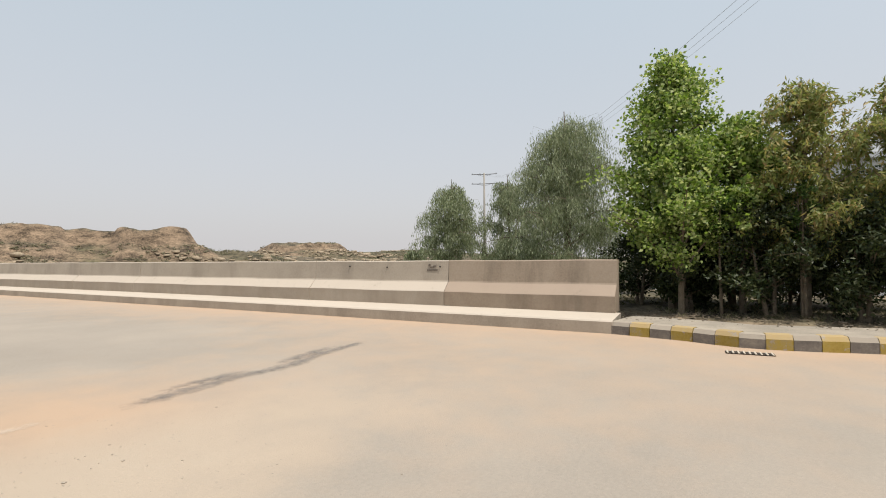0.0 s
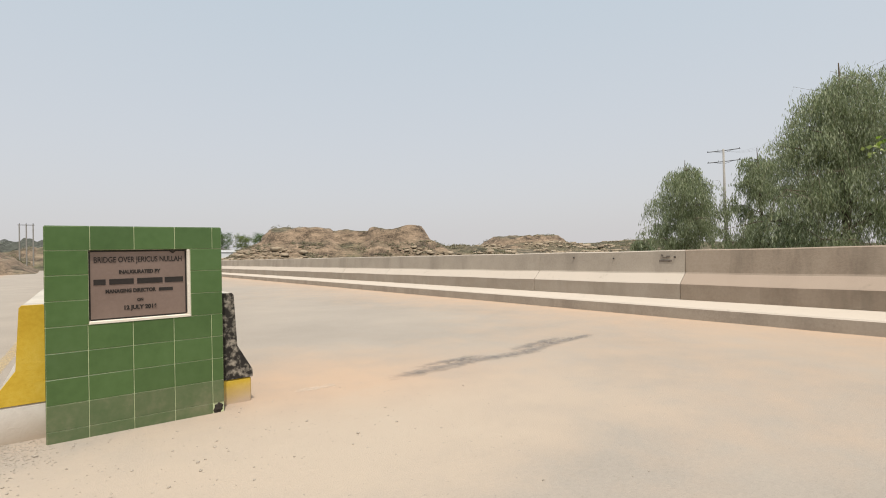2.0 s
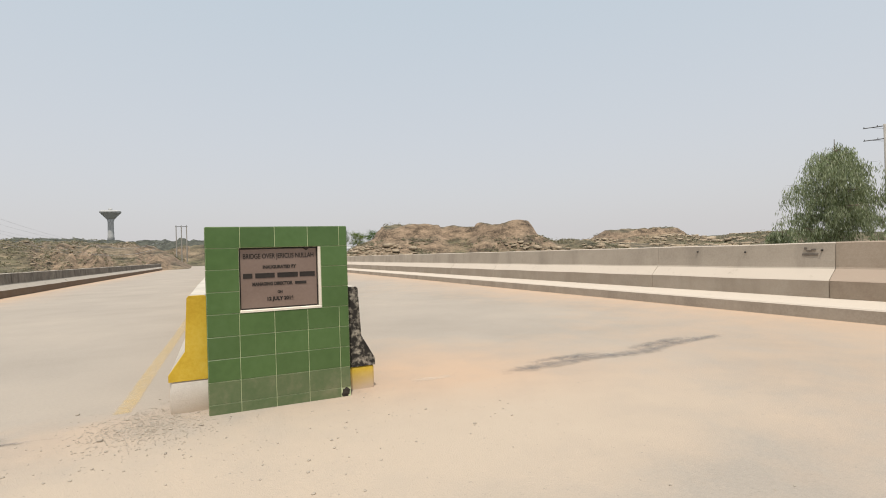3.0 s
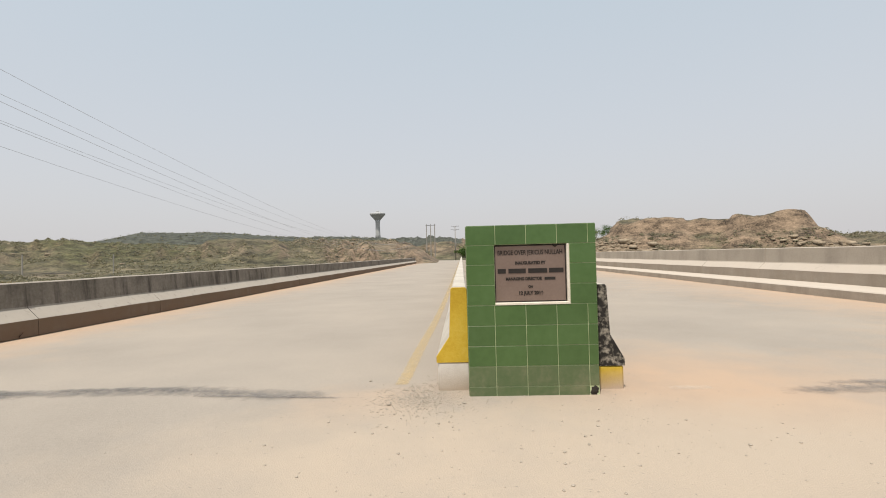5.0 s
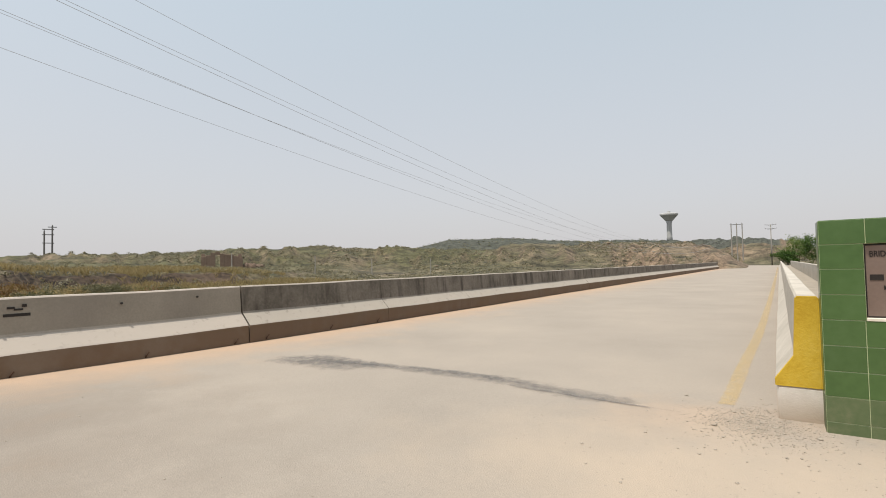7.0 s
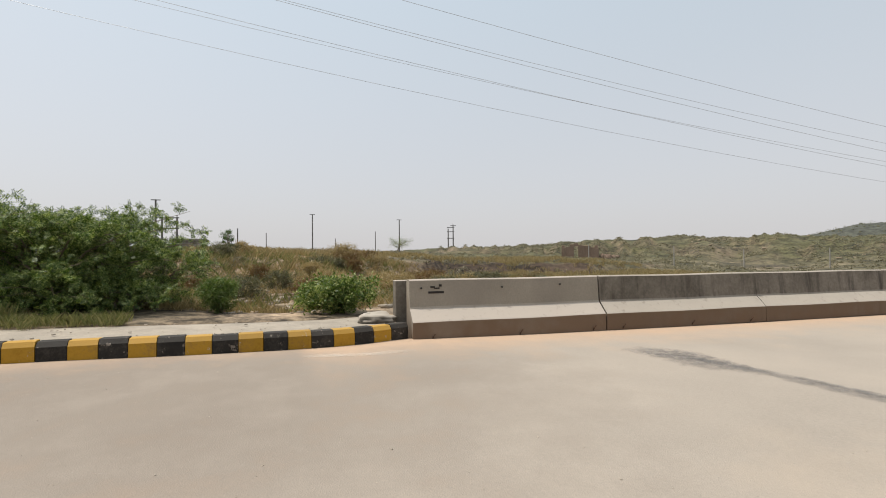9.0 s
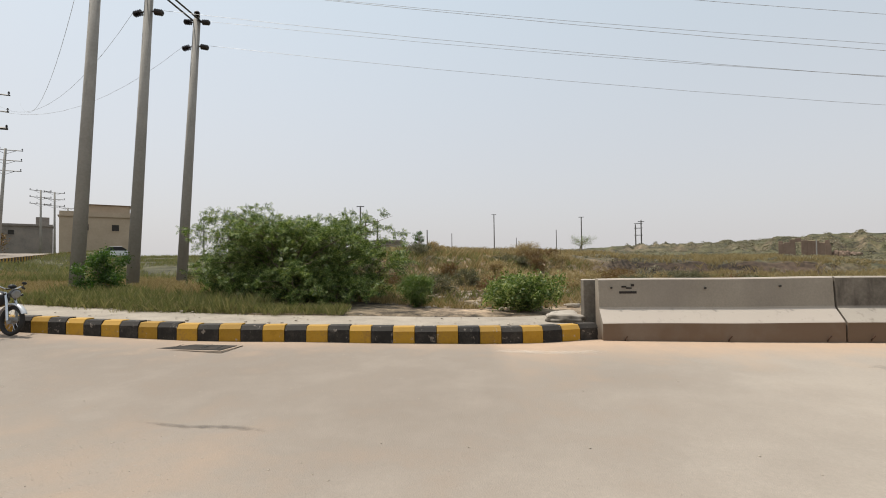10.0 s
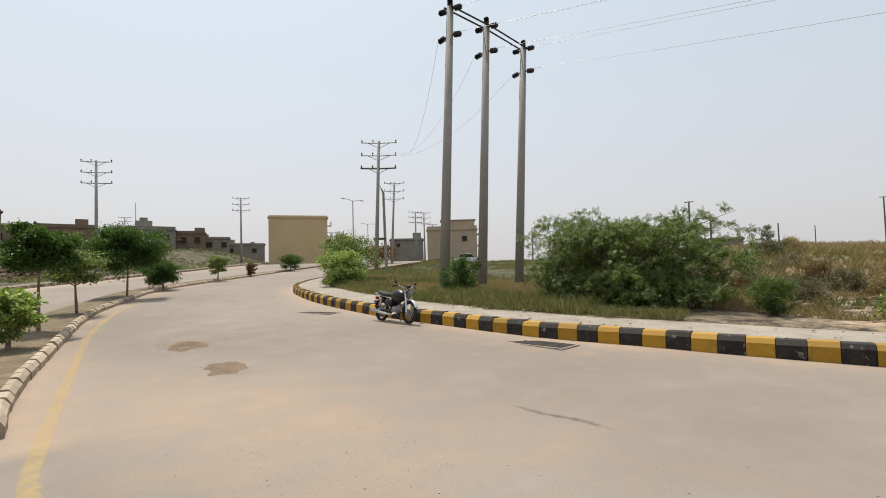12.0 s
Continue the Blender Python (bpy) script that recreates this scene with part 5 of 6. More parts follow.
def motorcycle(m):
    """x forward, wheels on z 0."""
    b = thing("motorcycle", (0, 0, 0), "small black motorcycle with silver mudguards parked by the kerb", "motorcycle")
    R, FX, BX = 0.285, 0.62, -0.58
    for x, nm in ((FX, "front_wheel"), (BX, "rear_wheel")):
        w = part(nm, Geo().ring((x, 0, R), (0, 1, 0), R - 0.055, 0.014, 30, 6, 1.8), M_CHROME, b, smooth=True)
        part("tyre", Geo().ring((x, 0, R), (0, 1, 0), R - 0.038, 0.040, 32, 8, 1.0), M_RUBBER, w, smooth=True)
        part("hub", Geo().tube([(x, -0.06, R), (x, 0.06, R)], 0.065, 14), M_ENGINE, w)
        sp = Geo()
        for k in range(18):
            a = 2 * math.pi * k / 18
            sp.tube([(x + 0.06 * math.cos(a + 0.3), 0.03 * (-1) ** k, R + 0.06 * math.sin(a + 0.3)), (x + 0.225 * math.cos(a), 0, R + 0.225 * math.sin(a))], 0.003, 3)
        part("spokes", sp, M_CHROME, w)

    def guard(nm, x, a0, a1, mat):
        g = Geo()
        n = 12
        ring = []
        for k in range(n + 1):
            a = radians(a0 + (a1 - a0) * k / n)
            for r, y in ((R + 0.02, -0.06), (R + 0.045, -0.03), (R + 0.05, 0), (R + 0.045, 0.03), (R + 0.02, 0.06), (R + 0.014, 0.05), (R + 0.035, 0), (R + 0.014, -0.05)):
                ring.append((x + r * math.cos(a), y, R + r * math.sin(a)))
        g.add(ring, [(k * 8 + i, k * 8 + (i + 1) % 8, (k + 1) * 8 + (i + 1) % 8, (k + 1) * 8 + i) for k in range(n) for i in range(8)])
        part(nm, g, mat, b, smooth=True)
    guard("front_mudguard", FX, 25, 172, M_SILVER)
    guard("rear_mudguard", BX, 20, 165, M_BLACKP)
    for s in (-1, 1):
        part("fork", Geo().tube([(FX, s * 0.085, R), (FX - 0.06, s * 0.085, 0.55), (FX - 0.15, s * 0.08, 0.82)], [0.026, 0.026, 0.02], 8), M_CHROME, b)
        part("shock_absorber", Geo().tube([(BX, s * 0.12, R + 0.02), (BX + 0.06, s * 0.13, 0.42), (BX + 0.10, s * 0.13, 0.62)], [0.03, 0.036, 0.03], 8), M_CHROME, b)
        part("swing_arm", Geo().tube([(BX, s * 0.1, R), (-0.08, s * 0.08, 0.32)], 0.022, 6), M_BLACKP, b)
        part("foot_peg", Geo().tube([(0.02, s * 0.12, 0.26), (0.02, s * 0.30, 0.27)], 0.018, 6), M_RUBBER, b)
        part("mirror", Geo().tube([(FX - 0.2, s * 0.26, 0.93), (FX - 0.23, s * 0.30, 1.0)], 0.007, 5).blob((FX - 0.24, s * 0.31, 1.02), (0.02, 0.05, 0.03), 2, 0.05), M_BLACKP, b)
        part("turn_signal", Geo().blob((FX - 0.06, s * 0.16, 0.78), (0.03, 0.025, 0.025), 4, 0.02), M_BLACKP, b)
        part("side_cover", Geo().blob((-0.16, s * 0.10, 0.50), (0.19, 0.05, 0.12), 7, 0.08), M_BLACKP, b, smooth=True)
    part("handlebar", Geo().tube([(FX - 0.30, -0.36, 0.92), (FX - 0.22, -0.24, 0.95), (FX - 0.16, -0.08, 0.88), (FX - 0.16, 0.08, 0.88), (FX - 0.22, 0.24, 0.95), (FX - 0.30, 0.36, 0.92)], 0.013, 8), M_CHROME, b)
    for s in (-1, 1):
        part("grip", Geo().tube([(FX - 0.235, s * 0.26, 0.945), (FX - 0.305, s * 0.37, 0.918)], 0.02, 8), M_RUBBER, b)
    part("frame", Geo().tube([(FX - 0.17, 0, 0.80), (0.22, 0, 0.56), (0.12, 0, 0.24), (-0.15, 0, 0.27), (-0.22, 0, 0.58), (-0.72, 0, 0.66)], 0.022, 8), M_BLACKP, b)
    head = part("headlight", Geo().tube([(FX - 0.12, 0, 0.80), (FX - 0.05, 0, 0.80), (FX + 0.01, 0, 0.79)], [0.05, 0.085, 0.095], 14), M_BLACKP, b)
    part("lens", Geo().tube([(FX + 0.01, 0, 0.79), (FX + 0.03, 0, 0.788)], [0.088, 0.06], 14), M_LENS, head)
    part("speedometer", Geo().blob((FX - 0.11, 0, 0.93), (0.06, 0.075, 0.045), 1, 0.05), M_BLACKP, b)
    tank = Geo().blob((0.13, 0, 0.69), (0.31, 0.16, 0.17), 3, 0.12, 16, 10)
    part("fuel_tank", tank, M_BLACKP, b, smooth=True)
    part("filler_cap", Geo().lathe((0.2, 0, 0.80), [(0.035, 0), (0.035, 0.025), (0.02, 0.03)], 10), M_CHROME, b)
    seat = Geo().sweep([(-0.11, 0), (-0.13, 0.04), (-0.11, 0.09), (0, 0.11), (0.11, 0.09), (0.13, 0.04), (0.11, 0)],
                       [((x, 0, z), (0, w, 0)) for x, z, w in ((-0.10, 0.66, 0.7), (-0.2, 0.655, 0.95), (-0.38, 0.66, 1.05), (-0.55, 0.69, 1.0), (-0.70, 0.71, 0.85), (-0.74, 0.72, 0.6))])
    part("seat", seat, M_SEAT, b, smooth=True)
    part("grab_rail", Geo().tube([(-0.5, -0.13, 0.68), (-0.78, -0.13, 0.74), (-0.84, 0, 0.76), (-0.78, 0.13, 0.74), (-0.5, 0.13, 0.68)], 0.012, 6), M_CHROME, b)
    part("tail_light", Geo().blob((-0.86, 0, 0.62), (0.04, 0.07, 0.045), 2, 0.03), M_RED, b)
    part("engine", Geo().blob((0.06, 0, 0.33), (0.17, 0.12, 0.10), 9, 0.2, 14, 8).tube([(0.14, 0, 0.36), (0.30, 0, 0.42)], [0.085, 0.075], 12), M_ENGINE, b)
    part("exhaust", Geo().tube([(0.27, -0.08, 0.36), (0.26, -0.12, 0.24), (0.0, -0.14, 0.20), (-0.25, -0.16, 0.22), (-0.85, -0.17, 0.30)], [0.018, 0.02, 0.02, 0.042, 0.045], 10), M_CHROME, b, smooth=True)
    part("chain_case", Geo().box((-0.28, 0.1, 0.31), (0.62, 0.03, 0.09), b=0.01), M_BLACKP, b)
    part("side_stand", Geo().tube([(-0.02, 0.08, 0.26), (0.03, 0.24, 0.0)], 0.013, 6), M_STEEL, b)
    part("number_plate", Geo().box((-0.88, 0, 0.50), (0.012, 0.16, 0.11)), M_SILVER, b)
    b.matrix_world = m
    return b


motorcycle(pose(-10.32, -16.4, gz(-10.2, -16.35) + 0.008, -7, 0, 81) @ Matrix.Scale(1.06, 4))


# ---- trees and shrubs ----
def rand_dir(rng, n):
    d = rng.normal(size=(n, 3))
    return d / np.linalg.norm(d, axis=1, keepdims=True)


def tree(name, at, height, radius, seed, leaves, label, stem=0.35, trunk_r=0.09, shape="cone", twigs=240, per=55, leaf=(0.11, 0.085), weep=0.0,
         limbs=9, spread=0.35, trunks=1, cat="tree", squash=(1, 1), twig=(0.18, 0.42), pad=(1, 1, 1), sprays=0, feathery=0.0):
    """A tapered trunk with limbs and twigs, and a crown of single leaves round the twigs."""
    rng = np.random.default_rng(seed)
    t = thing(name, at, label, cat)
    wood = Geo()
    tips, dirs = [], []
    tops = []
    for k in range(trunks):
        a = rng.uniform(0, 6.28)
        off = 0.0 if trunks == 1 else radius * 0.45
        top = Vector((off * math.cos(a) + rng.uniform(-0.1, 0.1) * radius, off * math.sin(a), height * (rng.uniform(0.82, 0.95) if not weep else 0.76)))
        base = Vector((0.12 * (trunks > 1) * math.cos(a), 0.12 * (trunks > 1) * math.sin(a), -0.15))
        mid = base.lerp(top, 0.5) + Vector((rng.uniform(-0.08, 0.08), rng.uniform(-0.08, 0.08), 0)) * radius
        wood.tube([base, base.lerp(mid, 0.5), mid, mid.lerp(top, 0.5), top], [trunk_r * 1.2, trunk_r, trunk_r * 0.7, trunk_r * 0.42, trunk_r * 0.12], 7)
        tops.append((base, mid, top))

    def width_at(h):
        if shape == "cone":
            return max(0.06, (1 - h) ** 0.9 * min(1, 0.6 + 2.2 * h) * 1.2)
        if shape == "egg":
            return max(0.12, (1 - h) ** 0.6 * min(1, 0.6 + 1.4 * h) * 1.05)
        if shape == "dome":
            return max(0.08, math.sqrt(max(0, 1 - ((h - 0.42) / 0.6) ** 2)))
        if shape == "umbrella":
            return max(0.1, 0.55 + 0.5 * math.sqrt(max(0, 1 - ((h - 0.35) / 0.66) ** 2)))
        return max(0.1, 1 - 0.55 * h)
    per_limb = max(1, twigs // (limbs * trunks))
    for base, mid, top in tops:
        for k in range(limbs):
            h0 = stem + (0.93 - stem) * (k + rng.uniform(0, 0.8)) / limbs
            p = base.lerp(mid, h0 * 2) if h0 < 0.5 else mid.lerp(top, h0 * 2 - 1)
            hr = (h0 - stem) / (1 - stem)
            a = k * 2.4 + rng.uniform(-0.4, 0.4)
            reach = radius * width_at(min(1, hr + 0.08)) * rng.uniform(0.7, 1.12)
            e = p + Vector((math.cos(a) * reach * squash[0], math.sin(a) * reach * squash[1], reach * spread * rng.uniform(0.5, 1.4)))
            e.z = min(e.z, height * 0.97)
            m = p.lerp(e, 0.5) + Vector((0, 0, 0.12 * reach))
            r0 = trunk_r * 0.5 * (1 - 0.6 * hr)
            wood.tube([p, m, e], [r0, r0 * 0.6, r0 * 0.18], 5)
            for q in range(per_limb):
                f = rng.uniform(0.25, 1.0)
                s = p.lerp(m, f * 2) if f < 0.5 else m.lerp(e, f * 2 - 1)
                d = Vector(rand_dir(rng, 1)[0])
                d.z = d.z * 0.6 + 0.25 - 0.55 * weep
                ln = radius * rng.uniform(*twig)
                w = s + d.normalized() * ln
                if weep:
                    w2 = w + Vector((d.x * 0.3, d.y * 0.3, -1)).normalized() * ln * rng.uniform(0.8, 2.0) * weep
                else:
                    w2 = w
                if w2.z < 0.05:
                    continue
                if q % 3 == 0:
                    wood.tube([s, w, w2] if weep else [s, w], [r0 * 0.22, r0 * 0.12, r0 * 0.05] if weep else [r0 * 0.22, r0 * 0.08], 3, cap=False)
                u = rng.uniform(0.15, 1.05, per)[:, None]
                A, B, C = np.array(s), np.array(w), np.array(w2)
                line = A + (B - A) * u if not weep else (1 - u) ** 2 * A + 2 * u * (1 - u) * B + u * u * C
                jit = rng.normal(size=(per, 3)) * (0.085 * radius * (0.45 if weep else 1.0)) * np.array(pad)
                tips.append(line + jit)
                dd = rand_dir(rng, per)
                dirs.append(dd * (0.35 if weep else 1.0) + (np.array((0, 0, -1.0)) * weep if weep else np.array(d) * 0.5))
    for k in range(sprays):
        a, up = rng.uniform(0, 6.28), rng.uniform(0.5, 1.0)
        out = Vector((math.cos(a) * math.sqrt(1 - up * up * 0.8), math.sin(a) * math.sqrt(1 - up * up * 0.8), up))
        s = Vector((out.x * radius * 0.78, out.y * radius * 0.78, height * (0.30 + 0.45 * up)))
        near = min(1.0, radius / 2.6)
        w = s + Vector((out.x * 0.5 * near, out.y * 0.5, 0.3 + 0.12 * up)) * rng.uniform(0.5, 1.0) * min(1.0, height / 2.2)
        e = w + Vector((out.x * 0.6 + rng.uniform(-0.3, 0.3), out.y * 0.6 + rng.uniform(-0.3, 0.3), rng.uniform(-0.35, 0.12))) * rng.uniform(0.5, 1.1) * near
        wood.tube([s, s.lerp(w, 0.6), w, w.lerp(e, 0.5), e], [0.008, 0.007, 0.005, 0.004, 0.002], 3, cap=False)
        u = np.sort(rng.uniform(0.1, 1.02, 80))[:, None]
        A, B, C = np.array(s), np.array(w), np.array(e)
        side = np.cross(C - A, (0, 0, 1.0))
        side /= np.linalg.norm(side) + 1e-9
        flip = rng.choice((-1.0, 1.0), (80, 1))
        tips.append((1 - u) ** 2 * A + 2 * u * (1 - u) * B + u * u * C + rng.normal(size=(80, 3)) * 0.035)
        dirs.append(side * flip + rng.normal(size=(80, 3)) * 0.35 + (C - A) * 0.3)
    part("trunk", wood, M_BARK, t)
    P, D = np.vstack(tips), np.vstack(dirs)
    keep = P[:, 2] > 0.03
    crown = new("crown", frond_mesh("crown", P[keep], D[keep], feathery, leaves) if feathery else leaf_mesh("crown", P[keep], D[keep], leaf[0], leaf[1], leaves))
    crown.parent = t
    return t


tree("poplar_tree", (15.2, -4.9, lz(15.2, -4.9)), 8.2, 2.55, 11, L_POPLAR, "tall bright green broad-leaved tree behind the parapet end", 0.14, 0.11, "cone", 560, 36, (0.115, 0.10), limbs=38, spread=0.6, twig=(0.10, 0.30), pad=(0.62, 0.62, 0.62))
tree("poplar_tree", (15.0, -6.6, lz(15.0, -6.6)), 6.3, 1.9, 12, L_POPLAR, "bright green broad-leaved tree in the roadside row", 0.22, 0.08, "cone", 290, 36, (0.115, 0.10), limbs=24, spread=0.6, twig=(0.12, 0.34), pad=(0.7, 0.7, 0.7))
tree("poplar_tree", (13.9, -5.2, lz(13.9, -5.2)), 5.6, 1.65, 20, L_POPLAR, "slim young broad-leaved tree behind the parapet end", 0.15, 0.07, "cone", 210, 36, (0.11, 0.095), limbs=20, spread=0.9, twig=(0.14, 0.36), pad=(0.8, 0.8, 0.8))
tree("willow_tree", (18.6, -0.9, lz(18.6, -0.9) - 0.8), 10.5, 3.1, 13, L_WILLOW, "grey-green weeping tree beyond the parapet", 0.12, 0.14, "egg", 860, 84, (0.15, 0.028), 0.75, 26, 0.45)
tree("willow_tree", (19.7, 4.5, lz(19.7, 4.5) - 0.4), 7.5, 2.1, 14, L_WILLOW, "small grey-green weeping tree beyond the parapet", 0.15, 0.09, "egg", 420, 64, (0.17, 0.03), 0.75, 16, 0.35)
tree("willow_tree", (20.8, 2.3, lz(20.8, 2.3) - 0.3), 7.4, 1.7, 15, L_WILLOW, "small grey-green weeping tree beyond the parapet", 0.12, 0.09, "egg", 320, 60, (0.17, 0.03), 0.75, 12, 0.5)
tree("willow_tree", (20.0, 6.6, lz(20, 6.6) - 0.2), 4.6, 1.0, 25, L_WILLOW, "low grey-green weeping tree beyond the parapet", 0.2, 0.07, "egg", 140, 50, (0.17, 0.03), 0.75, 10, 0.4)
tree("acacia_tree", (14.5, -7.9, lz(14.5, -7.9)), 7.7, 1.75, 16, L_ACACIA, "olive tree with hanging brown pods in the roadside row", 0.22, 0.10, "egg", 300, 42, (0.16, 0.048), 0.3, 24, 0.75, twig=(0.12, 0.4))
tree("acacia_tree", (14.4, -9.9, lz(14.4, -9.9)), 7.9, 1.6, 17, L_ACACIA, "olive tree with hanging brown pods in the roadside row", 0.22, 0.10, "egg", 270, 42, (0.16, 0.048), 0.3, 22, 0.75, twig=(0.12, 0.4))
# these fillers and the undergrowth carry the crowns' shade in their leaf colour
tree("acacia_tree", (17.4, -9.4, lz(17.4, -9.4)), 3.9, 2.0, 18, L_UNDER, "dark tree filling the gap in the roadside row, shade in its leaf colour", 0.05, 0.10, "dome", 300, 60, (0.13, 0.07), limbs=14)
tree("acacia_tree", (17.2, -6.4, lz(17.2, -6.4)), 3.6, 2.0, 19, L_UNDER, "dark tree filling the gap in the roadside row, shade in its leaf colour", 0.05, 0.10, "dome", 300, 60, (0.13, 0.07), limbs=14)
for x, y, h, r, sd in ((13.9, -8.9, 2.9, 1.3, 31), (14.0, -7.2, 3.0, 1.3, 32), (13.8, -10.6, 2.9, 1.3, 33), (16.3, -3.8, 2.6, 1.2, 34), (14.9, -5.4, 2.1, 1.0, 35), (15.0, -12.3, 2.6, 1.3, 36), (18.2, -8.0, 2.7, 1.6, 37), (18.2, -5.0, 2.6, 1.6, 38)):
    tree("shrub", (x, y, lz(x, y)), h, r, sd, L_UNDER, "dark leafy undergrowth beneath the roadside trees, shade in its leaf colour", 0.05, 0.05, "dome", 150, 52, (0.12, 0.055), limbs=10, trunks=2, cat="shrub")
for x, y, h, sd in ((14.1, -6.1, 3.6, 1), (14.2, -7.9, 3.8, 2), (13.9, -9.9, 3.6, 3)):
    tree("sapling", (x, y, lz(x, y)), h, 0.5, 200 + sd, L_DARK, "thin bare-stemmed sapling under the roadside trees", 0.55, 0.035, "dome", 40, 26, (0.10, 0.05), limbs=6, trunks=2, cat="sapling")

# left verge
tree("thorn_bush", (-16.2, -12.0, lz(-16.2, -12.0)), 2.75, 2.6, 41, L_THORN, "wide feathery green thorn bush beside the pavement", 0.06, 0.07, "dome", 800, 32, (0.12, 0.036), 0.14, 18, 0.42, 5, "bush", twig=(0.12, 0.36), pad=(0.55, 0.55, 0.22), sprays=36, feathery=0.16)
tree("thorn_bush", (-15.7, -13.9, lz(-15.7, -13.9)), 1.6, 1.3, 42, L_THORN, "lower lobe of feathery green thorn bush", 0.05, 0.05, "dome", 220, 18, (0.12, 0.04), 0.1, 11, 0.4, 3, "bush", twig=(0.14, 0.4), pad=(0.8, 0.8, 0.3), sprays=16, feathery=0.16)
tree("thorn_bush", (-16.4, -10.2, lz(-16.4, -10.2)), 1.8, 1.8, 43, L_THORN, "lower lobe of feathery green thorn bush", 0.05, 0.05, "dome", 210, 18, (0.12, 0.04), 0.1, 11, 0.4, 3, "bush", twig=(0.14, 0.4), pad=(0.8, 0.8, 0.3), sprays=16, feathery=0.16)
for x, y, h, r, sd in ((-14.7, -13.0, 1.25, 1.0, 141), (-14.6, -11.6, 1.3, 1.1, 142), (-14.9, -10.2, 1.15, 0.95, 143)):
    tree("thorn_bush", (x, y, lz(x, y)), h, r, sd, L_THORN, "low skirt of feathery green thorn bush", 0.04, 0.03, "dome", 180, 22, (0.1, 0.03), 0.16, 11, 0.25, 3, "bush", twig=(0.16, 0.42), pad=(0.9, 0.9, 0.35), feathery=0.15)
tree("shrub", (-16.6, -26.0, lz(-16.6, -26.0)), 1.75, 1.15, 44, L_POPLAR, "rounded bright green shrub at the kerb bend", 0.05, 0.04, "dome", 260, 45, (0.09, 0.06), limbs=10, trunks=2, cat="shrub")
tree("shrub", (-18.2, -27.6, lz(-18.2, -27.6)), 2.6, 1.5, 45, L_BUSH, "loose green shrub at the kerb bend", 0.1, 0.05, "dome", 200, 40, (0.10, 0.06), limbs=10, trunks=2, cat="shrub")
tree("shrub", (-15.9, -18.2, lz(-15.9, -18.2)), 1.35, 0.75, 46, L_DARK, "dense dark green shrub by the concrete poles", 0.05, 0.03, "dome", 160, 40, (0.09, 0.04), limbs=9, trunks=2, cat="shrub")
tree("shrub", (-52, -62, lz(-52, -62)), 2.6, 2.6, 47, L_RUST, "rusty brown flowering shrub by the far road", 0.05, 0.05, "dome", 160, 35, (0.22, 0.14), limbs=9, trunks=2, cat="shrub")
tree("tree", (-42, -58, lz(-42, -58)), 4.6, 2.2, 48, L_BUSH, "open young tree by the far road", 0.3, 0.07, "dome", 120, 40, (0.18, 0.12), limbs=9)
tree("tree", (-46, -64, lz(-46, -64)), 3.6, 2.6, 49, L_BUSH, "open young tree by the far road", 0.2, 0.07, "dome", 120, 40, (0.18, 0.12), limbs=9)
# planted median
MED_TREES = (((-3.8, -22.6), 3.05, 0.66, L_DARK, "umbrella", 0.6, "umbrella-crowned young tree on the median", 260), ((-5.6, -26.6), 2.1, 0.85, L_BUSH, "umbrella", 0.5, "thin leggy sapling on the median", 70),
             ((-9.0, -32.6), 3.1, 1.4, L_DARK, "dome", 0.36, "round dense young tree on the median", 420), ((-12.3, -37.1), 1.55, 0.95, L_DARK, "dome", 0.2, "round clipped shrub on the median", 160),
             ((-18.1, -42.6), 1.9, 0.8, L_BUSH, "dome", 0.35, "small leafy sapling on the median", 60), ((-22.8, -46.4), 1.1, 0.4, L_RUST, "dome", 0.2, "tiny brown shrub on the median", 50),
             ((-31, -53), 1.6, 1.1, L_DARK, "dome", 0.1, "round shrub on the median", 110), ((-2.75, -19.8), 1.3, 0.5, L_POPLAR, "dome", 0.25, "light green leafy sapling on the median", 60))
for k, ((x, y), h, r, mt, shp, st, lab, tw) in enumerate(MED_TREES):
    tree("median_tree", (x, y, gz(x, y) + 0.12), h, r * 1.02, 60 + k, mt, lab, st, 0.045, shp, int(tw * 1.5), 64, (0.095, 0.058), limbs=14, spread=0.5, twig=(0.16, 0.38), pad=(1.4, 1.4, 0.7))
# far trees
for k, (x, y, h, r) in enumerate(((4, 190, 9, 5.5), (9, 178, 8, 5), (14, 186, 9, 6), (1, 170, 4, 3), (46, 236, 8, 5), (54, 246, 9, 6), (64, 244, 8, 5), (72, 240, 9, 6), (40, 250, 10, 6),
                                   (-98, -17.5, 4.2, 1.5), (-142, 22, 3.0, 4), (-118, -50, 4.2, 2.6), (-22, -98, 3.4, 2.2))):
    tree("distant_tree", (x, y, lz(x, y)), h, r, 80 + k, L_DARK if k % 2 else L_BUSH, "dusty green tree in the distance", 0.15, 0.14, "dome", 110 if k < 9 else 80, 40 if k < 9 else 26, (0.34, 0.26) if k < 9 else (0.15, 0.10), limbs=10, trunks=2)


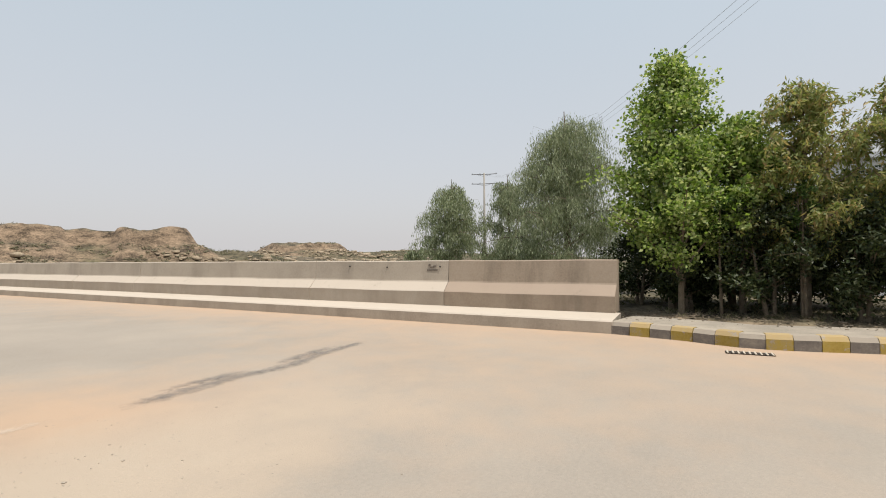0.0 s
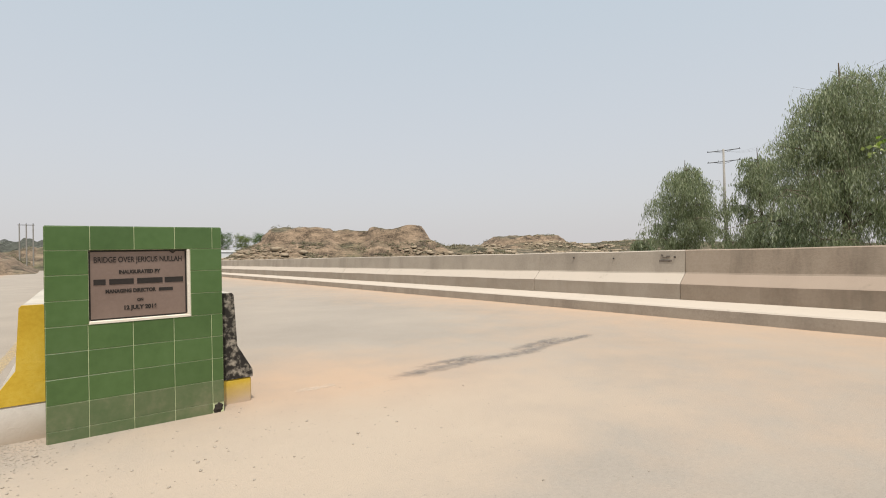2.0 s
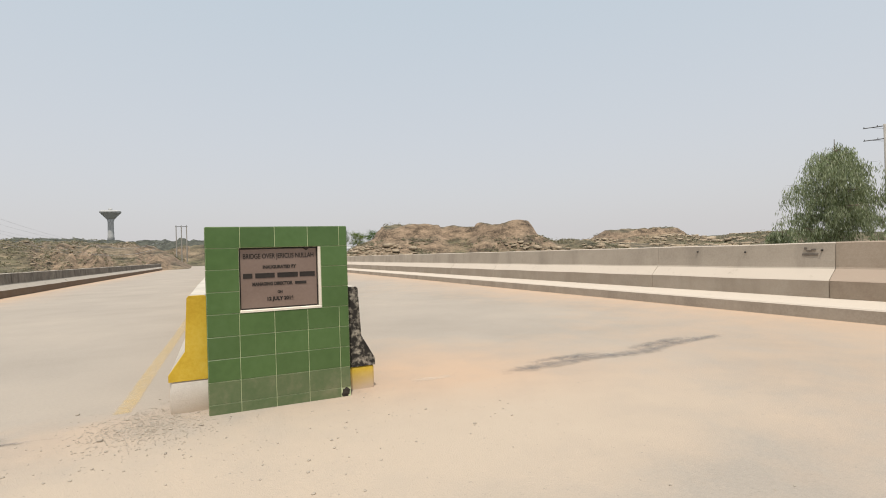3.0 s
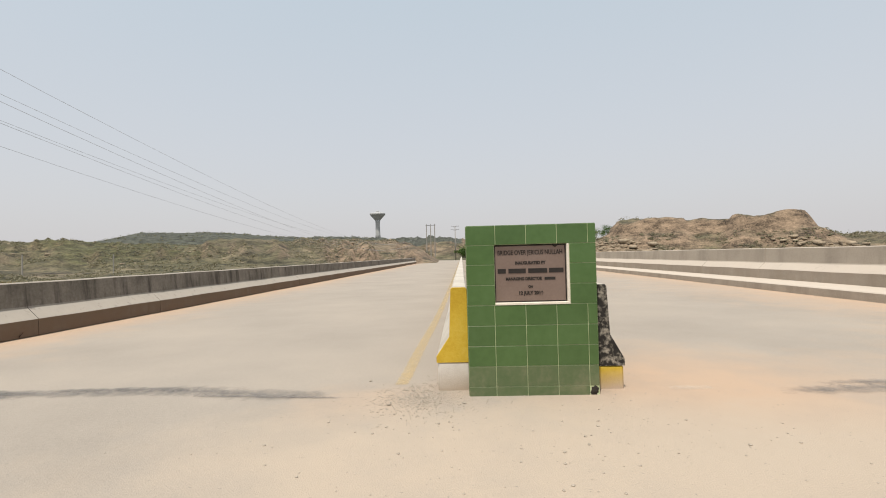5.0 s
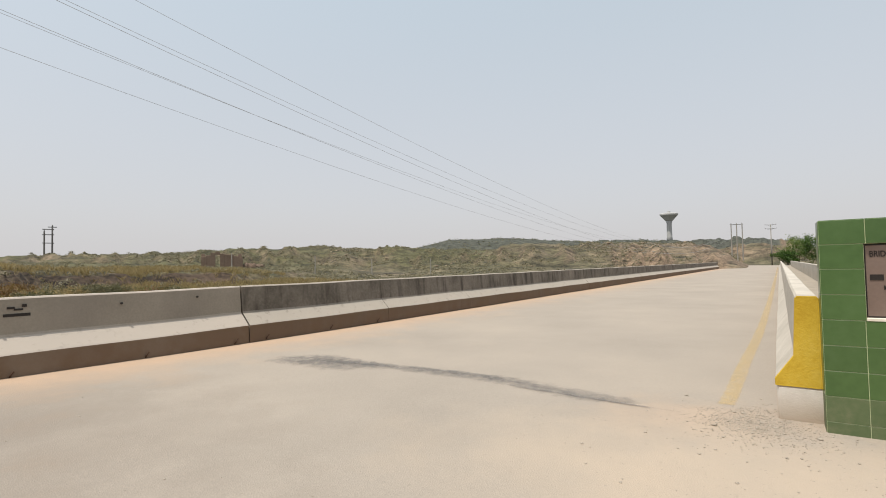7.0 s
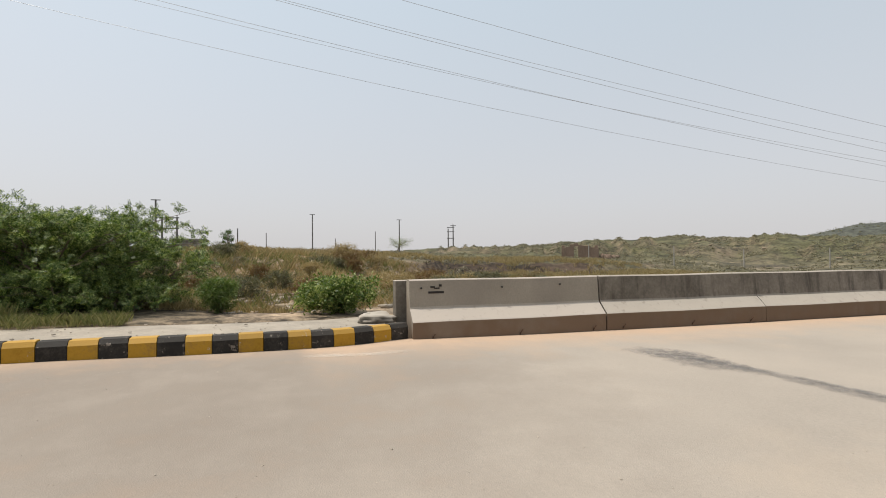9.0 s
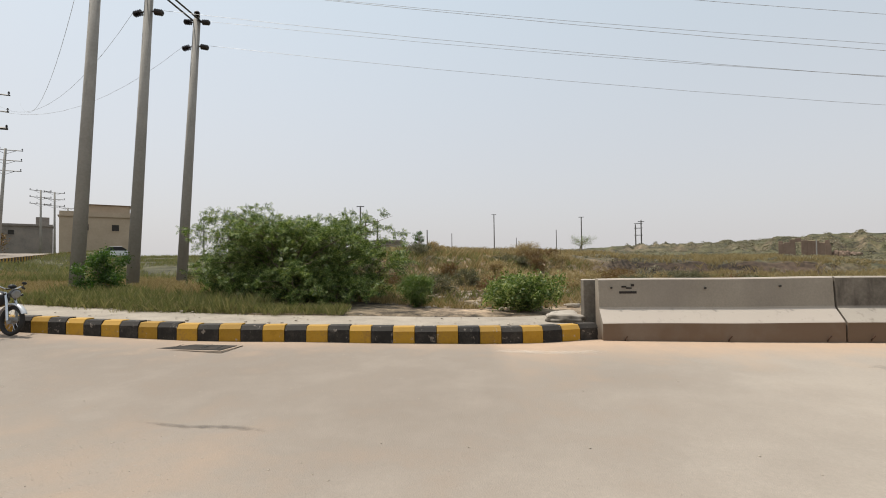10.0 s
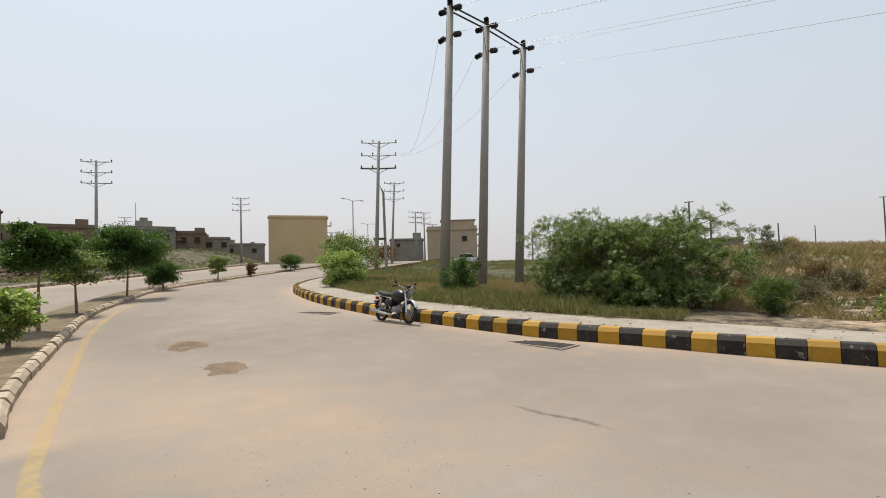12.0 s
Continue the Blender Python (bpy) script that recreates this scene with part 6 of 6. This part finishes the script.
# ---- grass, scrub and stones ----
def tufts(name, xs, ys, h, mat, label, cat, seed, blades=7, width=0.02, lift=None, lean=0.38):
    rng = np.random.default_rng(seed)
    n = len(xs)
    zs = land(xs, ys) if lift is None else lift
    B = np.repeat(np.stack([xs, ys, zs - 0.03], 1), blades, 0)
    hh = np.repeat(h * rng.uniform(0.5, 1.3, n), blades)
    B[:, :2] += rng.normal(size=(n * blades, 2)) * (0.22 * hh[:, None])
    D = rng.normal(size=(n * blades, 3)) * lean
    D[:, 2] = 1.0
    v = np.zeros((n * blades, 4, 3))
    side = rng.normal(size=(n * blades, 3))
    side[:, 2] = 0
    side /= np.linalg.norm(side, axis=1, keepdims=True)
    w = (width * rng.uniform(0.6, 1.4, n * blades))[:, None]
    L = (hh * rng.uniform(0.6, 1.15, n * blades))[:, None]
    v[:, 0], v[:, 1] = B - side * w, B + side * w
    bend = np.concatenate([D[:, :2] * 0.5, np.zeros((len(D), 1))], 1)
    v[:, 2] = B + D * L * 0.6 + side * w * 0.7
    v[:, 3] = B + (D + bend) * L
    ob = new(name, fast_mesh(name, v, np.arange(4 * n * blades), mat))
    return tagged(ob, label, cat, kind="stuff")


rng = np.random.default_rng(5)


def field(n, x0, x1, y0, y1, keep):
    x, y = rng.uniform(x0, x1, n), rng.uniform(y0, y1, n)
    k = keep(x, y)
    return x[k], y[k]


gxs, gys = field(42000, -27, -12.4, -40, -12, lambda x, y: (x < x_left(y) - 2.0) & (layers(x, y, 3, 3, 91) > -0.45))
dry = layers(gxs, gys, 3.4, 3, 98) + 0.35 * step(x_left(gys) - gxs, 3.5, 7) > 0.1
tufts("grass", gxs[~dry], gys[~dry], 0.36, L_GRASS, "shin-high green grass on the verge", "grass", 1, 8, 0.003, lean=0.14)
tufts("grass", gxs[dry], gys[dry], 0.22, L_STRAW, "brown dry grass patches on the verge", "grass", 11, 9, 0.0035, lean=0.2)
gxs, gys = field(26000, -75, -24, -75, -8, lambda x, y: (x < x_left(y) - 2.5) & (layers(x, y, 7, 3, 92) > -0.1))
tufts("grass", gxs, gys, 0.36, L_GRASS, "dry grass across the open field", "grass", 2, 7, 0.007, lean=0.16)
gxs, gys = field(15000, -36, -15.5, -12, 14, lambda x, y: (layers(x, y, 2.4, 3, 93) > -0.2) & (land(x, y) > 0.0))
tufts("grass", gxs, gys, 0.26, L_STRAW, "brown dry grass on the earth bank", "grass", 3, 10, 0.004, lean=0.22)
gxs, gys = field(4200, -34, -16, -12, 14, lambda x, y: (layers(x, y, 3.5, 3, 99) > 0.0) & (land(x, y) > 0.2))
tufts("grass", gxs, gys, 0.36, L_GRASS, "olive grass tussocks on the earth bank", "grass", 12, 10, 0.004, lean=0.26)
gxs, gys = field(9000, -62, -24, -12, 34, lambda x, y: layers(x, y, 4, 3, 101) > -0.15)
tufts("grass", gxs, gys, 0.42, L_STRAW, "tall straw-coloured tussocks on the terrace", "grass", 13, 10, 0.006, lean=0.24)
# ragged grass creeping over the pavement's back edge
gy2 = rng.uniform(-31, -9.6, 3200)
gx2 = x_left(gy2) - 2.35 + 0.22 * rng.normal(size=3200) + 0.5 * np.clip(layers(gy2, gy2 * 0, 1.7, 3, 97), -0.3, 1) * (gy2 > -15)
tufts("grass", gx2, gy2, 0.2, L_GRASS, "ragged short grass along the pavement's back edge", "grass", 9, 10, 0.003, lift=rise(gx2, gy2) + 0.3, lean=0.24)
tree("shrub", (-15.1, -8.1, lz(-15.1, -8.1)), 0.85, 0.5, 52, L_REED, "bushy upright green shrub on the verge", 0.04, 0.02, "egg", 260, 34, (0.13, 0.018), limbs=16, spread=1.3, trunks=4, cat="shrub", twig=(0.2, 0.5))
tree("shrub", (-14.6, -5.2, lz(-14.6, -5.2)), 0.8, 1.0, 51, L_BUSH, "low spreading green shrub by the parapet end", 0.05, 0.02, "dome", 260, 40, (0.11, 0.045), limbs=10, trunks=3, cat="shrub", twig=(0.15, 0.3))
rng_b = np.random.default_rng(77)
for k in range(40):
    x, y = rng_b.uniform(-31, -19.5), rng_b.uniform(-10.5, 8)
    kind_, words = ((L_STRAW, "rounded straw-coloured tussock on the earth bank"), (L_RUST, "low rusty brown shrub on the earth bank"), (L_SCRUB, "low dusty olive shrub on the earth bank"))[k % 3]
    tree("dry_shrub", (x, y, lz(x, y) - 0.05), rng_b.uniform(0.4, 0.85), rng_b.uniform(0.45, 0.95), 300 + k, kind_, words, 0.05, 0.02, "dome", 110, 34, (0.09, 0.022), limbs=9, trunks=2, cat="shrub", twig=(0.15, 0.36))
# leaf litter and weeds below the right-hand trees
gxs, gys = field(900, 13.4, 19, -12, -2.5, lambda x, y: layers(x, y, 2, 2, 95) > -0.2)
tufts("weeds", gxs, gys, 0.13, L_SCRUB, "dry dull weeds beneath the roadside trees", "weeds", 7, 7, 0.006)
# rough grass on the rear field beyond the far road
gxs, gys = field(8000, -60, 12, -125, -50, lambda x, y: (x > x_right(y) + 2.5) & (layers(x, y, 9, 3, 96) > -0.2))
tufts("grass", gxs, gys, 0.4, L_GRASS, "dry grass beyond the far road", "grass", 8, 6, 0.018, lean=0.3)


def scrub(name, n, box, size, keep, seed, mat, label, per=20, leafy=0.10):
    """Low clumps of leaves over the hills."""
    r2 = np.random.default_rng(seed)
    x, y = r2.uniform(box[0], box[1], n), r2.uniform(box[2], box[3], n)
    k = keep(x, y)
    x, y = x[k], y[k]
    s = size * np.clip(r2.lognormal(0, 0.5, len(x)), 0.4, 2.3)
    base = np.repeat(np.stack([x, y, land(x, y)], 1), per, 0)
    ss = np.repeat(s, per)[:, None]
    d = rand_dir(r2, len(base))
    d[:, 2] = np.abs(d[:, 2])
    at = base + d * ss * np.array((0.75, 0.75, 0.55)) * r2.uniform(0.5, 1, (len(base), 1)) ** 0.5
    side = np.cross(d, rand_dir(r2, len(at)))
    side /= np.linalg.norm(side, axis=1, keepdims=True) + 1e-9
    over = np.cross(side, d) + 0.35 * rand_dir(r2, len(at))
    w = size * leafy * r2.uniform(0.5, 1.2, (len(at), 1))
    v = np.stack([at - side * w, at - over * w, at + side * w, at + over * w], 1)
    ob = new(name, fast_mesh(name, v, np.arange(4 * len(at)), mat))
    return tagged(ob, label, "scrub", kind="stuff")


off_road = lambda x, y: (np.abs(x) > 14) | (y > BRIDGE_END + 20)
scrub("scrub", 12000, (20, 150, 70, 190), 0.62, lambda x, y: (layers(x, y, 9, 4, 51) > -0.15) & (land(x, y) > -3) & (land(x, y) < 6.2), 1, L_FAR, "dusty scrub over the rocky hill", 36, 0.2)
scrub("scrub", 2600, (100, 330, 100, 330), 1.2, lambda x, y: layers(x, y, 30, 3, 52) > 0, 2, L_FAR, "dusty scrub on the far flats", 16, 0.2)
scrub("scrub", 14000, (-170, -14, 34, 200), 0.42, lambda x, y: off_road(x, y) & (layers(x, y, 14, 4, 53) > -0.05), 3, L_FAR, "dusty scrub over the valley slopes", 36, 0.2)
scrub("scrub", 5200, (-480, -90, 60, 620), 1.3, lambda x, y: (np.hypot(x, y) > 190) & (layers(x, y, 40, 3, 54) > -0.3), 4, L_SCRUB, "dull olive scrub on the far ridges", 16, 0.22)
scrub("scrub", 3600, (-130, -38, -14, 60), 0.5, lambda x, y: layers(x, y, 9, 3, 55) > -0.1, 5, L_FAR, "grey-green scrub on the terrace and plain", 60, 0.1)
scrub("scrub", 700, (-30, -18, -11, 6), 0.3, lambda x, y: layers(x, y, 3, 3, 57) > 0.05, 7, L_FAR, "low dry scrub on the earth bank", 80, 0.09)
scrub("scrub", 900, (-60, 10, -128, -58), 0.5, lambda x, y: (x > x_right(y) + 4) & (layers(x, y, 12, 3, 58) > -0.1), 8, L_SCRUB, "olive scrub on the field beyond the far road", 30, 0.2)
scrub("scrub", 1800, (-30, 60, 150, 300), 1.0, lambda x, y: (layers(x, y, 18, 3, 56) > -0.2) & (np.abs(x + 4) > 9), 6, L_FAR, "scrub beyond the far bridge end", 18, 0.2)


def stones(name, n, where, size, seed, mat, label, lift):
    r2 = np.random.default_rng(seed)
    cube = np.array([(x, y, z) for z in (-0.35, 0.5) for x, y in ((-1, -1), (1, -1), (1, 1), (-1, 1))], float)
    quads = np.array([(3, 2, 1, 0), (4, 5, 6, 7), (0, 1, 5, 4), (1, 2, 6, 5), (2, 3, 7, 6), (3, 0, 4, 7)])
    x, y = where(r2, n)
    s = size * r2.lognormal(0, 0.5, n)
    v = cube[None] * (s[:, None, None] * r2.uniform(0.5, 1.0, (n, 8, 1)))
    a = r2.uniform(0, 6.28, n)
    c, q = np.cos(a)[:, None], np.sin(a)[:, None]
    vx, vy = v[..., 0] * c - v[..., 1] * q, v[..., 0] * q + v[..., 1] * c
    z = lift(x, y)
    v = np.stack([vx + x[:, None], vy + y[:, None], v[..., 2] + (z + s * 0.2)[:, None]], -1)
    f = (quads[None] + (np.arange(n) * 8)[:, None, None])
    return tagged(new(name, fast_mesh(name, v, f, mat)), label, "stones", kind="stuff")


on_road = lambda x, y: rise(x, y) + 0.010 * layers(x, y, 3.0, 2, 2)
stones("gravel", 3200, lambda r, n: (-1.35 + r.normal(size=n) * 0.3, -0.02 + r.normal(size=n) * 0.34), 0.0042, 1, M_STONE, "loose gravel heaped by the pedestal", on_road)
stones("gravel", 500, lambda r, n: (r.normal(size=n) * 1.6 - 0.2, -1.2 + r.normal(size=n) * 0.8), 0.005, 2, M_STONE, "scattered grit before the pedestal", on_road)
stones("gravel", 1300, lambda r, n: (r.uniform(-9.5, 3, n), r.uniform(-16, -3.2, n)), 0.0035, 4, M_STONE, "scattered grit on the road", on_road)
def outcrop(box, least, seed):
    """Places on the rougher slopes of a stretch of land."""
    def pick(r, n):
        x, y = r.uniform(box[0], box[1], n * 6), r.uniform(box[2], box[3], n * 6)
        order = np.argsort(-(layers(x, y, 11, 3, seed) + 0.5 * r.uniform(0, 1, n * 6) + 2.0 * (land(x, y) > least) * (land(x, y) < least + 7.0)))
        return x[order[:n]], y[order[:n]]
    return pick


M_ROCK = material("pale_sandstone", [(0.26, 0.20, 0.14), (0.34, 0.27, 0.19), (0.42, 0.345, 0.25)], 0.6, 4, 0.95, 0.3, 12)
stones("hill_rocks", 2000, outcrop((30, 130, 105, 165), -2.5, 61), 0.38, 21, M_ROCK, "pale broken rocks strewn over the hillside", land)
stones("hill_rocks", 900, outcrop((150, 270, 130, 240), 0.0, 62), 0.6, 22, M_ROCK, "pale broken rocks on the far hill", land)
stones("hill_rocks", 420, outcrop((-130, -16, 75, 165), 0.5, 63), 0.20, 23, M_ROCK, "pale broken rocks on the scrub slopes", land)
stones("rubble", 420, lambda r, n: (-19.6 + r.normal(size=n) * 1.8, -6.8 + r.normal(size=n) * 0.9), 0.065, 24, M_ROCK, "pale rock slabs tumbled down the gully", land)
stones("rubble", 260, lambda r, n: (-19 + r.normal(size=n) * 1.7, -5.6 + r.normal(size=n) * 1.8), 0.10, 3, M_STONE, "broken stones in the gully", land)
def heap(cx, cy, ra, rb, high, turn, seed, label):
    """A low mound of loose soil with a ragged foot."""
    u, v = np.meshgrid(np.linspace(-1.3, 1.3, 64), np.linspace(-1.3, 1.3, 64), indexing="ij")
    c, s = math.cos(turn), math.sin(turn)
    x, y = cx + u * ra * c - v * rb * s, cy + u * ra * s + v * rb * c
    q = np.hypot(u, v) + 0.36 * layers(x, y, 0.3, 5, seed)
    z = on_road(x, y) - 0.012 + (high + 0.012) * (1 - step(q, 0.05, 1.0)) * (1 + 0.35 * layers(x, y, 0.12, 3, seed + 3))
    k = np.arange(64 * 64).reshape(64, 64)
    ob = new("soil_heap", fast_mesh("soil_heap", np.stack([x, y, z], -1), np.stack([k[:-1, :-1], k[1:, :-1], k[1:, 1:], k[:-1, 1:]], -1), M_SOIL))
    tagged(ob, label, "soil heap", kind="stuff")
    ob.data.shade_smooth()


heap(-5.42, -17.85, 0.45, 0.66, 0.10, -0.35, 3, "low smooth heap of brown soil on the road")
heap(-4.89, -15.05, 0.42, 0.75, 0.05, -0.6, 8, "low scattered heap of brown soil on the road")
for k, (hx, hy) in enumerate(((-5.42, -17.85), (-4.89, -15.05))):
    stones("soil_crumbs", 420, lambda r, n: (hx + r.normal(size=n) * 0.42, hy + r.normal(size=n) * 0.6), 0.0032, 30 + k, M_SOIL, "loose soil crumbs scattered round the heap", on_road)
stones("gravel", 5200, lambda r, n: (-3.0 + r.normal(size=n) * 1.4, -10.2 + r.normal(size=n) * 0.9), 0.0021, 33, M_STONE, "coarse grit worn out of the road", on_road)
stones("brick_pile", 700, lambda r, n: (-11 + r.normal(size=n) * 1.6, -66 + r.normal(size=n) * 1.2), 0.16, 7, M_BRICK, "tumbled pile of broken bricks beyond the far road", lambda x, y: land(x, y) + 1.1 * np.exp(-((x + 11) / 2.0) ** 2 - ((y + 66) / 1.6) ** 2))
stones("litter", 1500, lambda r, n: (11.5 + 2.9 * np.sqrt(r.uniform(0, 1, n)), r.uniform(-12, -3.6, n)), 0.013, 8, M_BARK, "dry leaf litter on the shaded pavement", lambda x, y: rise(x, y) + 0.275)
stones("litter", 160, lambda r, n: (r.uniform(-12.3, -10.7, n), r.uniform(-16, -5, n)), 0.012, 9, M_STONE, "grit along the pavement", lambda x, y: rise(x, y) + 0.315)


def car(at, rz):
    """A small saloon far off."""
    k = thing("car", at, "white saloon car parked beyond the field", "car", rz=rz)
    prof = [(-2.1, 0.35), (-2.1, 0.85), (-1.5, 0.95), (1.0, 0.95), (2.0, 0.78), (2.1, 0.35)]
    part("body", Geo().sweep(prof, [((0, -0.8, 0), (1, 0, 0)), ((0, 0.8, 0), (1, 0, 0))]), M_WHITE, k)
    part("cabin", Geo().sweep([(-1.5, 0.95), (-1.0, 1.45), (0.3, 1.45), (1.0, 0.95)], [((0, -0.72, 0), (1, 0, 0)), ((0, 0.72, 0), (1, 0, 0))]), M_BLACKP, k)
    part("roof", Geo().box((-0.35, 0, 1.46), (1.3, 1.3, 0.05), b=0.02), M_WHITE, k)
    for x in (-1.3, 1.3):
        for y in (-0.75, 0.75):
            w = part("wheel", Geo().tube([(x, y - 0.1, 0.31), (x, y + 0.1, 0.31)], 0.31, 16), M_RUBBER, k)
            part("rim", Geo().tube([(x, y - 0.11, 0.31), (x, y + 0.11, 0.31)], 0.19, 12), M_CHROME, w)


car((-60.6, -51.5, lz(-60.6, -51.5)), 125)
boulder = tagged(part("boulder", Geo().blob((-11.95, -4.5, gz(-12, -4.5) + 0.36), (0.26, 0.42, 0.17), 4, 0.28, 22, 14), M_CONC_L, smooth=True), "grey rock lying at the parapet end", "rock")


# ---- kerb stones ----
def kerb(name, line, height, side, mats, label, until, w=0.26, loose=1.0):
    """One stone for each step of the line; side 1: the face looks to the left of the line's way."""
    k = thing(name, (0, 0, 0), label, "kerb", kind="structure")
    shared = {}
    for i in range(len(line) - 1):
        if line[i][1] < until:
            break
        (x0, y0), (x1, y1) = line[i], line[i + 1]
        mat = mats[i % len(mats)]
        var = i % 3
        key = (mat.name, var)
        if key not in shared:
            g = Geo()
            l, h = 0.43 - 0.012, height
            c = 0.05 + 0.008 * var
            prof = [(0, -0.12), (0, h - 0.09), (c, h - 0.01), (c + 0.03, h), (w, h), (w, -0.12)]
            g.sweep(prof, [((0, -l / 2, 0), (1, 0, 0)), ((0.003, -l / 2 + 0.012, 0.002), (1, 0, 0)), ((0.003, l / 2 - 0.012, 0.002), (1, 0, 0)), ((0, l / 2, 0), (1, 0, 0))])
            shared[key] = g.mesh("kerb_stone", mat)
        ob = new("kerb_stone", shared[key])
        ob.parent = k
        a = math.atan2(y1 - y0, x1 - x0)
        turn = a - math.pi / 2 if side < 0 else a + math.pi / 2
        mx, my = (x0 + x1) / 2, (y0 + y1) / 2
        ob.matrix_local = Matrix.Translation((mx + random.uniform(-0.008, 0.008) * loose, my, gz(mx, my) + random.uniform(-0.012, 0.008) * loose)) @ Matrix.Rotation(turn + random.uniform(-0.012, 0.012) * loose, 4, "Z")
    return k


kerb("kerb", left_line, 0.33, -1, (M_KERB_K, M_KERB_Y), "black and yellow striped kerb with worn paint", -62)
kerb("kerb", right_line, 0.28, 1, (M_KERB_F, M_KERB_YF), "faded grey and yellow striped kerb", -24)
kerb("kerb", median_line, 0.2, 1, (M_KERB_C,), "bare sandstone-coloured kerb of the planted median", -50, 0.15, 1.4)
far_kerb = right_line[right_line[:, 1] < -38]
kerb("kerb", far_kerb, 0.3, 1, (M_KERB_F, M_KERB_C), "pale far kerb across the second carriageway", -90)
